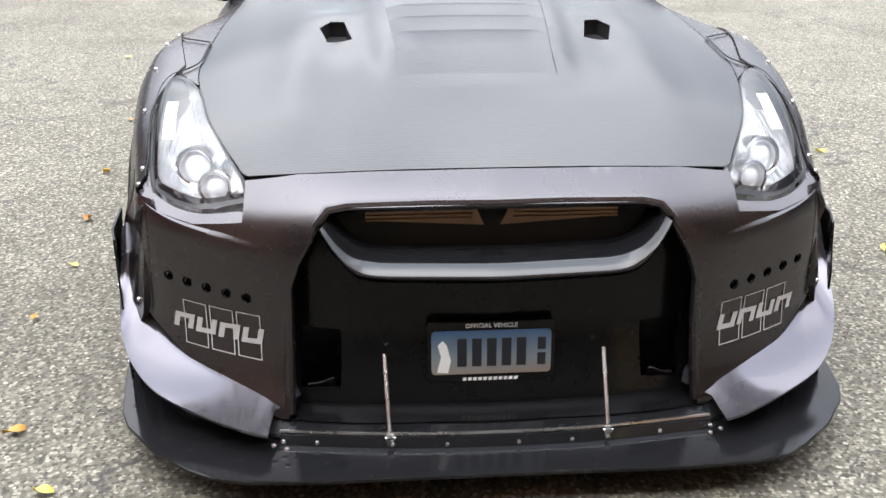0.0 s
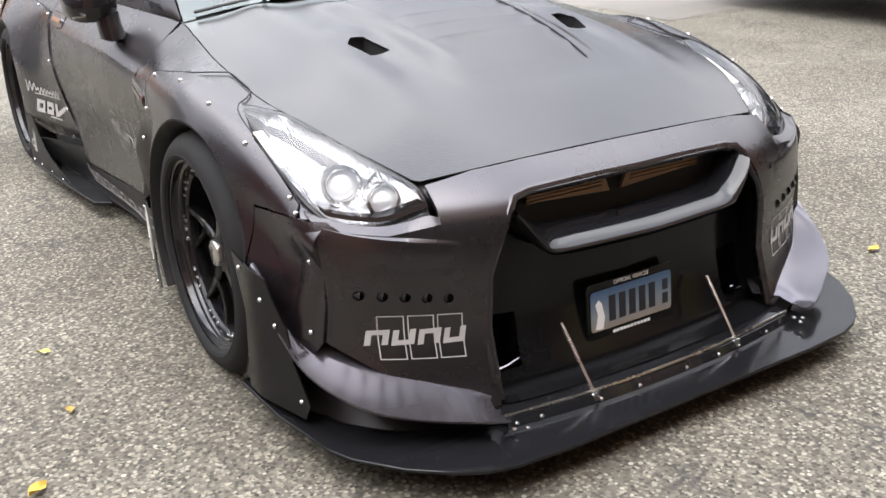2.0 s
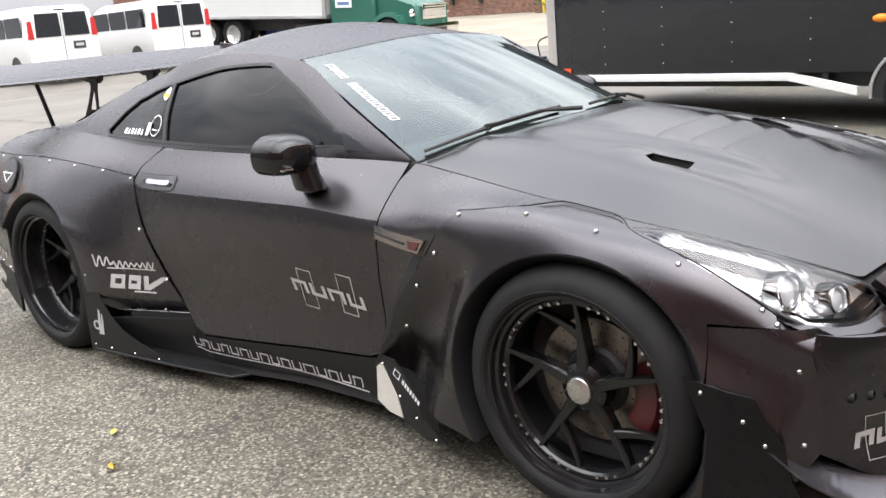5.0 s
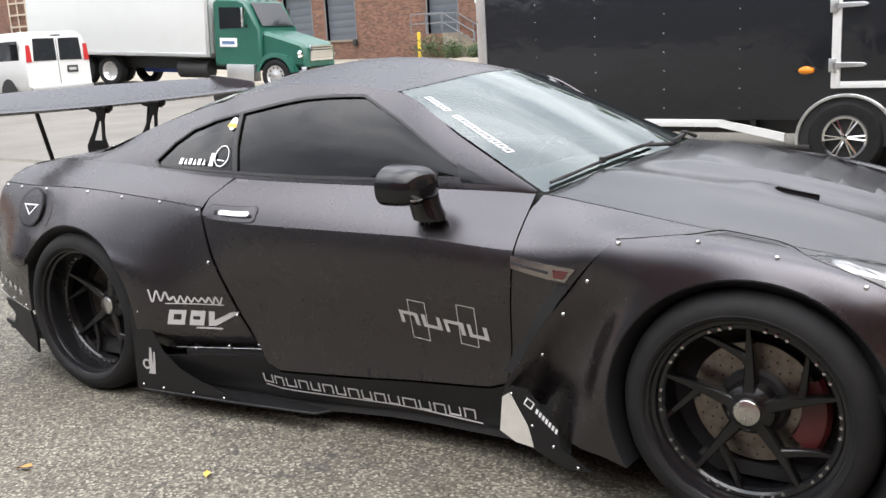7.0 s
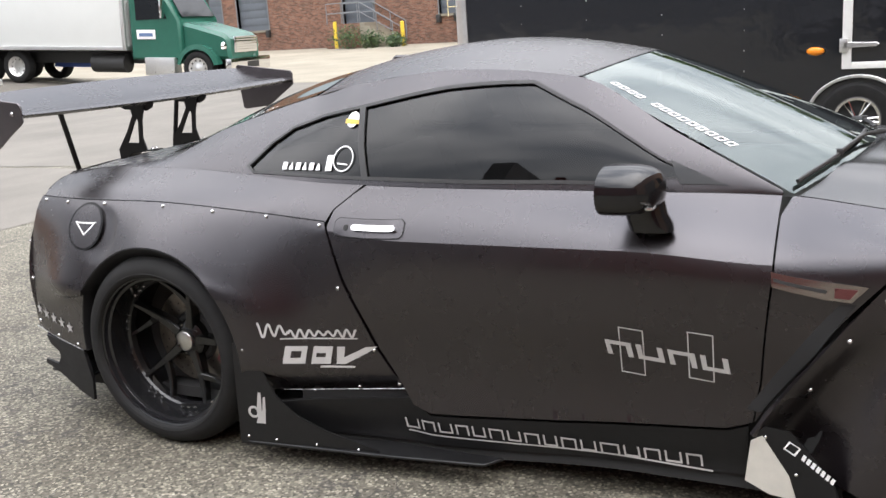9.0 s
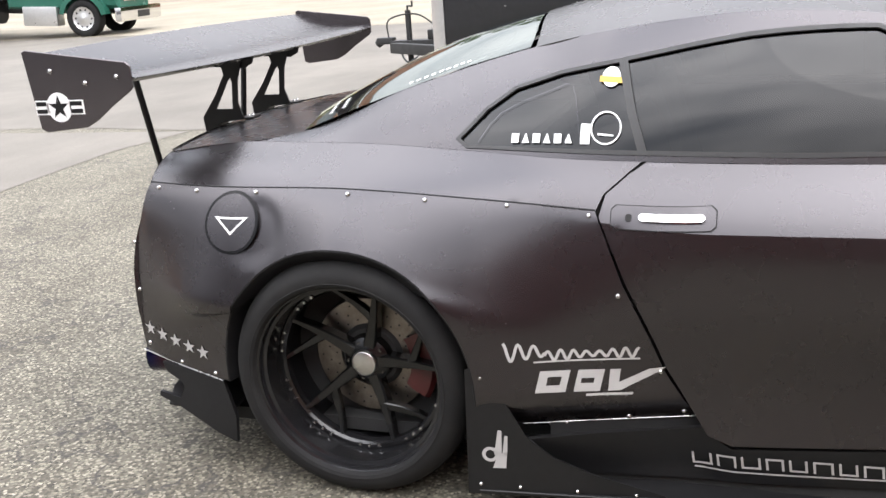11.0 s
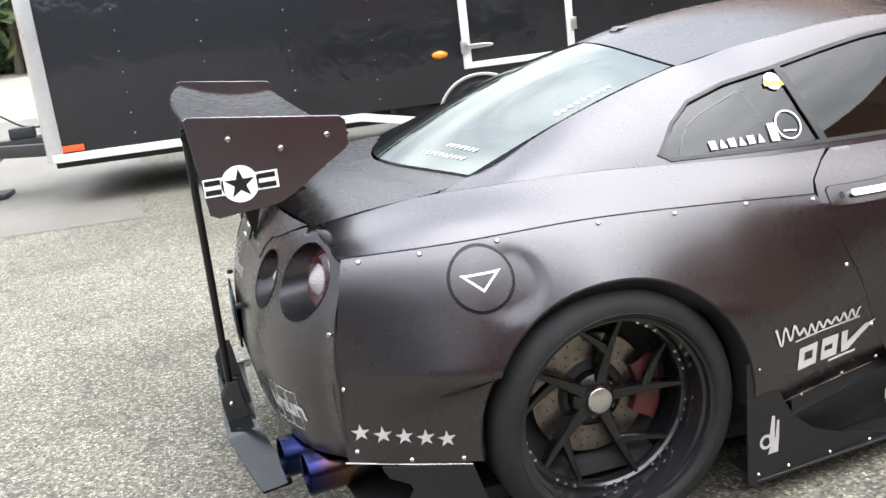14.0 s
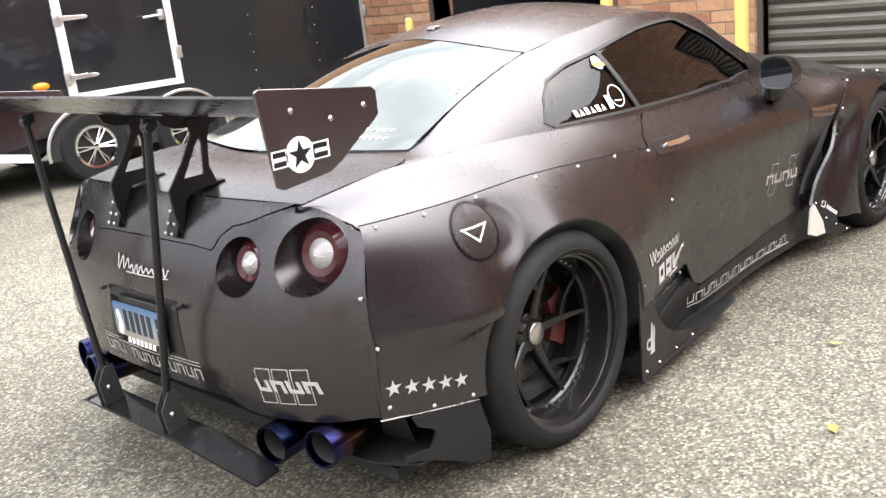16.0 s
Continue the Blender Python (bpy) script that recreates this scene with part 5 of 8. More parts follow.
sill_b = spline([(0.512, 2.098, 0.536), (0.545, 2.135, 0.566), (0.58, 2.183, 0.592), (0.635, 2.2, 0.585), (0.69, 2.216, 0.58), (0.75, 2.25, 0.585), (0.8, 2.298, 0.599), (0.832, 2.355, 0.611)], 48)
both("lamp_ledge", faced(*grid([nose(sill_a[:, 0], sill_a[:, 1] - 0.09, -0.002), nose(sill_a[:, 0], sill_a[:, 1] - 0.04, proud * 0.55), nose(sill_a[:, 0], sill_a[:, 1] - 0.006, proud),
                                nose(sill_a[:, 0], sill_a[:, 1], proud * 0.9), sill_b, sill_b + (0, 0.02, -0.03)]), (0, -0.6, 1)), M_wrap)
seam = spline([(0.836, 0.598), (0.836, 0.5), (0.842, 0.38), (0.846, 0.31)], 24)
front_a = nose(seam[:, 0] - 0.014, seam[:, 1], 0.0012)
front_b = side_fn(0.0085)(*np.array([sv(y + 0.085, z) for y, z in zip(front_a[:, 1], seam[:, 1])]).T)
corner = [front_a + (front_b - front_a) * t + np.array((0.007, -0.007, 0)) * 4 * t * (1 - t) for t in np.linspace(0, 1, 7)]
both("corner_skin", faced(*grid([front_a + (-0.002, 0.006, 0)] + corner + [front_b + (-0.008, 0.002, 0)]), (1, -1, 0)), M_wrap)
# --- side panels, each built once and mirrored ---
S0 = [(y, 0, 0.0) for y in np.linspace(2.66, 3.575, 16)]
bolt_line = [(3.25, 0.81), (3.01, 0.828), (2.8, 0.8), (2.584, 0.737), (2.45, 0.672), (2.36, 0.62)]
both("front_fender", panel(inset(sides(S0 + [(3.6, 0.86), (3.6, 0.72), (3.63, 0.42), (3.648, 0.3), (3.4, 0.655)] + bolt_line[:3] + [(2.82, 0, 0.62), (2.76, 0, 0.36)]), GAP), side_fn(), (1, 0, 0.3), 0.024), M_wrap, solid=0.006)


def flare_fn(out):
    """The front flare stands away from the door behind the wheel and is hollow before that edge."""
    base = side_fn(out)

    def fn(a, b):
        p = base(a, b)
        low = smooth(0.72, 0.5, p[:, 2])
        d = 3.4 + (0.655 - p[:, 2]) * 0.67 - p[:, 1]
        p[:, 0] += low * (0.052 * np.exp(-(d / 0.055) ** 2) - 0.055 * np.exp(-((d - 0.17) / 0.12) ** 2) * smooth(0.03, 0.1, np.hypot(p[:, 1] - 2.87, p[:, 2] - 0.35) - 0.376))
        return p
    return fn


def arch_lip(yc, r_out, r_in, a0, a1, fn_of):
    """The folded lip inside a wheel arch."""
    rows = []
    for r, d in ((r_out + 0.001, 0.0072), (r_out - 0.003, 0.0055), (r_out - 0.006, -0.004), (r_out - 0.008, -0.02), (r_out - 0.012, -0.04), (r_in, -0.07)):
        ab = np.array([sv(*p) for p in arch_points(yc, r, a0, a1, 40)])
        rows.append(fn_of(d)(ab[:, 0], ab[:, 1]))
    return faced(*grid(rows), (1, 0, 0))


def rear_fn(out):
    """The rear flare folds into a crease behind the wheel."""
    base = side_fn(out)

    def fn(a, b):
        p = base(a, b)
        crease = 0.58 + 0.02 * (p[:, 1] - 6.03)
        up = p[:, 2] > crease
        t = np.clip(1 - np.abs(p[:, 2] - crease) / np.where(up, 0.16, 0.11), 0, 1)
        p[:, 0] += 0.015 * t ** np.where(up, 1.7, 1.3) * smooth(6.36, 6.12, p[:, 1]) * smooth(5.94, 6.1, p[:, 1])
        q = np.hypot(p[:, 1] - 5.925, (p[:, 2] - 0.768) / 0.86)
        p[:, 0] -= 0.008 * smooth(0.108, 0.085, q) * smooth(6.02, 5.9, p[:, 1]) * smooth(0.868, 0.84, p[:, 2])
        p[:, 0] -= 0.7 * np.clip(0.335 - p[:, 2], 0, 0.1) * smooth(5.4, 5.25, p[:, 1])
        return p
    return fn


fa = arch_points(2.87, 0.39, -32, 165)
both("front_flare", panel(inset(sides([(3.648, 0.285), (3.4, 0.64)] + bolt_line + [(2.345, 0.595)] + [(2.5, 0.6)] + fa[::-1] + [(3.28, 0.16), (3.45, 0.18), (3.62, 0.27)]), 0.001), flare_fn(0.007), (1, 0, 0), 0.024), M_wrap, "bolted matte wheel arch flare", solid=0.014)
fb = arch_points(2.87, 0.39, 167, 222, 10)
both("front_corner_flare", panel(inset(sides([(2.5, 0.594), (2.345, 0.594), (2.275, 0.59), (2.262, 0.5), (2.248, 0.4), (2.25, 0.31), (2.36, 0.12), (2.56, 0.12)] + fb[::-1]), 0.001), side_fn(0.006), (1, 0, 0), 0.024), M_wrap, solid=0.014)
D0 = [(y, 0, 0.0) for y in np.linspace(3.6, 4.86, 20)]
door_edge = [(4.9, 0.905), (4.955, 0.86), (4.968, 0.81), (4.9, 0.65), (4.8, 0.415), (4.7, 0.23)]
door_line = inset(sides(D0 + door_edge + [(4.64, 0.205), (4.2, 0.235), (3.72, 0.275), (3.651, 0.3), (3.632, 0.42), (3.602, 0.72), (3.602, 0.86)]), GAP)
both("door", join(*[thick(panel(clipped(door_line, w), side_fn(), (1, 0, 0), 0.028), 0.008) for w in (1, -1)]), M_wrap, "matte charcoal coupe door")
Q0 = [(y, 0, 0.0) for y in np.linspace(4.87, 6.358, 22)]
rear_bolts = [(6.31, 0.872), (6.0, 0.872), (5.64, 0.868), (5.3, 0.848), (4.975, 0.822)]
both("rear_quarter", panel(inset(sides(Q0 + [(6.342, 0.905)] + rear_bolts + [(4.957, 0.861), (4.902, 0.906)]), 0.001), side_fn(), (1, 0, 0.3), 0.024), M_wrap, solid=0.006)
ra = arch_points(5.66, 0.384, -5, 188, 40)
both("rear_flare", panel(inset(sides(rear_bolts + [(4.9045, 0.65), (4.8045, 0.415), (4.72, 0.262), (5.08, 0.235), (5.19, 0.25)] + ra[::-1] + [(6.1, 0.322), (6.2, 0.335), (6.375, 0.36), (6.388, 0.56), (6.35, 0.72)]), 0.001), rear_fn(0.007), (1, 0, 0), 0.0145), M_wrap, "bolted matte rear wheel arch flare", solid=0.014)
# wrapped folds coloured black in place of the shade inside the arches
both("arch_lip", arch_lip(2.87, 0.39, 0.376, -32, 222, flare_fn), M_black_shade, "inner wheel arch fold, coloured black for its shade")
both("arch_lip", arch_lip(5.66, 0.384, 0.37, -5, 188, rear_fn), M_black_shade, "inner wheel arch fold, coloured black for its shade")
# --- seam shadow drawn along the bolted joints, and the slot behind the front flare ---
for pts in (rear_bolts, bolt_line):
    ab = np.array([sv(y, z + 0.002) for y, z in spline(pts, 40)])
    both("flare_edging", tube(side_fn(0.0062)(ab[:, 0], ab[:, 1]), 0.0022, 6), M_black_shade, "thin black bead drawn for the shadow of the flare's seam")
both("vent_slot", thick(panel(sides([(3.4, 0.67), (3.44, 0.665), (3.56, 0.5), (3.668, 0.34), (3.63, 0.335), (3.49, 0.53)]), side_fn(0.0015), (1, 0, 0), 0.03), 0.003), M_dark, "dark slot behind the flare")
# --- glasshouse ---
roof_edge = [(float(E_x(y)), y, float(E_z(y))) for y in np.linspace(4.2, 5.19, 8)]
left_edge = [(-x, y, z) for x, y, z in roof_edge]
part("roof", coons([left_edge[0], (0, 4.115, 1.278), roof_edge[0]], [left_edge[-1], (0, 5.245, 1.272), roof_edge[-1]], left_edge, roof_edge, 24, 24, 0.024), M_wrap, car, solid=0.008)
ws_b = [(-0.688, 3.565, 0.906), (-0.4, 3.44, 0.957), (0, 3.39, 0.972), (0.4, 3.44, 0.957), (0.688, 3.565, 0.906)]
ws_l = [(float(E_x(y)) - 0.004, y - 0.008, float(E_z(y)) + 0.002) for y in (3.58, 3.9, 4.192)]
ws = coons(ws_b, [(-ws_l[-1][0], ws_l[-1][1], ws_l[-1][2]), (0, 4.108, 1.276), ws_l[-1]], [(-x, y, z) for x, y, z in ws_l], ws_l, 22, 18, 0.012)
wsob = part("windscreen", ws, M_glass, car, "clear curved windscreen reflecting the sky")
wsob.visible_shadow = False
rg_l = [(float(E_x(y)) - 0.004, y + 0.006, float(E_z(y)) + 0.002) for y in (5.2, 5.4, 5.65, 5.885)]
rg = coons([(-0.501, 5.206, 1.198), (0, 5.255, 1.268), (0.501, 5.206, 1.198)], [(-0.582, 5.89, 0.99), (0, 6.03, 0.992), (0.582, 5.89, 0.99)],
           [(-x, y, z) for x, y, z in rg_l], rg_l, 22, 18, 0.022)
rgob = part("rear_window", rg, M_rearglass, car, "curved rear window reflecting the sky")
rgob.visible_shadow = False
tl_l = [(0.588, 5.896, 0.986), (0.64, 5.985, 0.976), (0.649, 6.05, 0.971), (0.637, 6.2, 0.957), (0.616, 6.35, 0.9345)]
part("boot_lid", coons([(-0.588, 5.896, 0.986), (0, 6.038, 0.986), (0.588, 5.896, 0.986)], [(-0.616, 6.35, 0.9345), (0, 6.42, 0.945), (0.616, 6.35, 0.9345)],
                       [(-x, y, z) for x, y, z in tl_l], tl_l, 20, 12, 0.004), M_wrap, car, solid=0.008)
# side glass, one dark pane each for door and quarter, with black edging
door_win = [cv(*p) for p in ((3.79, 0.945), (4.1, 0.937), (4.5, 0.94), (4.866, 0.948), (4.9, 1.05), (4.93, 1.172), (4.62, 1.222), (4.33, 1.228), (4.2, 1.165), (4.0, 1.05), (3.86, 0.975))]
qtr_win = [cv(*p) for p in ((4.872, 0.948), (5.1, 0.955), (5.34, 0.962), (5.372, 0.982), (5.3, 1.055), (5.225, 1.105), (5.1, 1.142), (4.936, 1.17), (4.906, 1.05))]
cab = [(y, 0.0) for y in np.linspace(3.6, 6.0, 40)] + [(y, 0.35) for y in np.linspace(6.0, 3.6, 40)]
both("pillar_panel", panel(cab, cabin_fn(), (1, 0, 0.4), 0.022, [door_win, qtr_win]), M_wrap, solid=0.006)
for nm, w in (("door_window", door_win), ("quarter_window", qtr_win)):
    for ob in both(nm, panel(inset(w, 0.004), cabin_fn(-0.006), (1, 0, 0.3), 0.03), M_tint, "dark tinted side glass"):
        ob.visible_shadow = False
    both("window_seal", panel(inset(w, -0.003), cabin_fn(0.003), (1, 0, 0.3), 0.03, [inset(w, 0.008)]), M_plastic, "black rubber seal", solid=0.006)
# --- rear fascia ---
rh = [(0, 0.819), (0.25, 0.814), (0.335, 0.807), (0.346, 0.815), (0.362, 0.846), (0.402, 0.873), (0.46, 0.886), (0.525, 0.909), (0.598, 0.93), (0.66, 0.927), (0.74, 0.9), (0.775, 0.875), (0.812, 0.858), (0.845, 0.7), (0.868, 0.56), (0.86, 0.365), (0.78, 0.352), (0.7, 0.34),
      (0.5, 0.333), (0.43, 0.345), (0.38, 0.375), (0, 0.385)]
rear_line = rh + [(-x, z) for x, z in rh[::-1][1:-1]]
lamps = [(0.682, 0.806, 0.099), (0.452, 0.772, 0.08)]
lamp_holes = [ring_poly(sx * x, z, r, 28) for sx in (1, -1) for x, z, r in lamps]
part("rear_bumper", panel(rear_line, tail, (0, 1, 0), 0.026, lamp_holes), M_wrap, car, solid=0.02, sharp=50)
seam = spline([(0.6, 0.929), (0.66, 0.925), (0.74, 0.898), (0.775, 0.873), (0.803, 0.855), (0.835, 0.7), (0.858, 0.56), (0.85, 0.37)], 40)
back_a = tail(seam[:, 0], seam[:, 1], -0.004)
back_b = side_fn(-0.004)(*np.array([sv(y - 0.05, min(z, float(LINES[0][1](y - 0.05)) - 0.004)) for y, z in zip(back_a[:, 1], seam[:, 1])]).T)
both("corner_seam", faced(*grid([back_a, back_b]), (1, 1, 0)), M_wrap)
bl = [(0, 0.823), (0.25, 0.818), (0.333, 0.811), (0.342, 0.817), (0.358, 0.848), (0.4, 0.877), (0.459, 0.89), (0.523, 0.913), (0.594, 0.932)]
part("boot_edge", panel([(0, 0.945), (-0.3, 0.943), (-0.6, 0.937)][::-1] + [(0.3, 0.943), (0.6, 0.937)] + bl[::-1][1:] + [(-x, z) for x, z in bl[1:-1]], lambda a, b: tail(a, b, 0.002), (0, 1, 0), 0.03), M_wrap, car, "rear face of the boot lid", solid=0.01)
# --- dark inner shell, so that gaps and openings look into the car ---
shell = grid([[tuple(side([y], [s])[0] * (0.97, 1, 1) - (0.02, 0, 0.012)) for s in np.linspace(0, 4, 14)] for y in np.linspace(3.42, 5.1, 30)])
shelf = grid([[tuple(side([y], [s])[0] - (0.03, 0, 0.02)) for s in np.linspace(0, 0.9, 6)] for y in np.linspace(2.92, 6.3, 40)])
both("inner_side", shell, M_dark)
both("inner_shoulder", shelf, M_dark)
for yc in (2.87, 5.66):
    both("wheel_well", join(grid([[(x, yc + 0.425 * math.cos(a), 0.35 + 0.425 * math.sin(a)) for a in np.linspace(-0.4, math.pi + 0.4, 30)] for x in (0.5, 0.84)]),
                            plate(ring_poly(yc, 0.36, 0.45, 30), (0, 1, 0), (0, 0, 1), (0.49, 0, 0), 0.01)), M_dark, "black wheel well")
part("underbody", box((-0.8, 2.4, 0.12), (0.8, 6.3, 0.16)), M_dark, car, "black underbody")
part("engine_cover", box((-0.62, 2.6, 0.5), (0.62, 3.4, 0.6), 0.02), M_dark, car)
# --- mouth: gloss black inner panel, bar, copper cooler, ducts ---
mouth = [(0.495, 0.125), (0.492, 0.45), (0.47, 0.51), (0.42, 0.59), (0.39, 0.625), (0, 0.632)]
mouth = mouth + [(-x, z) for x, z in mouth[::-1][1:]]
rim_front, rim_back = nose(*np.array(dense(mouth, 0.03)).T, -0.004), nose(*np.array(dense(mouth, 0.03)).T, -0.13)
part("grille_surround", grid([rim_front, rim_back], True), M_grille, car, "black plastic grille recess")
lower = [(0.49, 0.125), (0.49, 0.44), (0.44, 0.535), (0.405, 0.57), (0.335, 0.482), (0.29, 0.46), (0, 0.452)]
lower = lower + [(-x, z) for x, z in lower[::-1][1:]]
ducts = [[(sx * x, z) for x, z in ((0.37, 0.165), (0.468, 0.16), (0.47, 0.305), (0.365, 0.3))] for sx in (1, -1)]
part("lower_grille", panel(lower, lambda a, b: nose(a, b, -0.085), (0, -1, 0), 0.03, ducts), M_grille, car, "gloss black lower grille panel", solid=0.01)
for sx in (1, -1):
    part("brake_duct", moved(join(box((0.36, 2.2, 0.15), (0.48, 2.22, 0.31)), box((0.362, 2.15, 0.155), (0.368, 2.21, 0.305)), box((0.47, 2.16, 0.155), (0.476, 2.21, 0.305))), Matrix.Diagonal((sx, 1, 1, 1))), M_grille, car)
    vane = [(0.385, 0.172), (0.452, 0.172), (0.45, 0.186), (0.42, 0.19), (0.39, 0.215), (0.383, 0.21)]
    part("duct_vane", plate([(sx * x, z) for x, z in vane], (1, 0, 0), (0, -0.55, 0.83), (0, 2.215, 0.02), 0.004), M_lip, car, "pale edge of the brake duct")
bar_lo = [(0.408, 0.58), (0.375, 0.53), (0.335, 0.484), (0.3, 0.467), (0.2, 0.461), (0, 0.458)]
bar_hi = [(0.385, 0.594), (0.352, 0.553), (0.318, 0.524), (0.28, 0.512), (0.2, 0.509), (0, 0.506)]
lo_pts, hi_pts = ([(-x, z) for x, z in b[:-1]] + [(x, z) for x, z in b[::-1]] for b in (bar_lo, bar_hi))
rows = []
for t, out in ((-0.02, -0.03), (0.0, 0.004), (0.1, 0.01), (0.13, 0.004), (0.17, 0.004), (0.2, 0.011), (0.3, 0.013), (0.5, 0.006), (0.8, -0.016), (1.0, -0.045), (1.03, -0.1)):
    p = [tuple(nose([a[0] + (b[0] - a[0]) * t], [a[1] + (b[1] - a[1]) * t], out)[0]) for a, b in zip(spline(lo_pts, 60), spline(hi_pts, 60))]
    rows.append(p)
v, f = grid(rows)
part("grille_bar", faced(v, f, (0, -1, 0.3)), M_gloss, car, "gloss black curved grille bar")
M_copper = speckled("copper_fins", (0.3, 0.19, 0.12), 0.5, 0.5, vary=0.2)
for sx in (1, -1):
    core = part("cooler", plate([(sx * 0.02, 0.545), (sx * 0.04, 0.59), (sx * 0.3, 0.602), (sx * 0.3, 0.562)], (1, 0, 0), (0, 0, 1), (0, 2.2, 0), 0.01), M_copper, car, "copper brown intercooler wedge")
    for i in range(4):
        part("cooler_fin", box((sx * 0.05, 2.184, 0.562 + 0.01 * i), (sx * 0.3, 2.189, 0.566 + 0.01 * i)), M_copper, core)
part("grille_back", box((-0.5, 2.215, 0.12), (0.5, 2.235, 0.64)), M_dark, car)
for sx in (1, -1):
    for i, (x, z) in enumerate(dots):
        c = nose([sx * x], [z], -0.02)[0]
        part("bumper_hole", moved(lathe([(0.0001, 0.0), (0.012, 0.0), (0.0135, 0.019), (0.0155, 0.0215)], 16), Matrix.Translation(c) @ Matrix.Rotation(radians(-90 - sx * (18 + 9 * (4 - i) * 0.4)), 4, "Z")), M_plastic, car)
edge = [(0.489, 0.135), (0.486, 0.3), (0.481, 0.44), (0.46, 0.5), (0.41, 0.585), (0.385, 0.612), (0.34, 0.62), (0.15, 0.6245), (0, 0.6245)]
edge = np.array(edge + [(-x, z) for x, z in edge[::-1][1:]])
part("mouth_lip", tube(nose(edge[:, 0], edge[:, 1], -0.0125), 0.0135, 10, False), M_wrap, car, "rolled edge of the grille opening")
# --- number plate ---
bm_blue = Mat("plate_blue", (0.1, 0.3, 0.62), 0.35)
g = bm_blue.n.new("ShaderNodeSeparateXYZ")
bm_blue.l.new(bm_blue.co, g.inputs[0])
mr = bm_blue.n.new("ShaderNodeMapRange")
mr.inputs[1].default_value, mr.inputs[2].default_value = -0.07, 0.07
bm_blue.l.new(g.outputs[2], mr.inputs[0])
# blue to cream, darkened for the shade that the front plate sits in
bm_blue.base(bm_blue.ramp(mr.outputs[0], (0.0, (0.27, 0.2, 0.14)), (0.4, (0.2, 0.24, 0.27)), (0.95, (0.028, 0.1, 0.23))))


def letters(text, size, material, name, parent, at, label="", extrude=0.0008):
    cu = bpy.data.curves.new(name, "FONT")
    cu.body, cu.size, cu.extrude, cu.align_x, cu.align_y = text, size, extrude, "CENTER", "CENTER"
    tmp = new(name, cu)
    me = bpy.data.meshes.new_from_object(tmp.evaluated_get(bpy.context.evaluated_depsgraph_get()))
    bpy.data.objects.remove(tmp)
    me.materials.clear()
    me.materials.append(material)
    ob = new(name, me)
    ob.parent, ob.matrix_basis = parent, at
    return tagged(ob, label=label)


M_ink = Mat("plate_ink", (0.012, 0.014, 0.02), 0.5).m
rounded = lambda w, h, r: [(sx * (w / 2 - r) + r * math.cos(a), sz * (h / 2 - r) + r * math.sin(a)) for sx, sz, a0 in ((1, 1, 0), (-1, 1, 90), (-1, -1, 180), (1, -1, 270)) for a in (radians(a0 + d) for d in (0, 30, 60, 90))]


def number_plate(at, front):
    holder = part("number_plate", plate(rounded(0.312, 0.158, 0.012), (1, 0, 0), (0, 0, 1), (0, 0.004, 0), 0.008, bevel=0.002), M_grille, car, "blue number plate in a black frame")
    holder.matrix_basis = at
    face = part("plate_face", plate(rounded(0.29, 0.112, 0.01), (1, 0, 0), (0, 0, 1), (0, -0.0055, 0), 0.002), bm_blue.m, holder, "blue to cream plate")
    for i in range(5):
        part("plate_bar", plate([(-0.083 + 0.036 * i, -0.036), (-0.06 + 0.036 * i, -0.036), (-0.06 + 0.036 * i, 0.036), (-0.083 + 0.036 * i, 0.036)], (1, 0, 0), (0, 0, 1), (0.0, -0.0075, 0), 0.001), M_ink, holder)
    for z in (0.004, -0.036):
        part("plate_bar", plate([(0.112, z), (0.132, z), (0.132, z + 0.031), (0.112, z + 0.031)], (1, 0, 0), (0, 0, 1), (0, -0.0075, 0), 0.001), M_ink, holder)
    part("plate_emblem", plate([(-0.132, -0.05), (-0.105, -0.052), (-0.098, -0.02), (-0.108, 0.02), (-0.118, 0.032), (-0.13, 0.02), (-0.122, -0.01)], (1, 0, 0), (0, 0, 1), (0, -0.0072, 0), 0.0008), M_white, holder)
    if front:
        letters("OFFICIAL VEHICLE", 0.0155, M_white, "plate_legend", holder, pose(0, -0.0052, 0.0675, 90, 0, 0))
    else:
        part("plate_maker", join(*[plate([(x, -0.078), (x + 0.018, -0.078), (x + 0.025, -0.052), (x + 0.007, -0.052)], (1, 0, 0), (0, 0, 1), (0, -0.0052, 0), 0.0006) for x in np.arange(-0.09, 0.08, 0.025)]), M_white, holder, "bold white bars")
        return holder
    part("plate_script", join(*[plate([(x, -0.074), (x + 0.009, -0.074), (x + 0.011, -0.066), (x + 0.002, -0.066)], (1, 0, 0), (0, 0, 1), (0, -0.0052, 0), 0.0006) for x in np.arange(-0.07, 0.065, 0.0125)]), M_white, holder)
    return holder


number_plate(pose(-0.006, 2.106, 0.25, -6, 0, 0), True)
# --- lower lip: gloss wing round each front corner ---
outer = spline([(0.942, 2.47, 0.45), (0.936, 2.4, 0.385), (0.927, 2.319, 0.315), (0.911, 2.237, 0.258), (0.869, 2.149, 0.218), (0.796, 2.067, 0.186), (0.684, 2.0, 0.163), (0.585, 1.945, 0.156), (0.53, 1.935, 0.145)], 44)
inner = spline([(0.93, 2.47, 0.462), (0.92, 2.41, 0.408), (0.898, 2.367, 0.345), (0.865, 2.312, 0.3), (0.82, 2.241, 0.266), (0.755, 2.182, 0.237), (0.65, 2.12, 0.204), (0.553, 2.075, 0.175), (0.525, 2.03, 0.15)], 44)
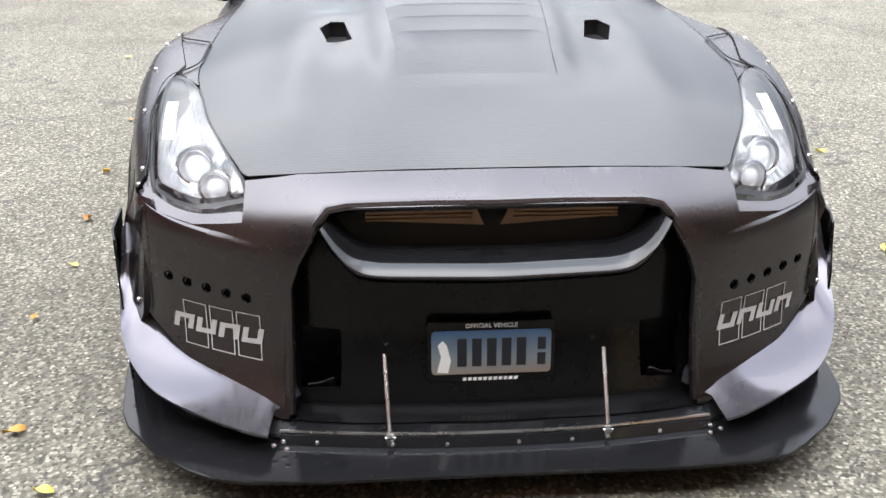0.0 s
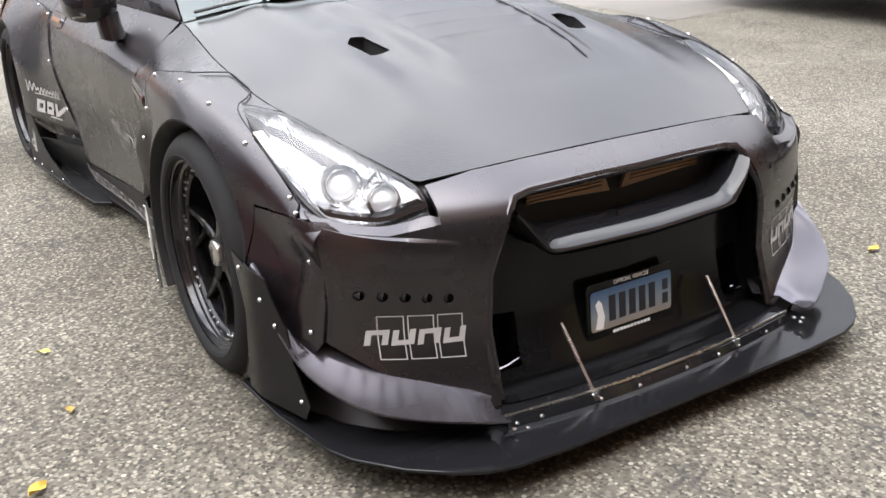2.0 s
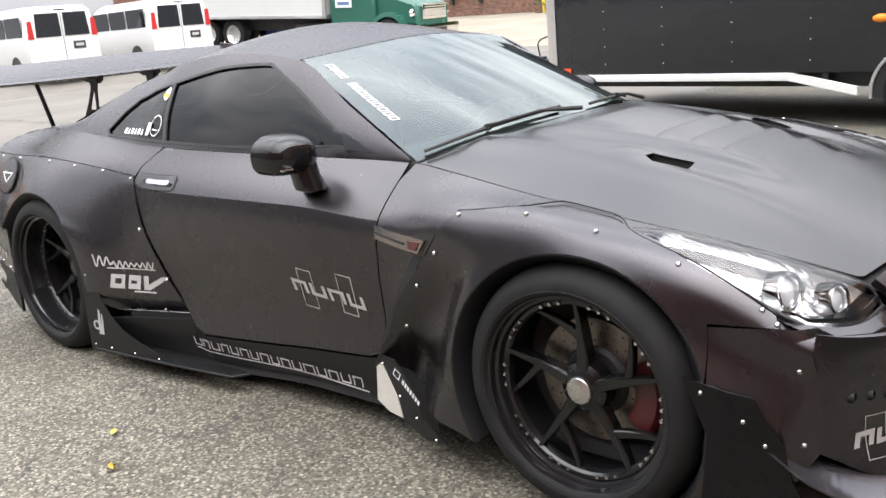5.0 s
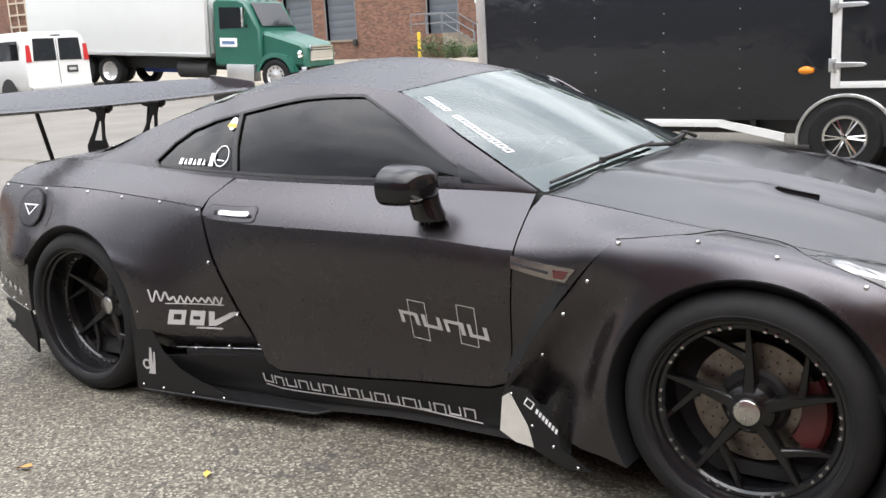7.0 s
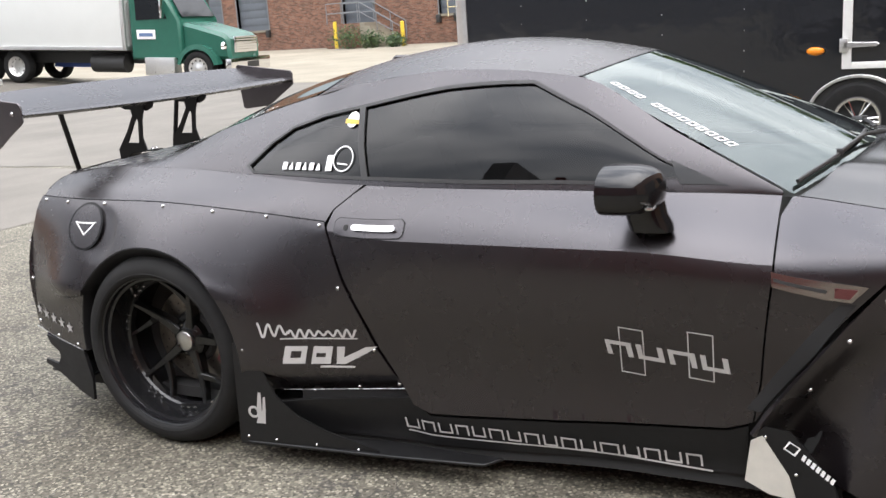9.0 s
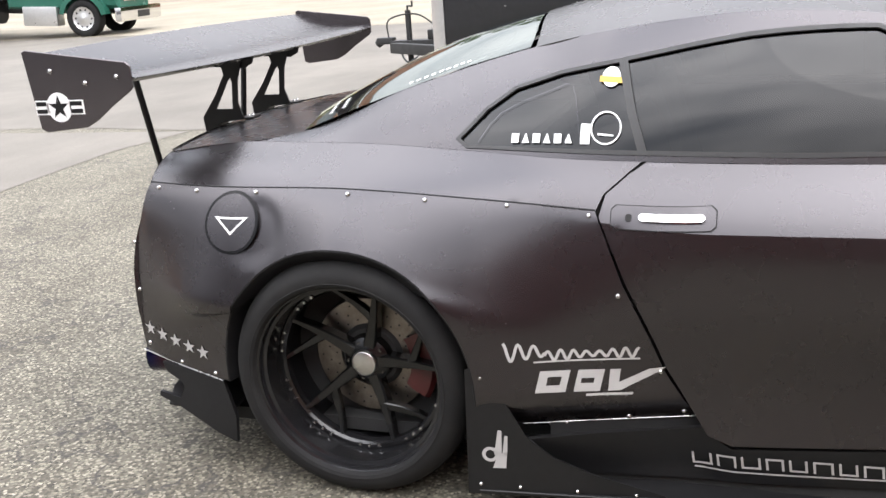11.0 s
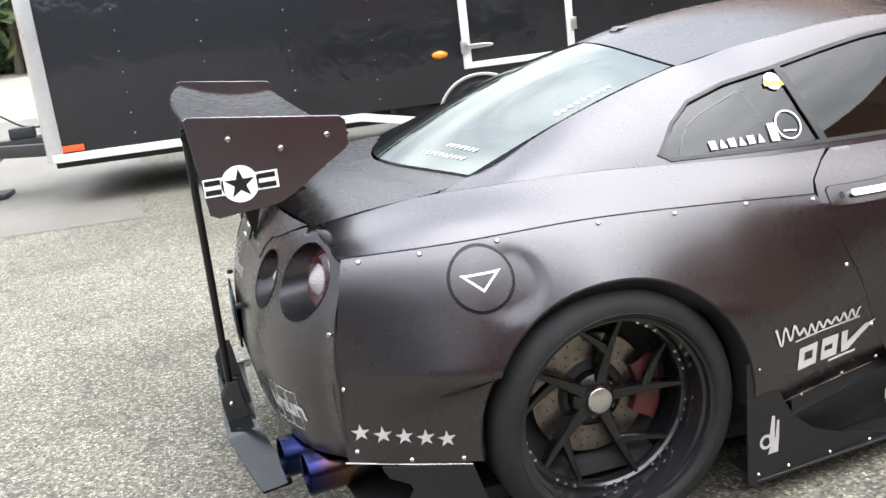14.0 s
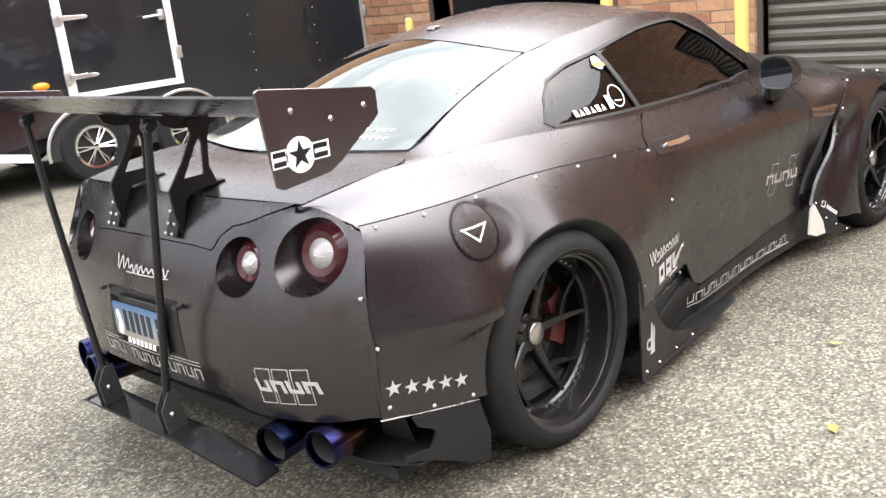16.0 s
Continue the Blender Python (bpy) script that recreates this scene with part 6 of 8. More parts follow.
rows = [inner + np.array((-0.06, 0.05, 0.012))] + [inner + (outer - inner) * t + np.array((0.004, -0.004, -0.008)) * 4 * t * (1 - t) * np.linspace(0.2, 1, 45)[:, None] for t in np.linspace(0, 1, 9)]
both("bumper_lip", thick(faced(*grid(rows), (0.5, -0.5, 1)), 0.006), M_lip, "gloss grey swept corner lip")
foot = spline([(0.93, 2.5, 0.1), (0.912, 2.43, 0.1), (0.888, 2.346, 0.1), (0.85, 2.27, 0.1), (0.813, 2.196, 0.1), (0.742, 2.116, 0.1), (0.64, 2.06, 0.1), (0.55, 2.013, 0.1), (0.5, 1.99, 0.1)], 44)
both("lip_recess", faced(*grid([inner + (-0.012, 0.008, -0.014), (inner + foot) / 2 + (-0.03, 0.03, 0), foot]), (0.5, -0.8, 0)), M_satin, "dark recess under the lip")
# canard plates and spats ahead of the front wheels
can = [(2.535, 0.482), (2.37, 0.455), (2.345, 0.4), (2.305, 0.345), (2.29, 0.26), (2.24, 0.16), (2.26, 0.115), (2.5, 0.115), (2.475, 0.34)]
spat_x = lambda y: 0.957 - 0.28 * np.clip(2.43 - np.asarray(y, float), 0, 1)
both("corner_spat", panel(can, lambda a, b: np.stack([spat_x(a), a, b], 1), (1, 0, 0), 0.03), M_grille, "black bolted spat", solid=0.005)
# --- splitter ---
sp = [(0, 1.832), (0.42, 1.83), (0.58, 1.84), (0.65, 1.86), (0.71, 1.895), (0.8, 1.972), (0.88, 2.075), (0.908, 2.14), (0.945, 2.35), (0.957, 2.57), (0.8, 2.62), (0.6, 2.5), (0, 2.45)]
sp = sp + [(-x, y) for x, y in sp[::-1][1:-1]]
part("splitter", plate(sp, (1, 0, 0), (0, 1, 0), (0, 0, 0.083), 0.011, bevel=0.002), M_split, car, "glossy black front splitter")
up = [(0.914, 2.56), (0.913, 2.5), (0.888, 2.346), (0.813, 2.196), (0.742, 2.116), (0.64, 2.06), (0.55, 2.013), (0.485, 1.985), (0.485, 2.15), (0.8, 2.52)]
both("splitter_riser", join(plate(up, (1, 0, 0), (0, 1, 0), (0, 0, 0.0945), 0.008, bevel=0.0015), plate(inset(up, 0.022), (1, 0, 0), (0, 1, 0), (0, 0, 0.1027), 0.008, bevel=0.0015)), M_split)
dam = spline([(-0.51, 1.972, 0.095), (-0.25, 1.942, 0.095), (0, 1.934, 0.095), (0.25, 1.942, 0.095), (0.51, 1.972, 0.095)], 24)
part("air_dam", grid([dam, dam + (0, 0.012, 0.02), dam + (0, 0.02, 0.022), dam + (0, 0.12, 0.03)]), M_split, car, "gloss black air dam")
part("air_dam_trim", tube(dam + (0, 0.02, 0.025), 0.004, 6), M_alu, car, "thin bright trim line")
M_boltmesh = mesh_of("bolt", join(lathe([(0.0001, 0.006), (0.004, 0.0055), (0.0065, 0.003), (0.0072, 0.0)], 10), lathe([(0.0001, 0.0062), (0.002, 0.0062)], 6)), M_bolt)


def bolt(p, n, parent=None, size=1.0):
    q = Vector((1, 0, 0)).rotation_difference(Vector(n)).to_matrix().to_4x4()
    return share("bolt", M_boltmesh, Matrix.Translation(p) @ q @ Matrix.Scale(size, 4), parent or car)


for x in (-0.42, -0.255, -0.12, 0.03, 0.18, 0.255, 0.38):
    i = int(round((x + 0.51) / 1.02 * 24))
    bolt(dam[i] + (0, -0.004, 0.012), (0, -0.8, 0.6), size=0.8)
for sx in (1, -1):
    for p in ((0.5, 1.955, 0.115), (0.49, 1.925, 0.115), (0.52, 1.94, 0.115)):
        bolt((sx * p[0], p[1], p[2]), (0, 0, 1), size=0.9)
    rod = part("splitter_rod", tube([(sx * 0.255, 1.957, 0.112), (sx * 0.258, 1.985, 0.147), (sx * 0.264, 2.085, 0.262)], 0.0052, 10), M_alu, car, "polished splitter support rod")
    part("rod_end", join(box((sx * 0.255 - 0.008, 1.945, 0.094), (sx * 0.255 + 0.008, 1.965, 0.122), 0.003), tube([(sx * 0.255 - 0.012, 1.955, 0.112), (sx * 0.255 + 0.012, 1.955, 0.112)], 0.005, 8)), M_alu, rod)
    for p in ((0.898, 2.5, 0.111), (0.868, 2.33, 0.111), (0.795, 2.2, 0.111), (0.728, 2.135, 0.111)):
        bolt((sx * p[0], p[1], p[2]), (0, 0, 1), size=0.8)
    for p in ((2.49, 0.45), (2.392, 0.395), (2.345, 0.34), (2.27, 0.16)):
        bolt((sx * float(spat_x(p[0])), *p), (sx, -0.1, 0), size=0.9)
# --- headlamps ---
k = Mat("lamp_reflector", (0.8, 0.8, 0.81), 0.22, 0.65)
k.base(k.ramp(k.noise(24), (0.35, (0.4, 0.4, 0.41)), (0.6, (0.66, 0.66, 0.66))))
k.bump(k.noise(30, 2, stretch=(3.0, 0.6, 0.6)), 0.5, 0.02)
M_reflect = k.m
M_amber = speckled("amber_lens", (0.9, 0.8, 0.68), 0.25, vary=0.1)
M_projector = speckled("projector_glass", (0.78, 0.8, 0.82), 0.06, 0.15)
hb = [(0.58, 2.2, 0.592), (0.69, 2.222, 0.572), (0.785, 2.288, 0.584), (0.806, 2.312, 0.6)]
ht = [(0.822, 2.79, 0.795), (0.825, 2.795, 0.796), (0.83, 2.796, 0.796), (0.833, 2.795, 0.795)]
hl = [(0.58, 2.2, 0.592), (0.583, 2.24, 0.645), (0.633, 2.34, 0.69), (0.69, 2.47, 0.737), (0.738, 2.63, 0.776), (0.822, 2.79, 0.795)]
hr = [(0.806, 2.312, 0.6), (0.82, 2.36, 0.624), (0.836, 2.46, 0.674), (0.846, 2.58, 0.722), (0.846, 2.7, 0.767), (0.833, 2.795, 0.795)]
lens = coons(hb, ht, hl, hr, 14, 22, 0.03, (0.35, -0.6, 0.7))
back = coons(hb, ht, hl, hr, 14, 22, -0.035, (0.35, -0.6, 0.7))
back = (np.asarray(back[0]) + (-0.008, 0.02, -0.02), back[1])
hs = side_fn(-0.003)(*np.array([sv(*p) for p in ((2.34, 0.597), (2.372, 0.626), (2.458, 0.676), (2.58, 0.735), (2.7, 0.772), (2.8, 0.8))]).T)
fill_a = side_fn(0.001)(*np.array([sv(*p) for p in ((2.262, 0.575), (2.31, 0.585), (2.36, 0.598), (2.42, 0.635))]).T)
fill_b = np.array(((0.775, 2.25, 0.572), (0.79, 2.29, 0.58), (0.806, 2.34, 0.592), (0.822, 2.42, 0.632)))
both("lamp_corner", faced(*grid([fill_a + (0.001, 0, -0.02), fill_a, fill_b]), (0.4, -0.3, 1)), M_wrap)
both("lamp_side_strip", faced(*grid([np.array(hr) + (0, 0, -0.006), hs, hs + (0, 0, -0.02)]), (0.5, 0, 1)), M_wrap)
for sx in (1, -1):
    mir = (lambda m: m) if sx == 1 else flip
    lamp = part("headlamp", mir(back), M_reflect, car, "clear headlamp with silver reflector")
    ob = part("lamp_lens", mir(lens), M_lens, lamp, "clear lamp cover")
    ob.visible_shadow = False
    for c, r in (((0.715, 2.38, 0.642), 0.05), ((0.655, 2.285, 0.618), 0.042)):
        rot = Matrix.Translation((sx * c[0], c[1], c[2])) @ Matrix.Rotation(radians(-90 + 14 * sx), 4, "Z") @ Matrix.Rotation(radians(-14), 4, "Y")
        part("projector_ring", moved(lathe([(r * 0.7, -0.02), (r * 0.72, 0.004), (r * 0.78, 0.01), (r * 0.84, 0.006), (r * 0.86, -0.004), (r * 0.94, -0.004), (r * 0.97, 0.008), (r * 1.02, 0.01), (r * 1.06, 0.0), (r * 1.08, -0.03)], 32), rot), M_chrome, lamp, "chrome projector ring")
        part("projector_lens", moved(lathe([(0.0001, 0.008), (r * 0.3, 0.007), (r * 0.55, 0.002), (r * 0.72, -0.008)], 24), rot), M_projector, lamp)
    tr = [np.array(q) + (-0.012, 0.016, -0.012) for q in spline(hl, 20)[8:18]]
    part("lamp_step", mir(grid([tr, [q + (0.035, 0.0, -0.025) for q in tr], [q + (0.04, 0.0, -0.05) for q in tr]])), M_reflect, lamp)
    am = [np.array(q) + (-0.02, 0.012, -0.008) for q in spline(hr, 20)[9:15]]
    part("turn_signal", mir(grid([am, [q + (-0.03, 0.0, 0.0) for q in am]])), M_amber, lamp, "pale amber turn signal")
    bz = tube(np.vstack([spline(hb, 14), spline(hr, 22)[1:]]), 0.006, 6)
    part("lamp_bezel", mir(bz), M_plastic, lamp, "black lamp edging")
    bz2 = tube(spline(hl, 22) + (0, 0, -0.003), 0.004, 6)
    part("lamp_bezel", mir(bz2), M_plastic, lamp)
    base = [np.array(q) for q in spline(hb, 14)]
    part("lamp_base", mir(grid([[q + (0, 0.004, 0.016) for q in base], [q + (0, 0.012, 0.026) for q in base], [q + (0, 0.05, 0.026) for q in base]])), M_gloss, lamp, "black lower lamp housing")
# --- wheels ---
M_groove = Mat("tread_groove_black", (0.003, 0.003, 0.003), 0.95).m


def spoke_mesh(p0, p1, w0, w1, d0, d1):
    """A tapered spoke with a raised spine, facing out along x."""
    p0, p1 = np.array(p0, float), np.array(p1, float)
    t = p1 - p0
    t /= np.linalg.norm(t)
    s = np.cross((1, 0, 0), t)
    s /= np.linalg.norm(s)
    rows = []
    for k in np.linspace(0, 1, 5):
        c, w, d = p0 + (p1 - p0) * k, w0 + (w1 - w0) * k, d0 + (d1 - d0) * k
        c = c + np.array((-0.012, 0, 0)) * 4 * k * (1 - k)
        rows.append([c + s * w * a + np.array((d * b, 0, 0)) for a, b in ((-0.5, -1), (-0.5, -0.15), (-0.36, 0), (0.36, 0), (0.5, -0.15), (0.5, -1))])
    v, f = grid(rows, True)
    f += [tuple(range(6))[::-1], tuple(range(24, 30))]
    return v, f


def wheel(xo, hub, width, yc, turn, sx):
    """A black wheel, outer face at xo, with its hub cap at x = hub."""
    mir = (lambda m: m) if sx == 1 else flip
    at = Matrix.Translation((0, yc, 0.351)) @ Matrix.Diagonal((1, 1.022, 1.022, 1))
    put = lambda m: mir(moved(m, at))
    R, xi = 0.348, xo - width
    face = hub + (0.03 if yc > 4 else -0.002)
    rim = lathe([(0.272, xo - 0.013), (0.279, xo - 0.006), (0.2805, xo - 0.01), (0.274, xo - 0.018), (0.266, xo - 0.022), (0.2635, xo - 0.038), (0.2625, xo - 0.04), (0.254, xo - 0.044), (0.2515, face + 0.012), (0.2505, face + 0.004),
                 (0.248, face - 0.03), (0.246, xi + 0.08), (0.255, xi + 0.03), (0.272, xi + 0.01)], 72)
    w = part("wheel", put(rim), M_rim, car, "deep gloss black forged wheel")
    prof = [(0.27, xo - 0.016), (0.277, xo - 0.005), (0.286, xo - 0.001), (0.2875, xo - 0.0025), (0.301, xo - 0.002), (0.315, xo - 0.008), (0.327, xo - 0.018), (0.337, xo - 0.031), (0.3435, xo - 0.046), (0.3465, xo - 0.06)]
    tread = []
    n = 5
    wband = (width - 0.13) / n
    for i in range(n):
        a = xo - 0.065 - i * wband
        tread += [(R - 0.0005 * (i in (0, n - 1)), a), (R, a - wband + 0.009), (R - 0.006, a - wband + 0.008), (R - 0.006, a - wband + 0.001)]
    prof = prof + tread[:-2] + [(0.3465, xi + 0.06), (0.341, xi + 0.04), (0.325, xi + 0.015), (0.3, xi + 0.002), (0.27, xi + 0.016)]
    part("tyre", put(lathe(prof, 96)), M_tyre, w, "black low-profile tyre", sharp=30)
    fine = []
    for i in range(72):
        a = 2 * math.pi * i / 72
        c, s = math.cos(a), math.sin(a)
        for x0, x1, lean in ((xo - 0.066, xo - 0.105, 0.05), (xi + 0.066, xi + 0.105, -0.05)):
            q = [(x0, a), (x0, a + 0.018), (x1, a + 0.018 + lean), (x1, a + lean)]
            fine.append(([(x, (R + 0.0006) * math.cos(b), (R + 0.0006) * math.sin(b)) for x, b in q], [(0, 1, 2, 3)]))
        q = [(xo - 0.0455, a), (xo - 0.0455, a + 0.01), (xo - 0.06, a + 0.014), (xo - 0.06, a + 0.004)]
        fine.append(([(x, (0.3442 + 0.003 * (xo - 0.0455 - x) / 0.0145) * math.cos(b), (0.3442 + 0.003 * (xo - 0.0455 - x) / 0.0145) * math.sin(b)) for x, b in q], [(0, 1, 2, 3)]))
    part("tread_groove", put(join(*fine)), M_groove, w, "dark tread cuts", smooth=False, kind="stuff")
    part("rim_flange", put(lathe([(0.2495, face), (0.248, face + 0.004), (0.238, face + 0.004), (0.232, face - 0.004), (0.232, face - 0.03)], 72)), M_rim, w)
    hub_x = hub - 0.012
    for i in range(5):
        a = radians(turn + 72 * i)
        e = lambda r, b, x: (x, r * math.cos(b), r * math.sin(b))
        part("spoke", put(spoke_mesh(e(0.028, a, hub_x), e(0.244, a, face + 0.004), 0.043, 0.012, 0.045, 0.03)), M_spoke, w, smooth=False)
        m = 0.52
        root = np.array(e(0.028, a, hub_x)) * (1 - m) + np.array(e(0.244, a, face + 0.004)) * m + (-0.012, 0, 0)
        part("spoke", put(spoke_mesh(root, e(0.244, a - radians(33), face - 0.002), 0.027, 0.01, 0.022, 0.024)), M_spoke, w, smooth=False)
        nut = moved(lathe([(0.0001, 0.0), (0.007, 0.0), (0.009, -0.004), (0.009, -0.02)], 6), Matrix.Translation(e(0.052, a + radians(36), hub_x - 0.004)))
        part("wheel_nut", put(nut), M_nut, w)
    part("hub", put(lathe([(0.03, hub_x + 0.006), (0.045, hub_x + 0.002), (0.068, hub_x - 0.012), (0.075, hub_x - 0.05)], 36)), M_spoke, w)
    part("hub_cap", put(lathe([(0.0001, hub + 0.006), (0.0335, hub + 0.006), (0.036, hub + 0.0045), (0.038, hub + 0.001), (0.0385, hub - 0.012)], 36)), M_alu, w, "brushed metal centre cap")
    rivet = mesh_of("rim_bolt", put(moved(lathe([(0.0001, 0.008), (0.0048, 0.007), (0.0064, 0.0)], 8), Matrix.Identity(4))), M_bolt)
    rivet.transform(Matrix.Translation((0, -yc, -0.351)))
    for i in range(30):
        a = radians(turn + 36 * (i // 3) + 11 + 7 * (i % 3))
        share("rim_bolt", rivet, Matrix.Translation((sx * (face + 0.003), yc + 0.246 * math.cos(a), 0.351 + 0.246 * math.sin(a))), w)
    dx = min(hub_x - 0.05, xo - 0.15)
    part("brake_disc", put(lathe([(0.096, dx - 0.03), (0.098, dx), (0.173, dx), (0.175, dx - 0.004), (0.175, dx - 0.028), (0.098, dx - 0.03)], 64)), M_disc, w, "drilled steel brake disc")
    part("disc_hat", put(lathe([(0.06, dx + 0.012), (0.085, dx + 0.01), (0.097, dx - 0.002)], 40)), M_plastic, w)
    holes = []
    for i in range(60):
        a, r = radians(6 * i + (i % 3) * 1.5), (0.112, 0.134, 0.157)[i % 3]
        holes.append(moved(lathe([(0.0001, 0.0), (0.0032, 0.0)], 8), Matrix.Translation((dx + 0.0006, r * math.cos(a), r * math.sin(a)))))
    part("disc_holes", put(join(*holes)), M_dark, w, kind="stuff")
    a0, a1 = (150, 215) if yc < 4 else (150, 212)
    cal = lathe([(0.125, dx + 0.004), (0.13, dx + 0.026), (0.15, dx + 0.034), (0.195, dx + 0.034), (0.207, dx + 0.022), (0.208, dx - 0.05), (0.2, dx - 0.07)], 16, (a0, a1))
    part("brake_caliper", put(cal), M_red, w, "dark red brake caliper")
    part("barrel_back", put(lathe([(0.245, xi + 0.09), (0.1, xi + 0.08), (0.0001, xi + 0.08)], 40)), M_dark, w)
    return w


for sx in (1, -1):
    wheel(0.952, 0.893, 0.29, 2.87, 90, sx)
    wheel(0.972, 0.825, 0.33, 5.66, -38, sx)
# --- tail lamps ---
M_tailred = speckled("tail_lamp_red", (0.05, 0.008, 0.012), 0.08, vary=0.1)
for sx in (1, -1):
    for x, z, r in lamps:
        c = tail([sx * x], [z])[0]
        ux = tail([sx * x + 0.01], [z])[0] - c
        uz = tail([sx * x], [z + 0.01])[0] - c
        nrm = np.cross(uz, ux)
        nrm = nrm / np.linalg.norm(nrm) * np.sign(nrm[1])
        rim_pts = tail(*np.array(ring_poly(sx * x, z, r, 36)).T)
        inw = -np.array((0, 1, 0)) * 0.06
        ctr = c + inw * 0.9
        ring2 = ctr + (rim_pts - c) * 0.82 * np.array((1, 0.5, 1))
        lamp = part("tail_lamp", grid([rim_pts + (0, 0.003, 0), rim_pts - (0, 0.004, 0), ring2], True), M_wrap, car, "round recessed tail lamp")
        ring3 = ctr + (ring2 - ctr) * 0.5 + np.array((0, 0.012, 0))
        part("red_ring", faced(*grid([ring2, (ring2 + ring3) / 2 + (0, 0.012, 0), ring3], True), (0, 1, 0)), M_tailred, lamp, "dark red outer ring")
        dome = [ring3 * (1 - t) + (ctr + np.array((0, 0.02, 0))) * t + np.array((0, 0.016 * math.sin(t * math.pi / 2), 0)) for t in (0, 0.25, 0.5, 0.75, 0.98)]
        k = Mat("tail_core", (0.42, 0.4, 0.4), 0.2, 0.35)
        k.bump(k.voronoi(150), 0.6, 0.004)
        part("lamp_core", faced(*grid(dome, True), (0, 1, 0)), k.m, lamp, "clear faceted reversing lens")
# --- exhaust: twin burnt-blue tips each side ---
k = Mat("burnt_titanium", (0.3, 0.3, 0.4), 0.22, 1.0)
g = k.n.new("ShaderNodeSeparateXYZ")
k.l.new(k.co, g.inputs[0])
mr = k.n.new("ShaderNodeMapRange")
mr.inputs[1].default_value, mr.inputs[2].default_value = 6.3, 6.525
k.l.new(g.outputs[1], mr.inputs[0])
k.base(k.ramp(mr.outputs[0], (0.0, (0.07, 0.065, 0.06)), (0.3, (0.09, 0.055, 0.032)), (0.5, (0.06, 0.03, 0.04)), (0.68, (0.02, 0.02, 0.07)), (0.85, (0.012, 0.016, 0.052)), (0.97, (0.008, 0.011, 0.03))))
M_burnt = k.m
for sx in (1, -1):
    for x, z, y in ((0.535, 0.264, 6.525), (0.695, 0.274, 6.475)):
        tip = moved(lathe([(0.058, -0.2), (0.06, 0.0), (0.058, 0.004), (0.053, 0.002), (0.051, -0.02)], 36), Matrix.Translation((sx * x, y, z)) @ Matrix.Rotation(radians(90 - sx * 7), 4, "Z"))
        tp = part("exhaust_tip", tip, M_burnt, car, "heat-blued titanium exhaust tip")
        part("tip_bore", moved(lathe([(0.051, -0.02), (0.049, -0.16), (0.0001, -0.16)], 30), Matrix.Translation((sx * x, y, z)) @ Matrix.Rotation(radians(90 - sx * 7), 4, "Z")), M_dark, tp)
part("rear_valance", join(grid([[(x, 6.52 - 0.5 * abs(x) ** 3, 0.4) for x in np.linspace(-0.8, 0.8, 21)], [(x, 6.4 - 0.3 * abs(x) ** 3, 0.3) for x in np.linspace(-0.8, 0.8, 21)], [(x, 6.2, 0.16) for x in np.linspace(-0.8, 0.8, 21)]])), M_plastic, car, "black rear valance")
# diffuser blade with turned-down ends
blade = []
for x in np.linspace(-0.535, 0.535, 37):
    d = max(0, abs(x) - 0.29) / 0.245
    z = 0.272 - 0.1 * (d ** 1.2 if d else 0)
    yf, yr = 6.575 - 0.065 * d, 6.672 - 0.075 * d ** 1.3
    blade.append([(x, yf, z + 0.012), (x, (yf + yr) / 2, z + 0.004), (x, yr, z), (x, yr, z - 0.008), (x, yf, z + 0.004)])
v, f = grid(blade)
part("diffuser_blade", faced(v, f, (0, 0, 1)), M_split, car, "glossy black diffuser blade")
# rear corner spats
spat = [(6.07, 0.312), (6.2, 0.33), (6.3, 0.342), (6.285, 0.31), (6.235, 0.285), (6.228, 0.265), (6.25, 0.228), (6.33, 0.238), (6.335, 0.222), (6.26, 0.2), (6.12, 0.135), (6.05, 0.115), (6.04, 0.2)]
both("rear_spat", panel(spat, lambda a, b: np.stack([0.935 - 0.16 * (a - 6.05), a, b], 1), (1, 0, 0), 0.03), M_black_shade, "black rear corner spat", solid=0.012)
both("spat_floor", plate([(0.925, 6.07), (0.895, 6.3), (0.78, 6.36), (0.6, 6.38), (0.6, 6.1)], (1, 0, 0), (0, 1, 0), (0, 0, 0.196), 0.008), M_black_shade)
for sx in (1, -1):
    part("quarter_trim", tube([(sx * 0.93, 6.07, 0.312), (sx * 0.9, 6.22, 0.335), (sx * 0.86, 6.385, 0.362)], 0.0022, 6), M_alu, car, "thin bright lower edge")
# --- rear wing ---
M_endplate = speckled("endplate_satin", (0.15, 0.135, 0.14), 0.22, 0.9, vary=0.1, scale=30)
wing_rows = []
for x in np.linspace(-0.866, 0.866, 41):
    bow = 1 - (abs(x) / 0.866) ** 2
    prof = [(6.255, 1.195), (6.275, 1.2065), (6.34, 1.204), (6.44, 1.212), (6.53, 1.234), (6.615, 1.268), (6.618, 1.262), (6.53, 1.217), (6.44, 1.19), (6.34, 1.178), (6.275, 1.182)]
    wing_rows.append([(x, y + 0.035 * bow * (y - 6.255) / 0.36, z + bow * (-0.012 + 0.02 * (y - 6.255) / 0.36)) for y, z in prof])
v, f = grid(wing_rows, True)
part("wing_blade", (v, f), M_wrap, car, "satin dark grey wing blade", sharp=50)
ep = [(6.627, 1.278), (6.615, 1.284), (6.275, 1.24), (6.262, 1.228), (6.262, 1.17), (6.275, 1.158), (6.345, 1.115), (6.4, 1.077), (6.44, 1.058), (6.585, 1.045), (6.604, 1.055)]
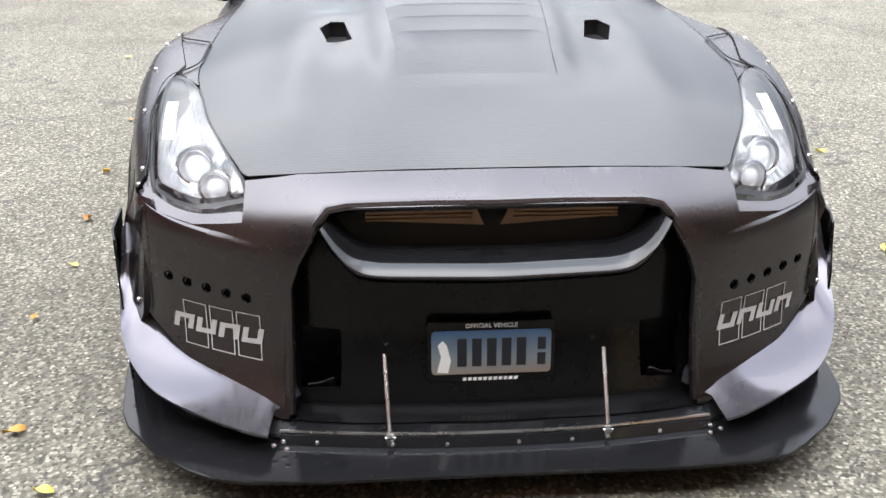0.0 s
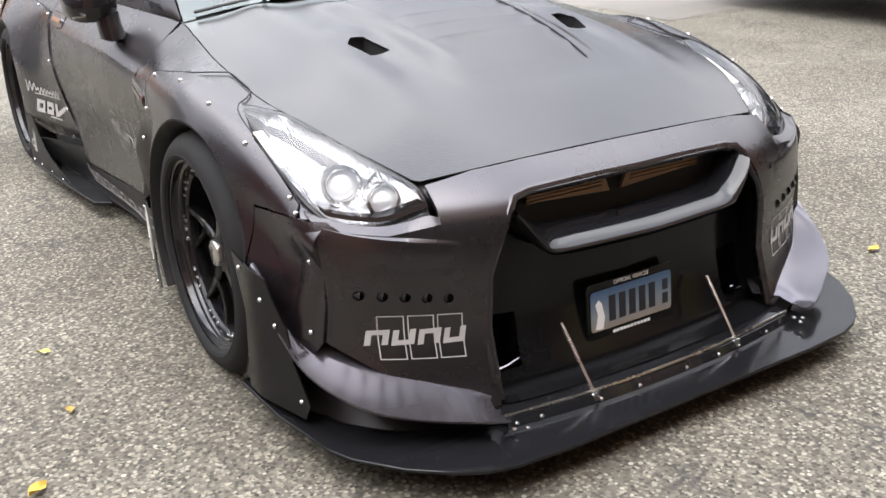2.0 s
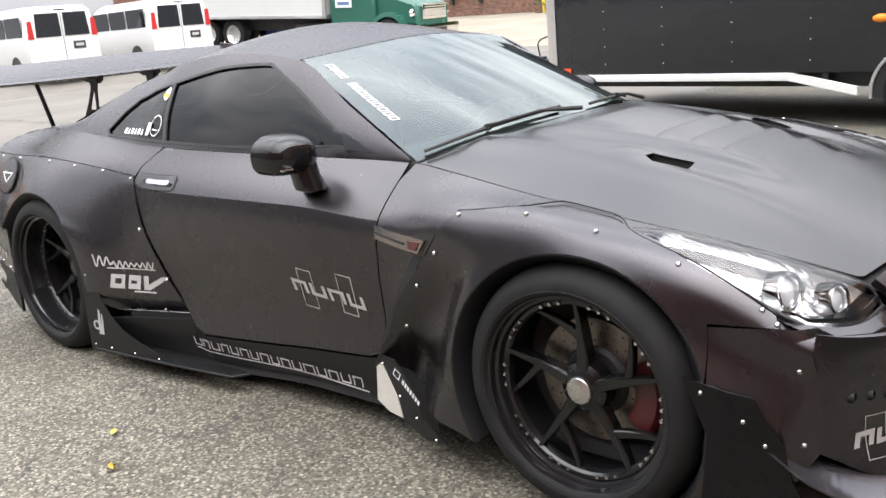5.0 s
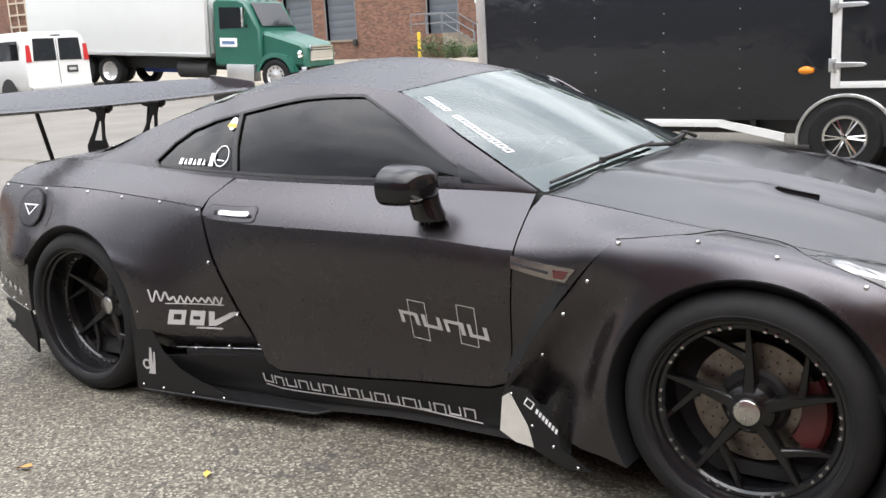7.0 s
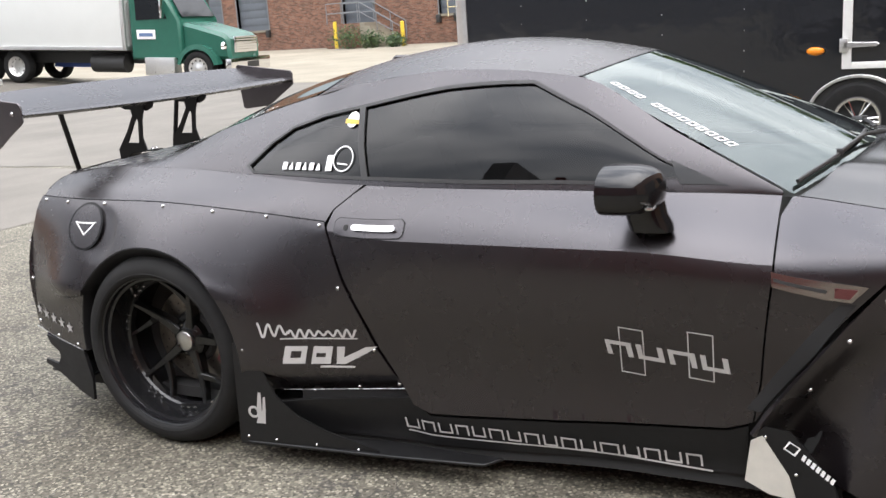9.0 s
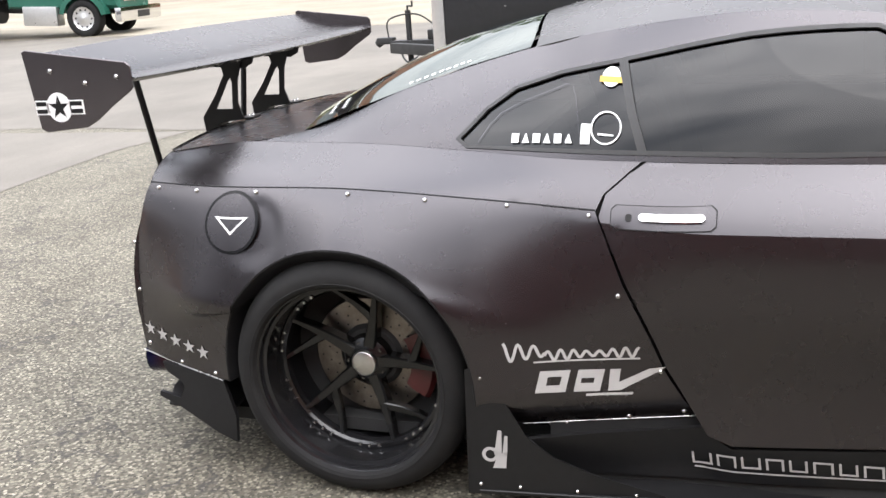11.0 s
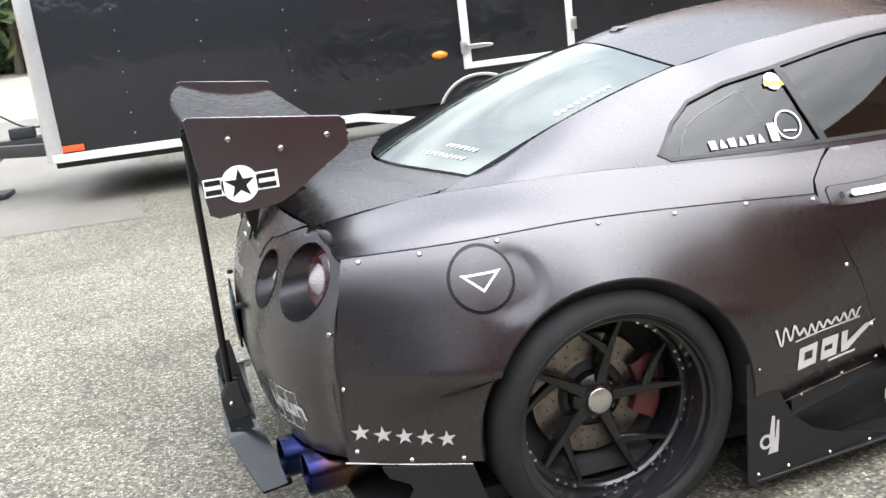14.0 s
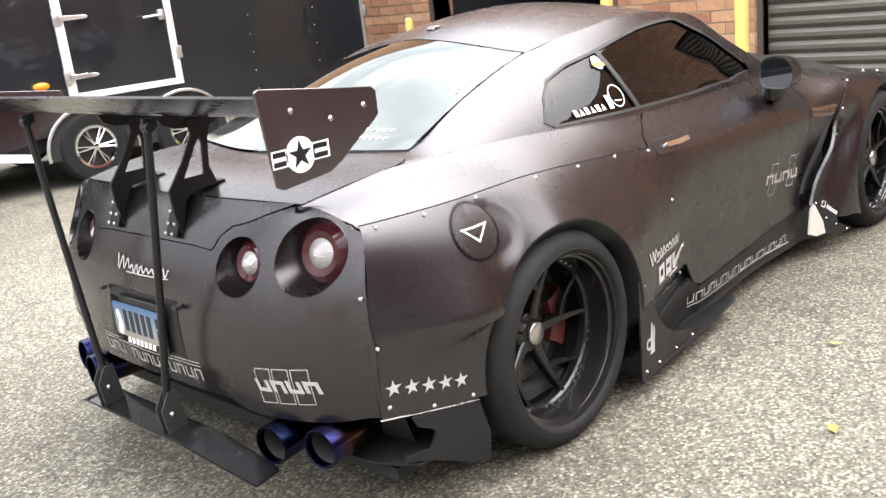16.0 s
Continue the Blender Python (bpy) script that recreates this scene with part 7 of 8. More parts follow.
for sx in (1, -1):
    endp = part("wing_endplate", plate(ep, (0, 1, 0), (0, 0, 1), (sx * 0.868 - 0.004, 0, 0), 0.008, bevel=0.0015), M_endplate, car, "satin black wing endplate with star roundel")
    xo = sx * 0.8725
    flat = lambda poly, up=0.0: plate(poly, (0, 1, 0), (0, 0, 1), (xo if sx > 0 else xo - 0.0012, 0, 0), 0.0012 + up)
    cy, cz = 6.525, 1.118
    part("roundel", flat(ring_poly(cy, cz, 0.043, 32)), M_white, endp, "white disc")
    for a, b in ((6.437, 6.487), (6.563, 6.608)):
        part("roundel_bar", flat([(a, cz - 0.021), (b, cz - 0.021), (b, cz + 0.021), (a, cz + 0.021)]), M_white, endp)
        for z in (-0.011, 0.011):
            p = [(a + 0.006, cz + z - 0.006), (b - 0.003, cz + z - 0.006), (b - 0.003, cz + z + 0.006), (a + 0.006, cz + z + 0.006)]
            part("roundel_stripe", plate(p, (0, 1, 0), (0, 0, 1), (xo + (0.0008 if sx > 0 else -0.0018), 0, 0), 0.001), M_satin, endp)
    part("roundel_star", plate(star_poly(cy, cz, 0.036), (0, 1, 0), (0, 0, 1), (xo + (0.0008 if sx > 0 else -0.0018), 0, 0), 0.001), M_satin, endp)
    for p in ((6.31, 1.2), (6.42, 1.185), (6.535, 1.222)):
        bolt((xo, *p), (sx, 0, 0), endp, 1.1)
    # struts from the diffuser to the wing
    st = part("wing_strut", tube([(sx * 0.19, 6.635, 0.34), (sx * 0.2, 6.635, 0.4), (sx * 0.37, 6.628, 1.16), (sx * 0.375, 6.627, 1.2)], 0.0115, 12), M_satin, car, "black tubular wing strut")
    part("strut_bracket", join(plate([(6.59, 0.26), (6.66, 0.26), (6.67, 0.35), (6.64, 0.4), (6.61, 0.4)], (0, 1, 0), (0, 0, 1), (sx * 0.178 - 0.004, 0, 0), 0.006, bevel=0.001),
                               plate([(6.59, 0.26), (6.66, 0.26), (6.67, 0.35), (6.64, 0.4), (6.61, 0.4)], (0, 1, 0), (0, 0, 1), (sx * 0.212 - 0.004, 0, 0), 0.006, bevel=0.001)), M_plastic, st)
    part("strut_clevis", join(tube([(sx * 0.362, 6.628, 1.19), (sx * 0.392, 6.628, 1.19)], 0.014, 12), box((sx * 0.375 - 0.006, 6.6, 1.185), (sx * 0.375 + 0.006, 6.64, 1.215), 0.002)), M_satin, st)
    bolt((sx * 0.215, 6.64, 0.33), (-0.3, 1, 0), st, 1.3)
    bolt((sx * 0.175, 6.64, 0.33), (-0.3, 1, 0), st, 1.3)
    # upright with base plate wrapped over the boot edge
    bx = sx * 0.175 + 0.022
    outer = [(6.33, 0.962), (6.42, 0.957), (6.447, 0.935), (6.466, 0.87), (6.478, 0.84), (6.492, 0.9), (6.497, 0.972), (6.435, 1.05), (6.392, 1.12), (6.4, 1.165), (6.315, 1.165), (6.34, 1.1), (6.35, 1.02), (6.338, 0.985)]
    gap = [(6.44, 1.0), (6.372, 1.0), (6.362, 1.09), (6.366, 1.11), (6.38, 1.098)]
    upright_x = bx - 0.032
    upr = part("wing_upright", panel(outer, lambda a, b: np.stack([np.full(len(a), upright_x + 0.004), a, b], 1), (1, 0, 0), 0.05, [gap]), M_satin, car, "black bolted wing upright with a cut-out", solid=0.008)
    rows = [[(bx + u * 0.03, y, z) for u in (-1, -0.8, 0.8, 1)] for y, z in ((6.3, 0.969), (6.36, 0.965), (6.425, 0.957), (6.452, 0.937), (6.475, 0.89), (6.498, 0.835))]
    part("base_plate", thick(faced(*grid(rows), (0, 0.4, 1)), 0.006), M_satin, upr, "black base plate over the boot edge")
    part("wing_mount", plate([(6.27, 1.178), (6.49, 1.192), (6.475, 1.165), (6.44, 1.148), (6.31, 1.14), (6.28, 1.155)], (0, 1, 0), (0, 0, 1), (upright_x + 0.004, 0, 0), 0.01, bevel=0.001), M_satin, upr)
    for y, z in ((6.325, 0.97), (6.4, 0.963)):
        for dx in (-0.008, 0.018):
            bolt((bx + dx, y, z), (0, 0, 1), upr, 1.0)
    for y, z in ((6.474, 0.905), (6.488, 0.872), (6.502, 0.845)):
        for dx in (-0.016, 0.018):
            bolt((bx + dx, y, z), (0, 1, 0.4), upr, 1.0)
number_plate(Matrix.Translation((-0.0, 6.575, 0.56)) @ pose(0, 0, 0, 0, 0, 180), False)
part("plate_recess", panel([(-0.22, 0.48), (0.22, 0.48), (0.2, 0.655), (-0.2, 0.655)], lambda a, b: tail(a, b, 0.0015), (0, 1, 0), 0.04), M_satin, car)
for x in (-0.225, 0.225):
    part("plate_light", box((x - 0.012, 6.555, 0.636), (x + 0.012, 6.575, 0.65), 0.003), M_plastic, car)
# aerial fin on the roof
fin = [(5.0, 0.012), (5.15, -0.012), (5.15, 0.02), (5.135, 0.032), (5.1, 0.032)]
part("roof_aerial", plate(fin, (0, 1, 0), (0, 0, 1), (-0.02, 0, 1.28), 0.04, bevel=0.006), M_wrap, car, "grey roof aerial fin")
# --- wide-body bolts ---
front_bolts = [(3.238, 0.803), (3.01, 0.818), (2.802, 0.788), (2.584, 0.726), (2.39, 0.632), (2.352, 0.604), (2.3, 0.503), (2.283, 0.33), (3.33, 0.69), (3.41, 0.58), (3.5, 0.43)]
rear_list = [(6.27, 0.862), (6.12, 0.862), (5.92, 0.862), (5.64, 0.858), (5.42, 0.846), (5.2, 0.834), (4.99, 0.812), (4.915, 0.62), (4.815, 0.415), (4.76, 0.285), (4.9, 0.27), (5.06, 0.25),
             (6.37, 0.7), (6.36, 0.56), (6.35, 0.39), (6.22, 0.35), (6.09, 0.335)]
for p in front_bolts + rear_list:
    a, b = sv(*p)
    q = (flare_fn(0.0075) if p[0] < 3.6 else rear_fn(0.0075))(np.array([a, a + 0.01, a]), np.array([b, b, b + 0.01]))
    nn = np.cross(q[2] - q[0], q[1] - q[0])
    nn = nn / np.linalg.norm(nn)
    nn = nn if nn[0] > 0 else -nn
    for sx in (1, -1):
        bolt(q[0] * (sx, 1, 1), nn * (sx, 1, 1), size=1.0)
# --- sills and skirts ---
sill = [(3.662, 0.292), (3.72, 0.27), (4.2, 0.23), (4.64, 0.2), (4.715, 0.255), (5.18, 0.228), (5.22, 0.13), (4.9, 0.1), (4.3, 0.105), (3.67, 0.13)]


def sill_fn(a, b):
    p = side_fn(-0.004)(a, b)
    top = np.interp(p[:, 1], (3.66, 4.64, 4.72, 5.2), (0.29, 0.2, 0.255, 0.228))
    p[:, 0] -= 0.25 * np.clip(top - p[:, 2], 0, 0.12)
    return p


both("sill", panel(inset(sides(sill), 0.002), sill_fn, (1, 0, 0), 0.014), M_satin, "satin dark lower sill under the door", solid=0.012)
rp = [(5.3, 0.43), (5.285, 0.437), (5.235, 0.437), (5.222, 0.42), (5.2, 0.34), (5.15, 0.245), (5.08, 0.185), (4.98, 0.14), (4.8, 0.088), (4.785, 0.072), (4.8, 0.066), (5.31, 0.07)]
both("rear_skirt_plate", panel(rp, lambda a, b: np.stack([0.99 - 0.12 * (5.3 - a), a, b], 1), (1, 0, 0), 0.03), M_satin, "satin black side plate ahead of the wheel", solid=0.006)
both("skirt_blade", plate([(0.84, 4.4), (0.9, 4.44), (0.945, 4.8), (0.99, 5.28), (0.84, 5.28)], (1, 0, 0), (0, 1, 0), (0, 0, 0.072), 0.01, bevel=0.002), M_satin, "flat black skirt blade")
fp = [(3.63, 0.3), (3.615, 0.315), (3.55, 0.315), (3.5, 0.265), (3.435, 0.185), (3.425, 0.15), (3.31, 0.1), (3.42, 0.085), (3.6, 0.14), (3.64, 0.2)]
both("front_skirt_plate", panel(fp, lambda a, b: np.stack([0.952 - 0.2 * (a - 3.3), a, b], 1), (1, 0, 0), 0.03), M_satin, "satin black plate behind the wheel", solid=0.006)
both("bare_skirt_corner", panel([(3.665, 0.15), (3.65, 0.27), (3.62, 0.29), (3.55, 0.19), (3.53, 0.125), (3.6, 0.125)], lambda a, b: np.stack([0.955 - 0.2 * (a - 3.3), a, b], 1), (1, 0, 0), 0.03), speckled("bare_fibreglass", (0.55, 0.53, 0.47), 0.6, vary=0.12, scale=25), "chipped cream unpainted corner", solid=0.004)
for sx in (1, -1):
    for y, z in ((5.26, 0.41), (5.275, 0.1), (5.17, 0.095), (5.02, 0.09), (4.87, 0.085)):
        bolt((sx * (0.991 - 0.12 * (5.3 - y)), y, z), (sx, 0, 0), size=0.8)
    for y, z in ((3.61, 0.29), (3.53, 0.2), (3.45, 0.15), (3.36, 0.105)):
        bolt((sx * (0.957 - 0.2 * (y - 3.3)), y, z), (sx, 0, 0), size=0.8)
    slot = [(3.405, 0.655), (3.432, 0.655), (3.64, 0.33), (3.63, 0.3)]
    part("fender_slot", panel(sides(slot), side_fn(-0.01), (1, 0, 0), 0.03) if sx == 1 else flip(panel(sides(slot), side_fn(-0.01), (1, 0, 0), 0.03)), M_dark, car)
    part("sill_line", tube([q * (sx, 1, 1) for q in rear_fn(0.006)(*np.array([sv(y, z) for y, z in ((5.17, 0.252), (5.0, 0.256), (4.72, 0.267))]).T)], 0.002, 6), M_alu, car)
# --- door handle, fender trim, fuel cap ---
M_rose = speckled("satin_bright_metal", (0.36, 0.32, 0.305), 0.22, 1.0, vary=0.06)
strip = lambda pts, out, step=0.03: panel(sides(pts), side_fn(out), (1, 0, 0), step)
oval = lambda y0, y1, z0, z1, r=0.012: [(y, z) for y, z in [(y0 + r, z0), (y1 - r, z0), (y1, z0 + r * 0.8), (y1, z1 - r * 0.8), (y1 - r, z1), (y0 + r, z1), (y0, z1 - r * 0.8), (y0, z0 + r * 0.8)]]
for sx in (1, -1):
    mir = (lambda m: m) if sx == 1 else flip
    bez = part("door_handle", mir(thick(strip(oval(4.685, 4.935, 0.785, 0.836), 0.003), 0.004)), M_wrap, car, "flush door handle with bright grip")
    part("handle_grip", mir(thick(strip(oval(4.71, 4.868, 0.8, 0.816, 0.007), 0.013), 0.01)), M_chrome, bez, "bright metal grip")
    part("handle_gap", mir(panel(sides(oval(4.6825, 4.9375, 0.7825, 0.8385)), side_fn(0.0012), (1, 0, 0), 0.02, [sides(oval(4.686, 4.934, 0.786, 0.835))])), M_dark, bez)
    part("key_slot", mir(thick(strip(oval(4.885, 4.9, 0.801, 0.817, 0.004), 0.0045), 0.002)), M_dark, bez)
    trim = [(3.606, 0.737), (3.603, 0.7), (3.47, 0.678), (3.41, 0.676), (3.372, 0.72)]
    tr_ob = part("fender_trim", mir(thick(strip(trim, 0.008), 0.008)), M_rose, car, "bright fender vent trim")
    part("trim_groove", mir(thick(strip([(3.6, 0.722), (3.598, 0.714), (3.47, 0.694), (3.468, 0.703)], 0.0095), 0.002)), M_plastic, tr_ob)
    part("trim_badge", mir(thick(strip([(3.45, 0.71), (3.45, 0.686), (3.414, 0.685), (3.396, 0.711)], 0.0105), 0.003)), speckled("badge_red", (0.09, 0.025, 0.025), 0.3, vary=0.3, scale=150), tr_ob, "small red badge")
    fc = (5.985, 0.785)
    rounds = lambda r: [sv(fc[0] + (y - fc[0]), fc[1] + 0.93 * (z - fc[1])) for y, z in ring_poly(*fc, r, 36)]
    cap = part("fuel_cap", mir(thick(panel(rounds(0.0785), side_fn(0.0095), (1, 0, 0), 0.02), 0.008)), M_wrap, car, "round fuel cap with triangle outline")
    part("cap_gap", mir(thick(panel(rounds(0.0865), side_fn(0.0088), (1, 0, 0), 0.02), 0.012)), M_grille, cap)
    tri, tri_in = [(fc[0] + 0.054, fc[1] + 0.016), (fc[0] - 0.054, fc[1] + 0.016), (fc[0], fc[1] - 0.031)], [(fc[0] + 0.04, fc[1] + 0.0105), (fc[0] - 0.04, fc[1] + 0.0105), (fc[0], fc[1] - 0.0235)]
    part("cap_triangle", mir(panel([sv(*p) for p in tri], side_fn(0.0107), (1, 0, 0), 0.02, [[sv(*p) for p in tri_in]])), M_white, cap)
    # --- mirror ---
    rows = []
    for yy, sxx, szz in ((3.878, 0.1, 0.1), (3.88, 0.34, 0.34), (3.887, 0.58, 0.57), (3.9, 0.78, 0.76), (3.921, 0.91, 0.9), (3.95, 0.985, 0.975), (3.985, 1.0, 1.0), (4.018, 0.99, 0.99)):
        ring = []
        for a in np.linspace(0, 2 * math.pi, 36, endpoint=False):
            c, s = math.cos(a), math.sin(a)
            px = 0.086 * sxx * np.sign(c) * abs(c) ** 0.7
            pz = 0.07 * szz * np.sign(s) * abs(s) ** 0.72
            pz *= (1 - 0.3 * max(0, c) ** 2 - 0.12 * max(0, -c) ** 2) if s > 0 else 0.94
            ring.append((0.893 + px, yy + 0.22 * px, 0.951 + pz))
        rows.append(ring)
    v, f = grid(rows, True)
    f = f + [tuple(range(36))[::-1]]
    mr_ob = part("side_mirror", mir((v, f)), M_gloss, car, "gloss black side mirror")
    glass_in = [tuple(np.array(p) * (1, 1, 1) + (0, -0.008, 0)) for p in rows[-1]]
    ctr = np.mean(glass_in, axis=0)
    inner = [tuple(ctr + (np.array(p) - ctr) * 0.9) for p in glass_in]
    part("mirror_glass", mir((np.array(inner), [tuple(range(36))])), speckled("mirror_glass", (0.2, 0.21, 0.225), 0.03, 1.0, vary=0.02), mr_ob, "mirror glass")
    part("mirror_rim", mir(grid([rows[-1], inner], True)), M_plastic, mr_ob)
    foot = [[(c[0] + rx * math.cos(a), c[1] + 0.045 * k * math.sin(a), c[2]) for a in np.linspace(0, 2 * math.pi, 16, endpoint=False)] for c, rx, k in (((0.848, 3.94, 0.92), 0.042, 1.3), ((0.845, 3.932, 0.88), 0.042, 1.3), ((0.842, 3.922, 0.852), 0.044, 1.4), ((0.842, 3.918, 0.832), 0.042, 1.35), ((0.842, 3.918, 0.824), 0.025, 0.9))]
    part("mirror_foot", mir(grid(foot, True)), M_gloss, mr_ob)
    part("mirror_lamp", mir(box((0.93, 3.884, 0.912), (0.972, 3.904, 0.92), 0.003)), M_alu, mr_ob)
    # quarter glass corner piece behind the mirror
    part("mirror_sail", mir(thick(panel([cv(3.74, 0.93), cv(3.87, 0.935), cv(3.9, 1.0), cv(3.82, 0.965)], cabin_fn(0.004), (1, 0, 0), 0.03), 0.004)), M_gloss, car)
# --- wipers and cowl ---
part("cowl", coons([(-0.68, 3.53, 0.89), (0, 3.37, 0.955), (0.68, 3.53, 0.89)], [(-0.69, 3.59, 0.905), (0, 3.43, 0.975), (0.69, 3.59, 0.905)], [(-0.68, 3.53, 0.89), (-0.69, 3.59, 0.905)], [(0.68, 3.53, 0.89), (0.69, 3.59, 0.905)], 20, 3, -0.01), M_plastic, car, "black cowl panel")
wsv = np.asarray(ws[0]).reshape(19, 23, 3)
for u0, u1, v0, v1 in ((0.03, 0.45, 0.03, 0.05), (0.55, 0.9, 0.02, 0.05)):
    pts = []
    for k in np.linspace(0, 1, 12):
        uu, vv = u0 + (u1 - u0) * k, v0 + (v1 - v0) * k
        pts.append(np.array([np.interp(uu * 22, range(23), [np.interp(vv * 18, range(19), wsv[:, j, c]) for j in range(23)]) for c in range(3)]) + (0, -0.008, 0.012))
    wp = part("wiper", tube(pts, [0.006] * 12, 6), M_plastic, car, "black windscreen wiper")
    part("wiper_arm", tube([pts[5] + (0, -0.004, 0.008), pts[9] + (0, -0.014, 0.007), pts[-1] + (0.06, -0.05, -0.012)], [0.005, 0.006, 0.009], 6), M_plastic, wp)
    part("wiper_joint", box(pts[5] - 0.009, pts[5] + (0.009, 0.009, 0.014), 0.003), M_plastic, wp)
# --- cabin seen through the glass ---
M_seat = speckled("dark_leather", (0.03, 0.03, 0.032), 0.55, vary=0.15, scale=40)
part("dashboard", coons([(-0.66, 3.62, 0.86), (0, 3.5, 0.9), (0.66, 3.62, 0.86)], [(-0.66, 4.0, 0.86), (0, 4.0, 0.88), (0.66, 4.0, 0.86)], [(-0.66, 3.62, 0.86), (-0.66, 4.0, 0.86)], [(0.66, 3.62, 0.86), (0.66, 4.0, 0.86)], 12, 6, 0.03), M_plastic, car, "dark dashboard")
part("dash_face", box((-0.66, 3.99, 0.5), (0.66, 4.02, 0.86)), M_plastic, car)
for x in (-0.36, 0.36):
    seat = part("seat", box((x - 0.24, 4.25, 0.3), (x + 0.24, 4.75, 0.48), 0.05), M_seat, car, "dark bucket seat")
    part("seat_back", moved(box((-0.23, -0.06, 0), (0.23, 0.06, 0.62), 0.05), pose(x, 4.78, 0.42, -18)), M_seat, seat)
    part("headrest", moved(box((-0.12, -0.04, 0.6), (0.12, 0.05, 0.78), 0.03), pose(x, 4.78, 0.42, -18)), M_seat, seat)
part("steering_wheel", moved(lathe([(0.175, -0.014), (0.19, 0.0), (0.175, 0.014), (0.162, 0.0), (0.175, -0.014)], 36), Matrix.Translation((0.36, 4.1, 0.8)) @ Matrix.Rotation(radians(90), 4, "Z") @ Matrix.Rotation(radians(-25), 4, "Y")), M_plastic, car, "black steering wheel")
part("rear_shelf", box((-0.55, 5.3, 0.86), (0.55, 5.98, 0.9), 0.02), M_seat, car)
part("headliner", (np.asarray(coons([left_edge[0], (0, 4.115, 1.268), roof_edge[0]], [left_edge[-1], (0, 5.245, 1.246), roof_edge[-1]], left_edge, roof_edge, 8, 8)[0]) - (0, 0, 0.03), grid(np.zeros((9, 9, 3)))[1]), M_seat, car)
part("rear_view_mirror", box((-0.11, 4.06, 1.16), (0.11, 4.08, 1.21), 0.012), M_plastic, car)
# --- vinyl marks; trade names stay as plain shapes ---


def slant(y, z, w, h, k=0.22):
    """A leaning block on the side; y falls as one reads along."""
    return [(y, z), (y - w, z), (y - w - h * k, z + h), (y - h * k, z + h)]


def frame_of(poly, d):
    return [np.array(poly), inset(poly, d)]


def mark(name, polys, fn, way, material, conv, mirror, label=""):
    """One decal: filled or hollow outlines laid on a surface. mirror: which sides carry it."""
    for i, p in enumerate(polys):
        hole = None
        if isinstance(p, list) and len(p) == 2 and len(p[0]) > 2:
            p, hole = p
        m = panel([conv(*q) for q in p], fn, way, 0.02, [[conv(*q) for q in hole]] if hole is not None else ())
        for sx in mirror:
            part(name, m if sx == 1 else flip(m), material, car, label if i == 0 else "")


def blocks(y, z, widths, h, gap, lean=0.22, drop=0.0):
    out = []
    for w in widths:
        out.append(slant(y, z, w, h, lean))
        y, z = y - w - gap, z + drop * (w + gap)
    return out


def hollow(polys, d):
    """Each block as an open frame, by turns open above and below."""
    out = []
    for i, p in enumerate(polys):
        q = np.array(p)
        a, b = (q[0], q[1]) if i % 2 else (q[3], q[2])
        c, e = (q[3], q[2]) if i % 2 else (q[0], q[1])
        t, u = d / np.linalg.norm(b - a), d / np.linalg.norm(c - a)
        l0, l1 = a + (b - a) * t, b + (a - b) * t
        k0, k1 = c + (e - c) * t, e + (c - e) * t
        out.append([tuple(v) for v in (a, l0, l0 + (k0 - l0) * (1 - u), l1 + (k1 - l1) * (1 - u), l1, b, e, c)])
    return out


SIDE_MARK = side_fn(0.0095)
boxes = [frame_of([(4.012 - o, 0.415 + 0.0 * o), (3.942 - o, 0.408), (3.942 - o, 0.552), (4.012 - o, 0.559)], 0.0035) for o in (0.0, 0.19)]
word = []
for i in range(4):
    y0, z0 = 4.047 - 0.088 * i, 0.4705 - 0.0085 * i
    rest = [(y0 - 0.059, z0 - 0.0057), (y0 - 0.074, z0 - 0.0071), (y0 - 0.067, z0 + 0.0389), (y0 + 0.007, z0 + 0.046)]
    word.append([(y0, z0), (y0 - 0.015, z0 - 0.0014), (y0 - 0.0085, z0 + 0.0325), (y0 - 0.0525, z0 + 0.0283)] + rest if i % 2 == 0 else [(y0 + 0.007, z0 + 0.046), (y0 - 0.008, z0 + 0.0446), (y0 - 0.0125, z0 + 0.0108), (y0 - 0.0565, z0 + 0.0066), (y0 - 0.052, z0 + 0.0403), (y0 - 0.067, z0 + 0.0389), (y0 - 0.074, z0 - 0.0071), (y0, z0)])
mark("door_emblem", boxes + word, side_fn(0.002), (1, 0, 0), M_decal, sv, (1, -1), "silver outlined emblem")


def scrawl(name, y0, z0, length, h, w, fn, conv, sign, parent_label, mirror=(1,)):
    """A thin wavy silver line, tall at its head, with an underline."""
    t = np.linspace(0, 1, 90)
    wave = [(y0 - sign * length * (0.3 + 0.7 * u), z0 + h * (0.22 + 0.26 * math.sin(46 * u) * (0.75 + 0.25 * math.sin(9 * u)) + 0.1 * u)) for u in t]
    head = [(y0 - sign * length * 0.3 * u, z0 + h * (0.45 + 0.5 * math.cos(17 * u) * (1 - 0.5 * u))) for u in np.linspace(0, 1, 30)]
    strokes = [wave, head, [(y0 - sign * length * a, z0 - h * 0.12 + h * 0.1 * a) for a in (0.22, 0.6, 1.0)]]
    out = []
    for k, st in enumerate(strokes):
        p = spline(st, max(8, len(st)))
        d = np.gradient(p, axis=0)
        n = np.stack([-d[:, 1], d[:, 0]], 1) / (np.linalg.norm(d, axis=1)[:, None] + 1e-9) * w * (0.3 if k == 2 else 0.5)
        rows = []
        for q in (p + n, p - n):
            ab = np.array([conv(*r) for r in q])
            rows.append(fn(ab[:, 0], ab[:, 1]))
        out.append(grid(rows))
    m = join(*out)
    for sx in mirror:
        part(name, m if sx == 1 else flip(m), M_decal, car, parent_label)


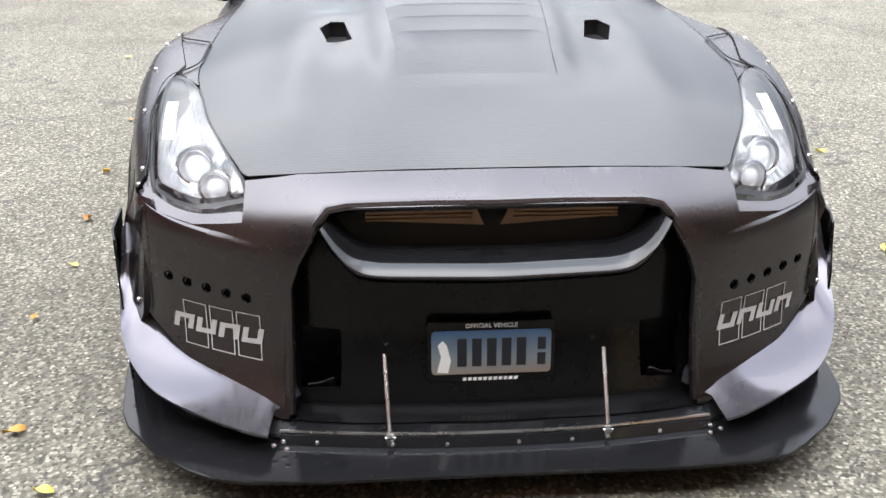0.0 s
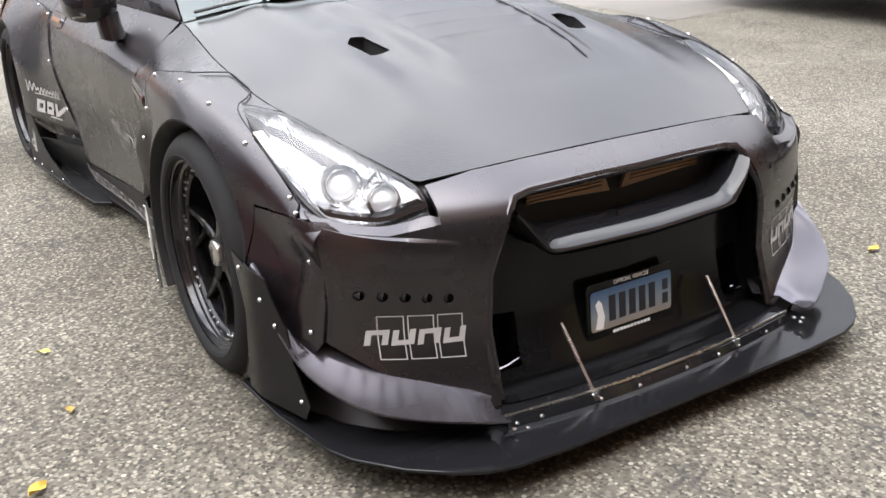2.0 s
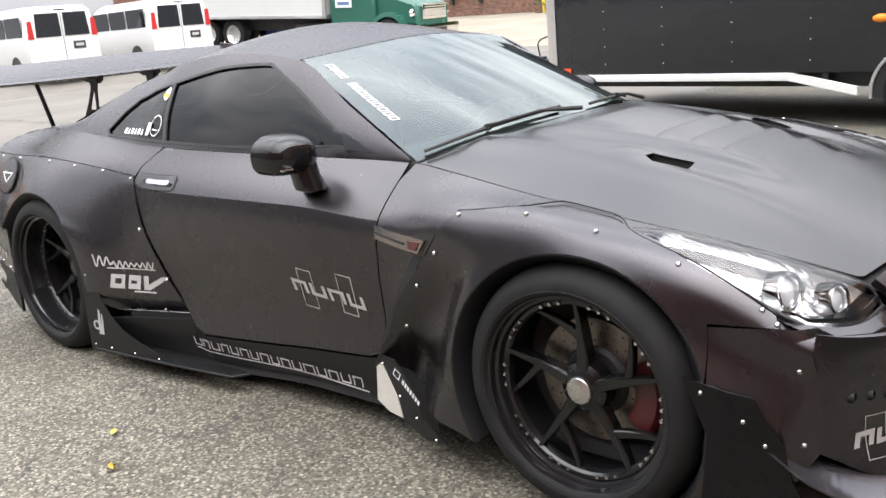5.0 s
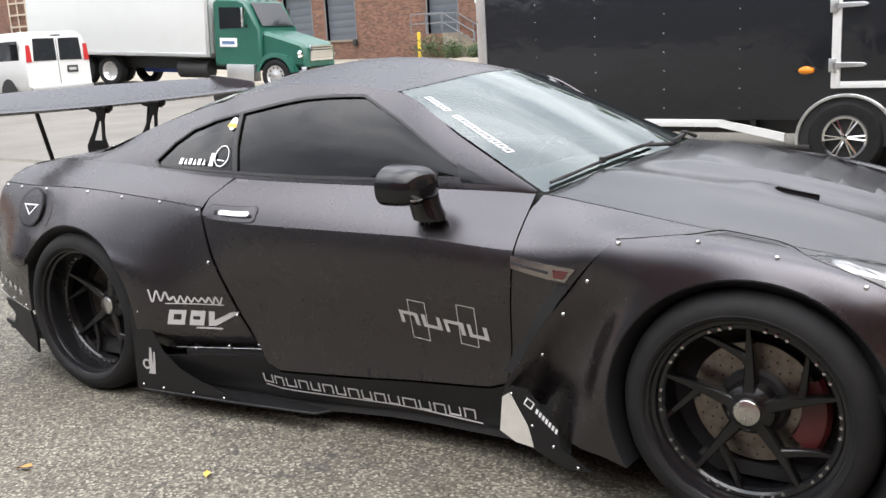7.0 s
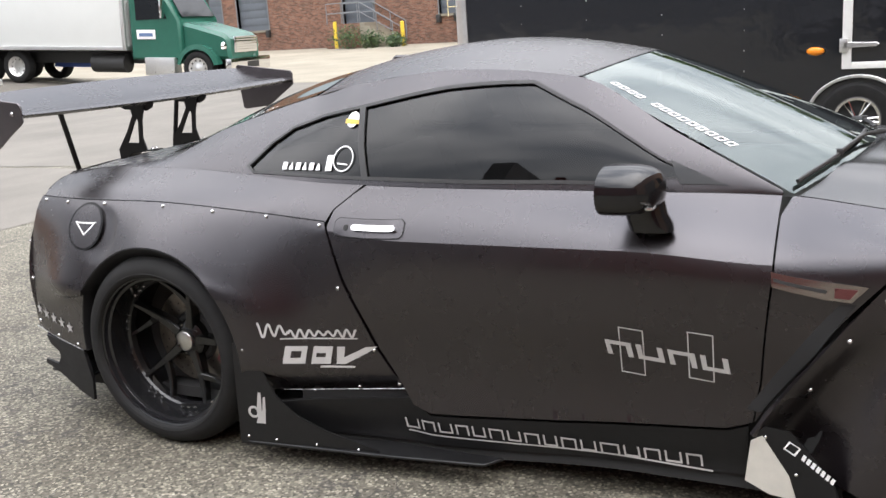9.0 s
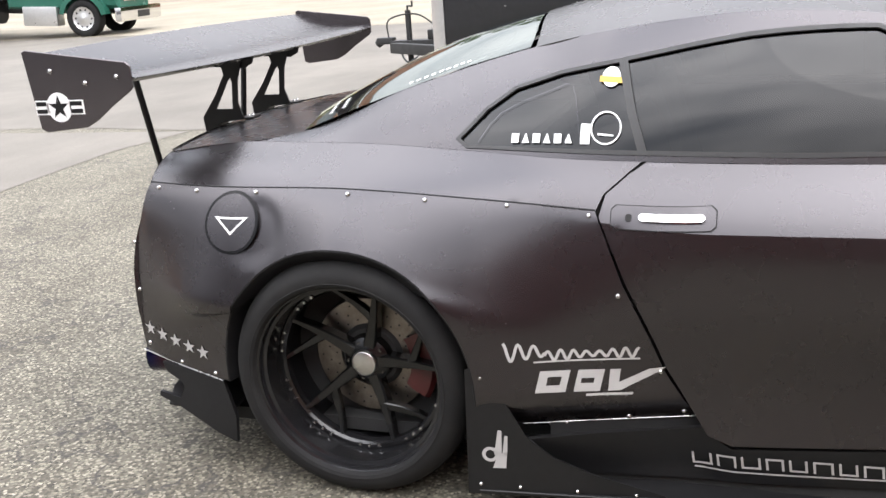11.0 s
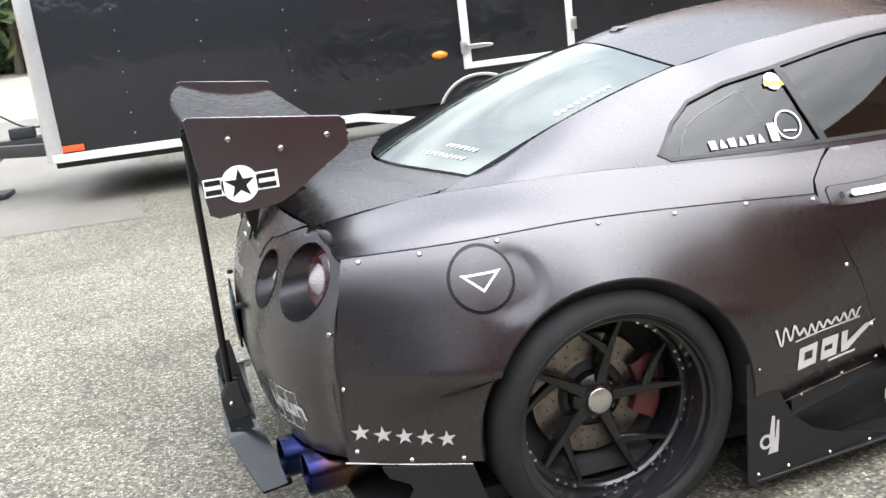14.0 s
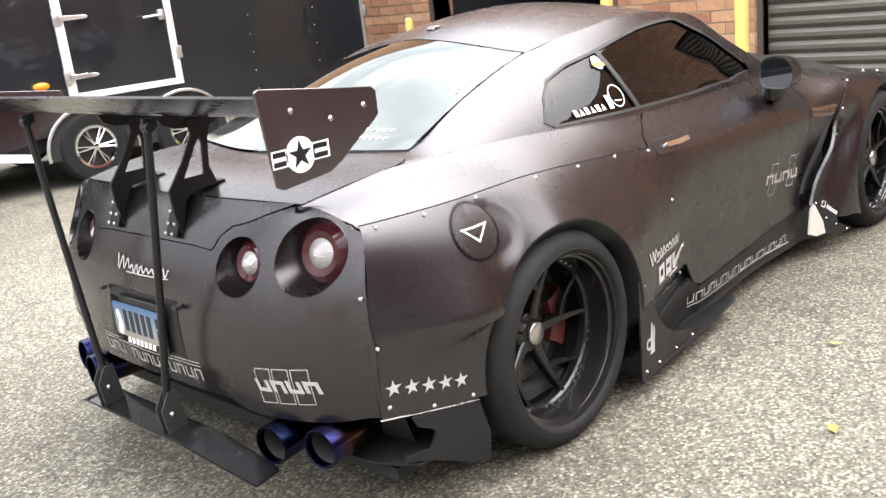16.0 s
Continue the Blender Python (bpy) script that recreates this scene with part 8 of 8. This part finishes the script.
scrawl("quarter_script", 5.2, 0.455, 0.335, 0.052, 0.0075, SIDE_MARK, sv, 1, "thin silver script mark", (1, -1))
logo = [[[(5.125, 0.365), (5.05, 0.365), (5.036, 0.425), (5.111, 0.425)], [(5.098, 0.385), (5.064, 0.385), (5.058, 0.408), (5.092, 0.408)]],
        [[(5.03, 0.365), (4.965, 0.365), (4.951, 0.425), (5.016, 0.425)], [(5.012, 0.388), (4.98, 0.388), (4.977, 0.402), (5.009, 0.402)]],
        [(4.945, 0.365), (4.915, 0.365), (4.825, 0.413), (4.8, 0.43), (4.842, 0.425), (4.918, 0.388), (4.912, 0.425), (4.938, 0.425)],
        [(5.0, 0.352), (4.885, 0.352), (4.883, 0.359), (4.998, 0.359)]]
mark("quarter_logo", logo, SIDE_MARK, (1, 0, 0), M_decal, sv, (1, -1), "slanted silver logo")
mark("sill_script", hollow(blocks(4.735, 0.143, (0.05, 0.048, 0.048, 0.044, 0.044), 0.036, 0.012, -0.1) + blocks(4.44, 0.143, (0.048, 0.044, 0.048, 0.044, 0.048, 0.048, 0.058, 0.048, 0.048, 0.048, 0.046), 0.036, 0.0125, -0.1), 0.006) + [[(4.73, 0.131), (3.76, 0.131), (3.76, 0.136), (4.73, 0.136)]], lambda a, b: sill_fn(a, b) + (0.008, 0, 0.0015), (1, 0, 0), M_decal, sv, (1, -1), "silver block lettering")
mark("star", [star_poly(6.335 - 0.052 * i, 0.442 - 0.0115 * i, 0.024) for i in range(5)], SIDE_MARK, (1, 0, 0), M_decal, sv, (1, -1), "five silver stars")
GL = cabin_fn(0.0)
mark("window_word", [[(5.216 - 0.029 * i, 0.974), (5.196 - 0.029 * i, 0.974), (5.2 - 0.029 * i + (0.005 if i % 2 else -0.004), 0.996), (5.212 - 0.029 * i + (-0.005 if i % 2 else 0.004), 0.996)] for i in range(6)], GL, (1, 0, 0), M_white, cv, (1, -1), "white block mark")
mark("window_drawing", [[ring_poly(4.965, 1.01, 0.04, 24), ring_poly(4.965, 1.01, 0.036, 24)], [(5.03, 0.972), (5.005, 0.972), (5.005, 1.02), (5.03, 1.02)], [(4.985, 0.993), (4.945, 0.99), (4.945, 0.994), (4.985, 0.998)]], GL, (1, 0, 0), M_white, cv, (1, -1), "white ring drawing")
glass_line = [(5.31, 0.976), (5.285, 1.015), (5.255, 1.045), (5.2, 1.072), (5.08, 1.114), (5.062, 1.108), (5.05, 1.08), (5.03, 0.976)]
mark("window_outline", [[a, b, (b[0] - 0.0007, b[1] - 0.0007), (a[0] - 0.0007, a[1] - 0.0007)] for a, b in zip(glass_line, glass_line[1:])], GL, (1, 0, 0), M_lip, cv, (1, -1), "thin line on the quarter glass")
mark("window_badge", [ring_poly(4.96, 1.13, 0.024, 24)], GL, (1, 0, 0), M_white, cv, (1, -1), "round white badge")
mark("window_badge_band", [[(4.99, 1.118), (4.93, 1.114), (4.93, 1.128), (4.99, 1.132)]], cabin_fn(0.0012), (1, 0, 0), speckled("badge_gold", (0.55, 0.36, 0.05), 0.4, vary=0.1), cv, (1, -1), "gold band")
# corner emblems on the bumper and rear
nf, tf = (lambda a, b: nose(a, b, 0.0022)), (lambda a, b: tail(a, b, 0.0022))
same = lambda a, b: (a, b)
for sx in (1, -1):
    fb_ = [frame_of([(sx * (0.742 - 0.066 * i), 0.375 - 0.004 * i), (sx * (0.683 - 0.066 * i), 0.371 - 0.004 * i), (sx * (0.683 - 0.066 * i), 0.26 - 0.004 * i), (sx * (0.742 - 0.066 * i), 0.264 - 0.004 * i)], 0.0028) for i in range(3)]
    wd = []
    for i in range(4):
        x0, z0 = 0.772 - 0.057 * i, 0.3 - 0.003 * i
        blk = [(x0, z0), (x0 - 0.05, z0), (x0 - 0.058, z0 + 0.038), (x0 - 0.008, z0 + 0.038)] if sx < 0 else [(x0 - 0.008, z0), (x0 - 0.058, z0), (x0 - 0.05, z0 + 0.038), (x0, z0 + 0.038)]
        k = 0.27
        mixp = lambda p, q, t: (p[0] + (q[0] - p[0]) * t, p[1] + (q[1] - p[1]) * t)
        lo0, lo1 = mixp(blk[0], blk[1], k), mixp(blk[1], blk[0], k)
        hi0, hi1 = mixp(blk[3], blk[2], k), mixp(blk[2], blk[3], k)
        if i % 2 == 0:
            arch = [blk[0], lo0, mixp(lo0, hi0, 0.68), mixp(lo1, hi1, 0.68), lo1, blk[1], blk[2], blk[3]]
        else:
            arch = [blk[3], hi0, mixp(hi0, lo0, 0.68), mixp(hi1, lo1, 0.68), hi1, blk[2], blk[1], blk[0]]
        wd.append([(sx * p[0], p[1]) for p in arch])
    for nm, fn, way, dz0, xs in (("bumper_emblem", nf, (0, -1, 0), 0.0, 1.0), ("rear_emblem", tf, (0, 1, 0), 0.135, 0.93)):
        mv = lambda p: [(q[0] * xs, q[1] + dz0) for q in p]
        mark(nm, [[mv(a), mv(b)] for a, b in fb_] + [[mv(p[0]), mv(p[1])] if len(p) == 2 else mv(p) for p in wd], fn, way, M_decal, same, (1,), "silver outlined emblem")
scrawl("rear_script", -0.155, 0.712, 0.31, 0.045, 0.006, lambda a, b: tf(-np.asarray(a), b), same, -1, "thin silver script mark")
mark("rear_lettering", hollow([[(0.3 - 0.045 * i, 0.415), (0.266 - 0.045 * i, 0.415), (0.266 - 0.045 * i, 0.452), (0.3 - 0.045 * i, 0.452)] for i in range(13) if i != 3], 0.0055) + [[(0.3, z), (-0.28, z), (-0.28, z + 0.003), (0.3, z + 0.003)] for z in (0.462, 0.473)], tf, (0, 1, 0), M_decal, same, (1,), "silver block lettering")
# marks on the skirt plates and the screens
px = lambda a, b: np.stack([0.9912 - 0.12 * (5.3 - a), a, b], 1)
mark("skirt_sign", [[ring_poly(5.245, 0.19, 0.022, 16), ring_poly(5.245, 0.19, 0.013, 16)], [(5.235, 0.19), (5.215, 0.19), (5.212, 0.26), (5.222, 0.262)], [(5.215, 0.18), (5.2, 0.19), (5.197, 0.245), (5.205, 0.245)], [(5.24, 0.15), (5.205, 0.15), (5.2, 0.2), (5.225, 0.19)]], px, (1, 0, 0), M_decal, same, (1, -1), "silver ring and bars")
px2 = lambda a, b: np.stack([0.9532 - 0.2 * (a - 3.3), a, b], 1)
mark("skirt_tag", [[[(3.565, 0.265), (3.535, 0.25), (3.52, 0.275), (3.55, 0.29)], [(3.56, 0.267), (3.538, 0.256), (3.525, 0.274), (3.547, 0.285)]]] + [[(3.52 - 0.012 * i, 0.245 - 0.008 * i), (3.512 - 0.012 * i, 0.24 - 0.008 * i), (3.505 - 0.012 * i, 0.256 - 0.008 * i), (3.513 - 0.012 * i, 0.261 - 0.008 * i)] for i in range(7)], px2, (1, 0, 0), M_white, same, (1, -1), "small white tag")


def sheet_at(sh, n, m):
    g = np.asarray(sh[0]).reshape(m + 1, n + 1, 3)

    def fn(a, b):
        out = []
        for u, w in zip(a, b):
            i, j = min(int(u * n), n - 1), min(int(w * m), m - 1)
            s, t = u * n - i, w * m - j
            out.append((1 - s) * (1 - t) * g[j, i] + s * (1 - t) * g[j, i + 1] + (1 - s) * t * g[j + 1, i] + s * t * g[j + 1, i + 1] + np.array((0, 0, 0.002)))
        return np.array(out)
    return fn


mark("screen_lettering", [frame_of([(0.047, 0.9 - 0.043 * i), (0.071, 0.885 - 0.043 * i), (0.071, 0.855 - 0.043 * i), (0.047, 0.87 - 0.043 * i)], 0.0045) for i in range(14) if i != 4], sheet_at(ws, 22, 18), (0, -0.5, 1), M_white, same, (1,), "white lettering along the pillar")
mark("rear_screen_lettering", [frame_of([(0.035, 0.3 + 0.03 * i), (0.052, 0.3 + 0.03 * i), (0.052, 0.316 + 0.03 * i), (0.035, 0.316 + 0.03 * i)], 0.004) for i in range(9)], sheet_at(rg, 22, 18), (0, 0.5, 1), M_white, same, (1,), "white lettering on the rear window")
mark("rear_screen_note", [[(0.1 + 0.02 * i, 0.905), (0.11 + 0.02 * i, 0.905), (0.113 + 0.02 * i, 0.925), (0.106 + 0.02 * i, 0.925)] for i in range(9)] + [[(0.1 + 0.02 * i, 0.845), (0.11 + 0.02 * i, 0.845), (0.113 + 0.02 * i, 0.865), (0.106 + 0.02 * i, 0.865)] for i in range(7)], sheet_at(rg, 22, 18), (0, 0.5, 1), M_white, same, (1,), "small white lettering")

# ---------- brick pieces of the garage wall beside the open bay ----------
k = Mat("tan_brick", (0.36, 0.19, 0.1), 0.85)
k.base(k.mix(1.0, k.ramp(k.random(), (0.0, (0.27, 0.12, 0.065)), (0.4, (0.36, 0.19, 0.105)), (0.75, (0.42, 0.235, 0.13)), (1.0, (0.47, 0.29, 0.175))), k.grey(k.noise(14, 5), (0.3, 0.8), (0.7, 1.15)), "MULTIPLY"))
k.bump(k.noise(90), 0.3, 0.004)
M_brickpiece = k.m
wall = bpy.data.objects["wall_garage"]
bed = part("mortar_bed", join(box((1.53, -0.9, 0.0), (3.05, -0.896, 2.6)), box((5.83, -0.9, 0.0), (7.3, -0.896, 2.6))), speckled("sandy_mortar", (0.42, 0.38, 0.31), 0.9, vary=0.15, scale=40), wall)
shapes = {}
for x0, x1 in ((1.53, 3.05), (5.83, 7.3)):
    for j in range(23):
        x = x0 - (0.1525 if j % 2 else 0.0)
        while x < x1 - 0.02:
            a, b = max(x, x0), min(x + 0.293, x1)
            w = round(b - a, 3)
            if w > 0.03:
                if w not in shapes:
                    shapes[w] = mesh_of("brick", box((0, 0, 0), (w, 0.012, 0.102), 0.003), M_brickpiece, smooth=False)
                share("brick", shapes[w], Matrix.Translation((a, -0.897 + 0.0015 * math.sin(7 * a + 3 * j), 0.004 + 0.115 * j)), wall)
            x += 0.305
